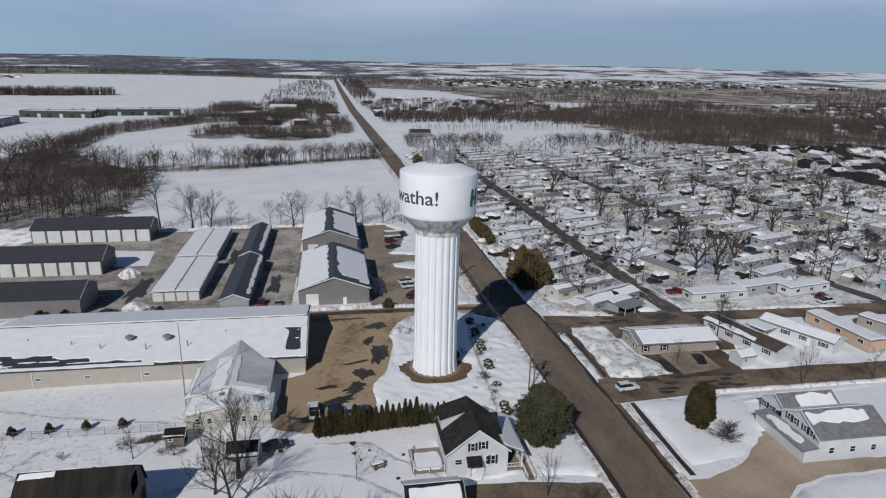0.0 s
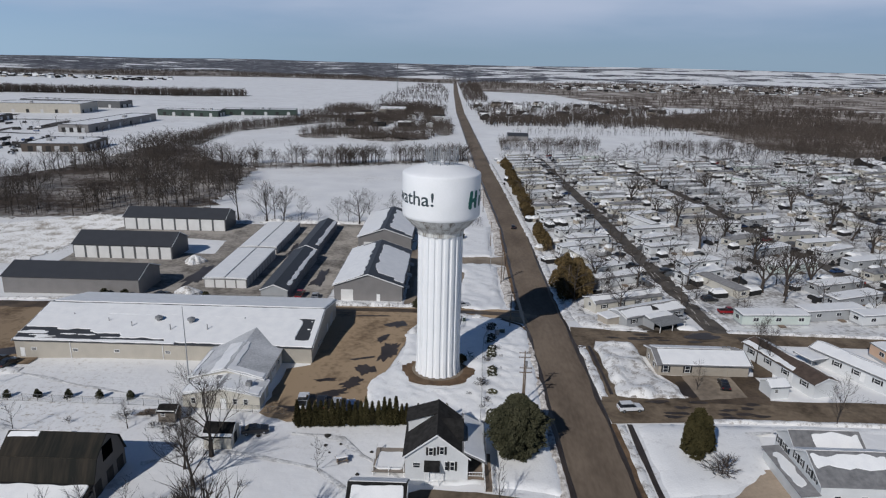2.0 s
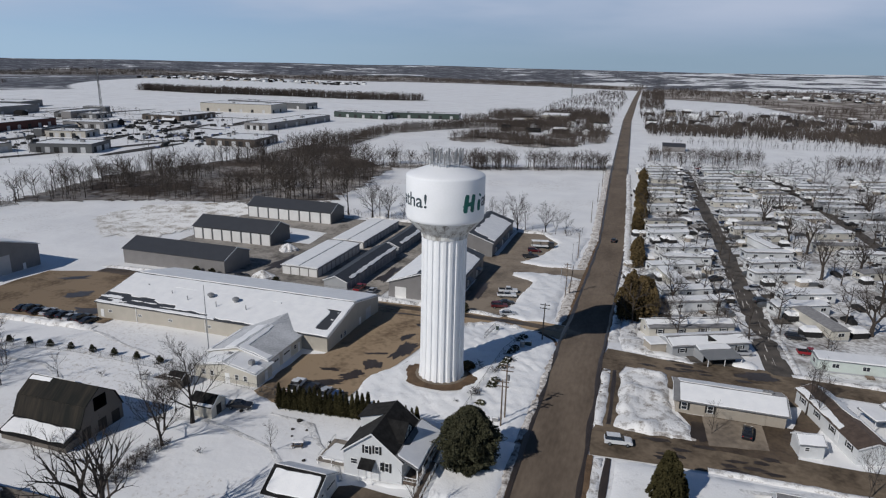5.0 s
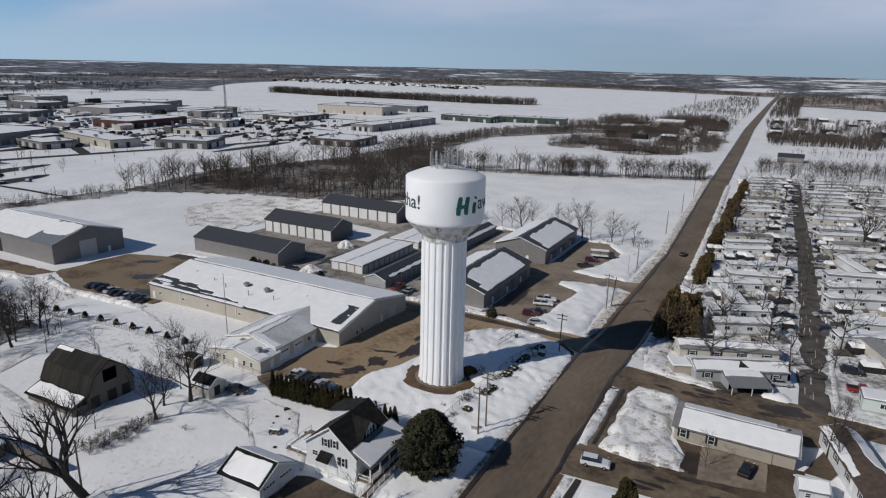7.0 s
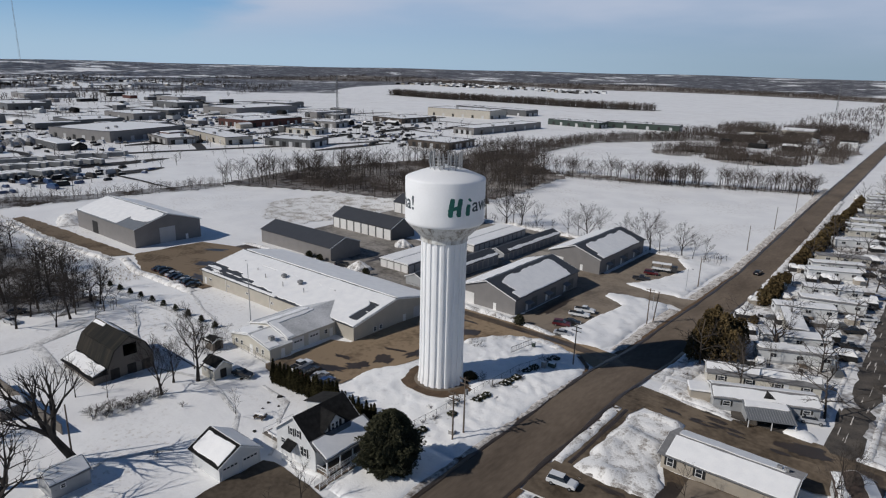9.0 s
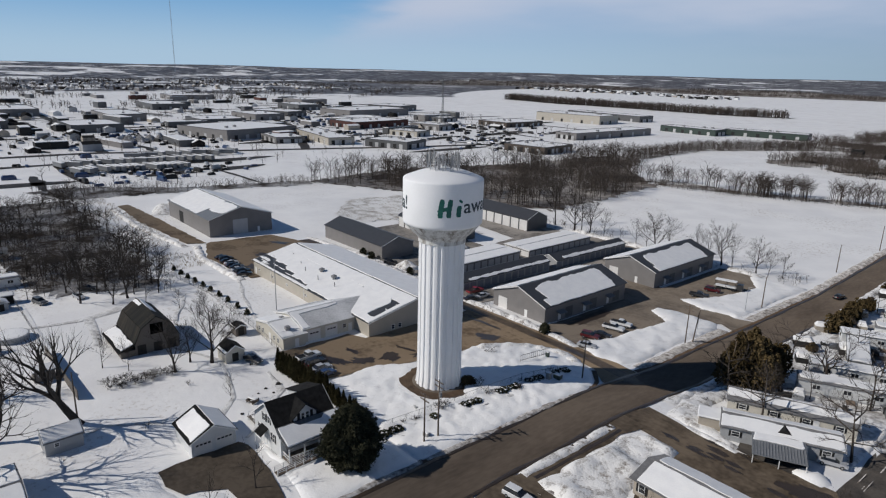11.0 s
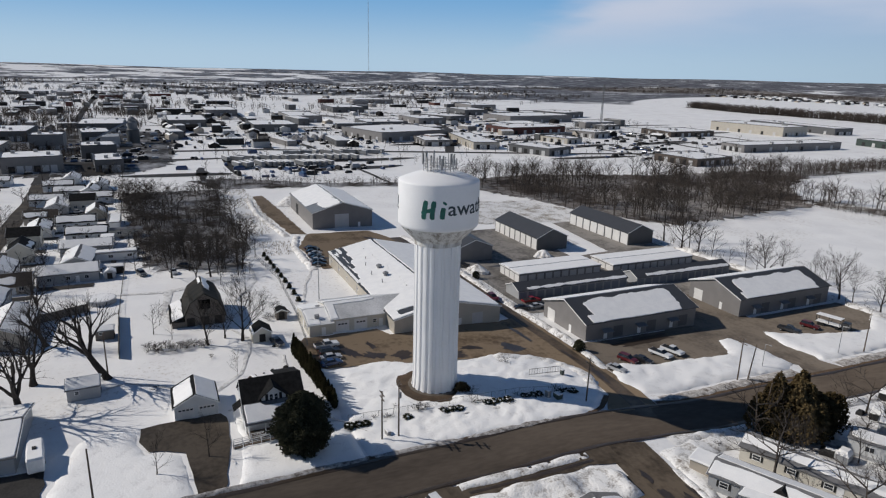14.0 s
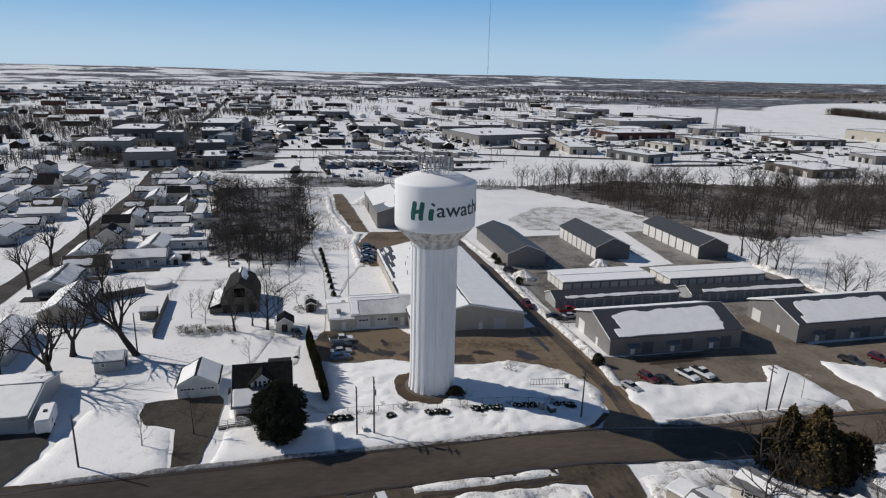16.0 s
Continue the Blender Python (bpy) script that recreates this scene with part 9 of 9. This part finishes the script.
# masts
for x, y, hh, lab in ((-468, 534, 55, "tall thin grey lattice mast"), (-96, 1354, 60, "thin grey lattice mast"), (-2354, 857, 620, "very tall guyed transmission mast")):
    ob = thing("lattice_mast", x, y, None, 20, lab, "mast")
    w0 = 1.6 if hh < 100 else 2.0
    for k in range(3):
        a = k * 2.094
        part("leg", tube((w0 * math.cos(a), w0 * math.sin(a), -1), (w0 * 0.3 * math.cos(a), w0 * 0.3 * math.sin(a), hh), 0.26 if hh < 100 else 0.22, None, 4), M["fence_steel" if hh < 100 else "galv"], ob)
    br = bmesh.new()
    n = 14 if hh < 100 else 40
    for i in range(n):
        f0, f1 = i / n, (i + 1) / n
        for k in range(3):
            a, b = k * 2.094, (k + 1) * 2.094
            r0, r1 = w0 * (1 - 0.7 * f0), w0 * (1 - 0.7 * f1)
            add_tube(br, (r0 * math.cos(a), r0 * math.sin(a), hh * f0), (r1 * math.cos(b), r1 * math.sin(b), hh * f1), 0.07 if hh < 100 else 0.12, 0.07 if hh < 100 else 0.12, 3, False)
    part("bracing", br, M["galv"], ob)


# far houses: joined, too many and too small to part
def far_houses(name, spots, label, seed):
    r = random.Random(seed)
    V, F, K = [], [], []
    for x, y in spots:
        a = r.choice((0, 0, 90, 12)) + r.uniform(-4, 4)
        L, W, e, rd = r.uniform(9, 17), r.uniform(7, 10), r.uniform(2.6, 5), r.uniform(1.4, 2.6)
        c, s = math.cos(radians(a)), math.sin(radians(a))
        z = land(x, y)
        b = len(V)
        for px in (-L / 2, L / 2):
            for py, pz in ((-W / 2, -2), (W / 2, -2), (W / 2, e), (0, e + rd), (-W / 2, e)):
                V.append((x + px * c - py * s, y + px * s + py * c, z + pz))
        F += [(b, b + 1, b + 2, b + 3, b + 4), (b + 9, b + 8, b + 7, b + 6, b + 5), (b + 1, b + 6, b + 7, b + 2), (b, b + 4, b + 9, b + 5), (b + 2, b + 7, b + 8, b + 3), (b + 4, b + 3, b + 8, b + 9)]
        w = r.choice((0, 0, 1, 4, 4, 2))
        s1 = 3 if r.random() < 0.5 else 4
        K += [w, w, w, w, s1, 3 if r.random() < 0.45 else 4]
    me = mesh_of(name, V, F, [M["lap_grey"], M["lap_tan"], M["lap_white"], M["roof_snow"], M["shingle"]])
    me.polygons.foreach_set("material_index", K)
    return solid(name, me, None, Matrix(), label, "houses", kind="stuff")


def blocks(x0, x1, y0, y1, dx, dy, keep, seed):
    r = random.Random(seed)
    return [(x + r.uniform(-4, 4), y + r.uniform(-4, 4)) for x in np.arange(x0, x1, dx) for y in np.arange(y0, y1, dy) if r.random() < keep]


def far_halls(name, spots, label, seed):
    """Long low flat-roofed sheds, joined: too many and too small to part."""
    r = random.Random(seed)
    V, F, K = [], [], []
    for x, y in spots:
        a = radians(r.choice((0, 90, 10, 100)) + r.uniform(-3, 3))
        L, W, h = r.uniform(14, 46), r.uniform(7, 14), r.uniform(4, 8)
        c, s, z, b = math.cos(a), math.sin(a), land(x, y), len(V)
        for k, zz in ((1.0, -2), (1.0, h), (0.97, h + 0.01), (0.95, h + 0.35)):
            for px, py in ((-L, -W), (L, -W), (L, W), (-L, W)):
                V.append((x + (px * c - py * s) * k / 2 * 1.0, y + (px * s + py * c) * k / 2, z + zz))
        w = r.choice((0, 0, 0, 1, 1, 2, 2, 0, 1, 3))
        for ring, m in ((0, w), (4, 1), (8, 4)):
            for q in range(4):
                F.append((b + ring + q, b + ring + (q + 1) % 4, b + ring + 4 + (q + 1) % 4, b + ring + 4 + q)); K.append(m)
        F.append((b + 12, b + 13, b + 14, b + 15)); K.append(4 if r.random() < 0.75 else 1)
    me = mesh_of(name, V, F, [M["darkgrey"], M["black"], M["grey"], M["brick_red"], M["roof_snow"]])
    me.polygons.foreach_set("material_index", K)
    return solid(name, me, None, Matrix(), label, "sheds", kind="stuff")


far_halls("far_halls", blocks(-1500, -560, -520, 180, 62, 44, 0.42, 41) + blocks(-1500, -560, 180, 720, 70, 52, 0.28, 43), "dark low sheds and stores under snow", 41)
far_halls("far_halls", blocks(-560, -420, 90, 640, 58, 46, 0.3, 42), "dark low sheds among works buildings", 42)
far_houses("far_houses", blocks(-1500, -560, -520, 80, 30, 36, 0.30, 1), "crowded town houses with snowy roofs", 1)
far_houses("far_houses", blocks(-540, -290, -330, -40, 22, 28, 0.6, 2), "town houses with snowy roofs", 2)
far_houses("far_houses", blocks(-1500, -1150, 1740, 1990, 22, 34, 0.6, 3) + blocks(-1300, -800, 1800, 2000, 22, 34, 0.6, 4), "far suburb with snowy roofs", 3)
far_houses("far_houses", blocks(700, 1500, 760, 980, 24, 30, 0.55, 5) + blocks(520, 760, 520, 660, 22, 26, 0.6, 15), "suburb houses beyond brown woods", 5)
far_houses("far_houses", blocks(300, 1500, 1750, 2300, 30, 42, 0.4, 6), "far village roofs", 6)
far_houses("far_houses", blocks(60, 330, 800, 1120, 26, 38, 0.4, 7) + blocks(-90, 10, 690, 960, 30, 45, 0.4, 8), "scattered roadside houses under snow", 7)
far_houses("far_houses", blocks(-2300, -1500, -600, 1100, 40, 60, 0.35, 9), "far town roofs under snow", 9)
far_houses("far_houses", blocks(318, 520, 170, 480, 20, 13, 0.8, 10), "far mobile homes under snow", 10)
far_houses("far_houses", blocks(-860, -420, 90, 170, 24, 24, 0.4, 12) + blocks(-900, -400, 120, 640, 34, 38, 0.14, 11), "small works sheds under snow", 11)
# farm sheds by the road, past the park
gable("farm_shed", 70, 88, 575, 590, 4, 6.2, "x", M["grey"], M["roof_dark"], "dark grey farm shed in a snowy field", "shed", None, 0.3, [(1, 0, 1, 0.1, 0.9, 0.3)], seed=47)
fs = gable("farm_shed", -76, -43, 862, 900, 5.5, 7.4, "x", M["beige"], M["roof_grey"], "cream shed with a snowy roof", "shed", None, 0.3, FULL, seed=48)
# dry weeds on the rough field behind the storage yard
def weeds(name, spots, label, lo, hi, seed):
    r = random.Random(seed)
    V, F = [], []
    for x, y in spots:
        z = land(x, y)
        for k in range(5):
            a, l, h = r.uniform(0, 6.28), r.uniform(0.1, 0.45), r.uniform(lo, hi)
            b = len(V)
            V += [(x - 0.035 * math.sin(a), y + 0.035 * math.cos(a), z - 0.15), (x + 0.035 * math.sin(a), y - 0.035 * math.cos(a), z - 0.15), (x + l * math.cos(a), y + l * math.sin(a), z + h)]
            F.append((b, b + 1, b + 2))
    return solid(name, mesh_of(name, V, F, M["weed"]), None, Matrix(), label, "grass", kind="stuff")


patch("rough_snow", [(-168, 222), (-140, 196), (-118, 196), (-114, 240), (-100, 262), (-128, 268), (-160, 250)], M["weedy_snow"], 0.06, "thin snow over rough dry grass", "snow field", cell=6, wob=5)
weeds("dry_weeds", scatter([(-168, 222), (-140, 196), (-114, 200), (-112, 262), (-150, 258)], 1600, 21, 0.12), "dry grass tips on a rough snowy field", 0.15, 0.5, 21)
weeds("dry_weeds", scatter([(-90, 108), (-90, 120), (-230, 118), (-230, 106)], 1200, 22, 0.08), "dry grass tips by a muddy track", 0.3, 0.9, 22)
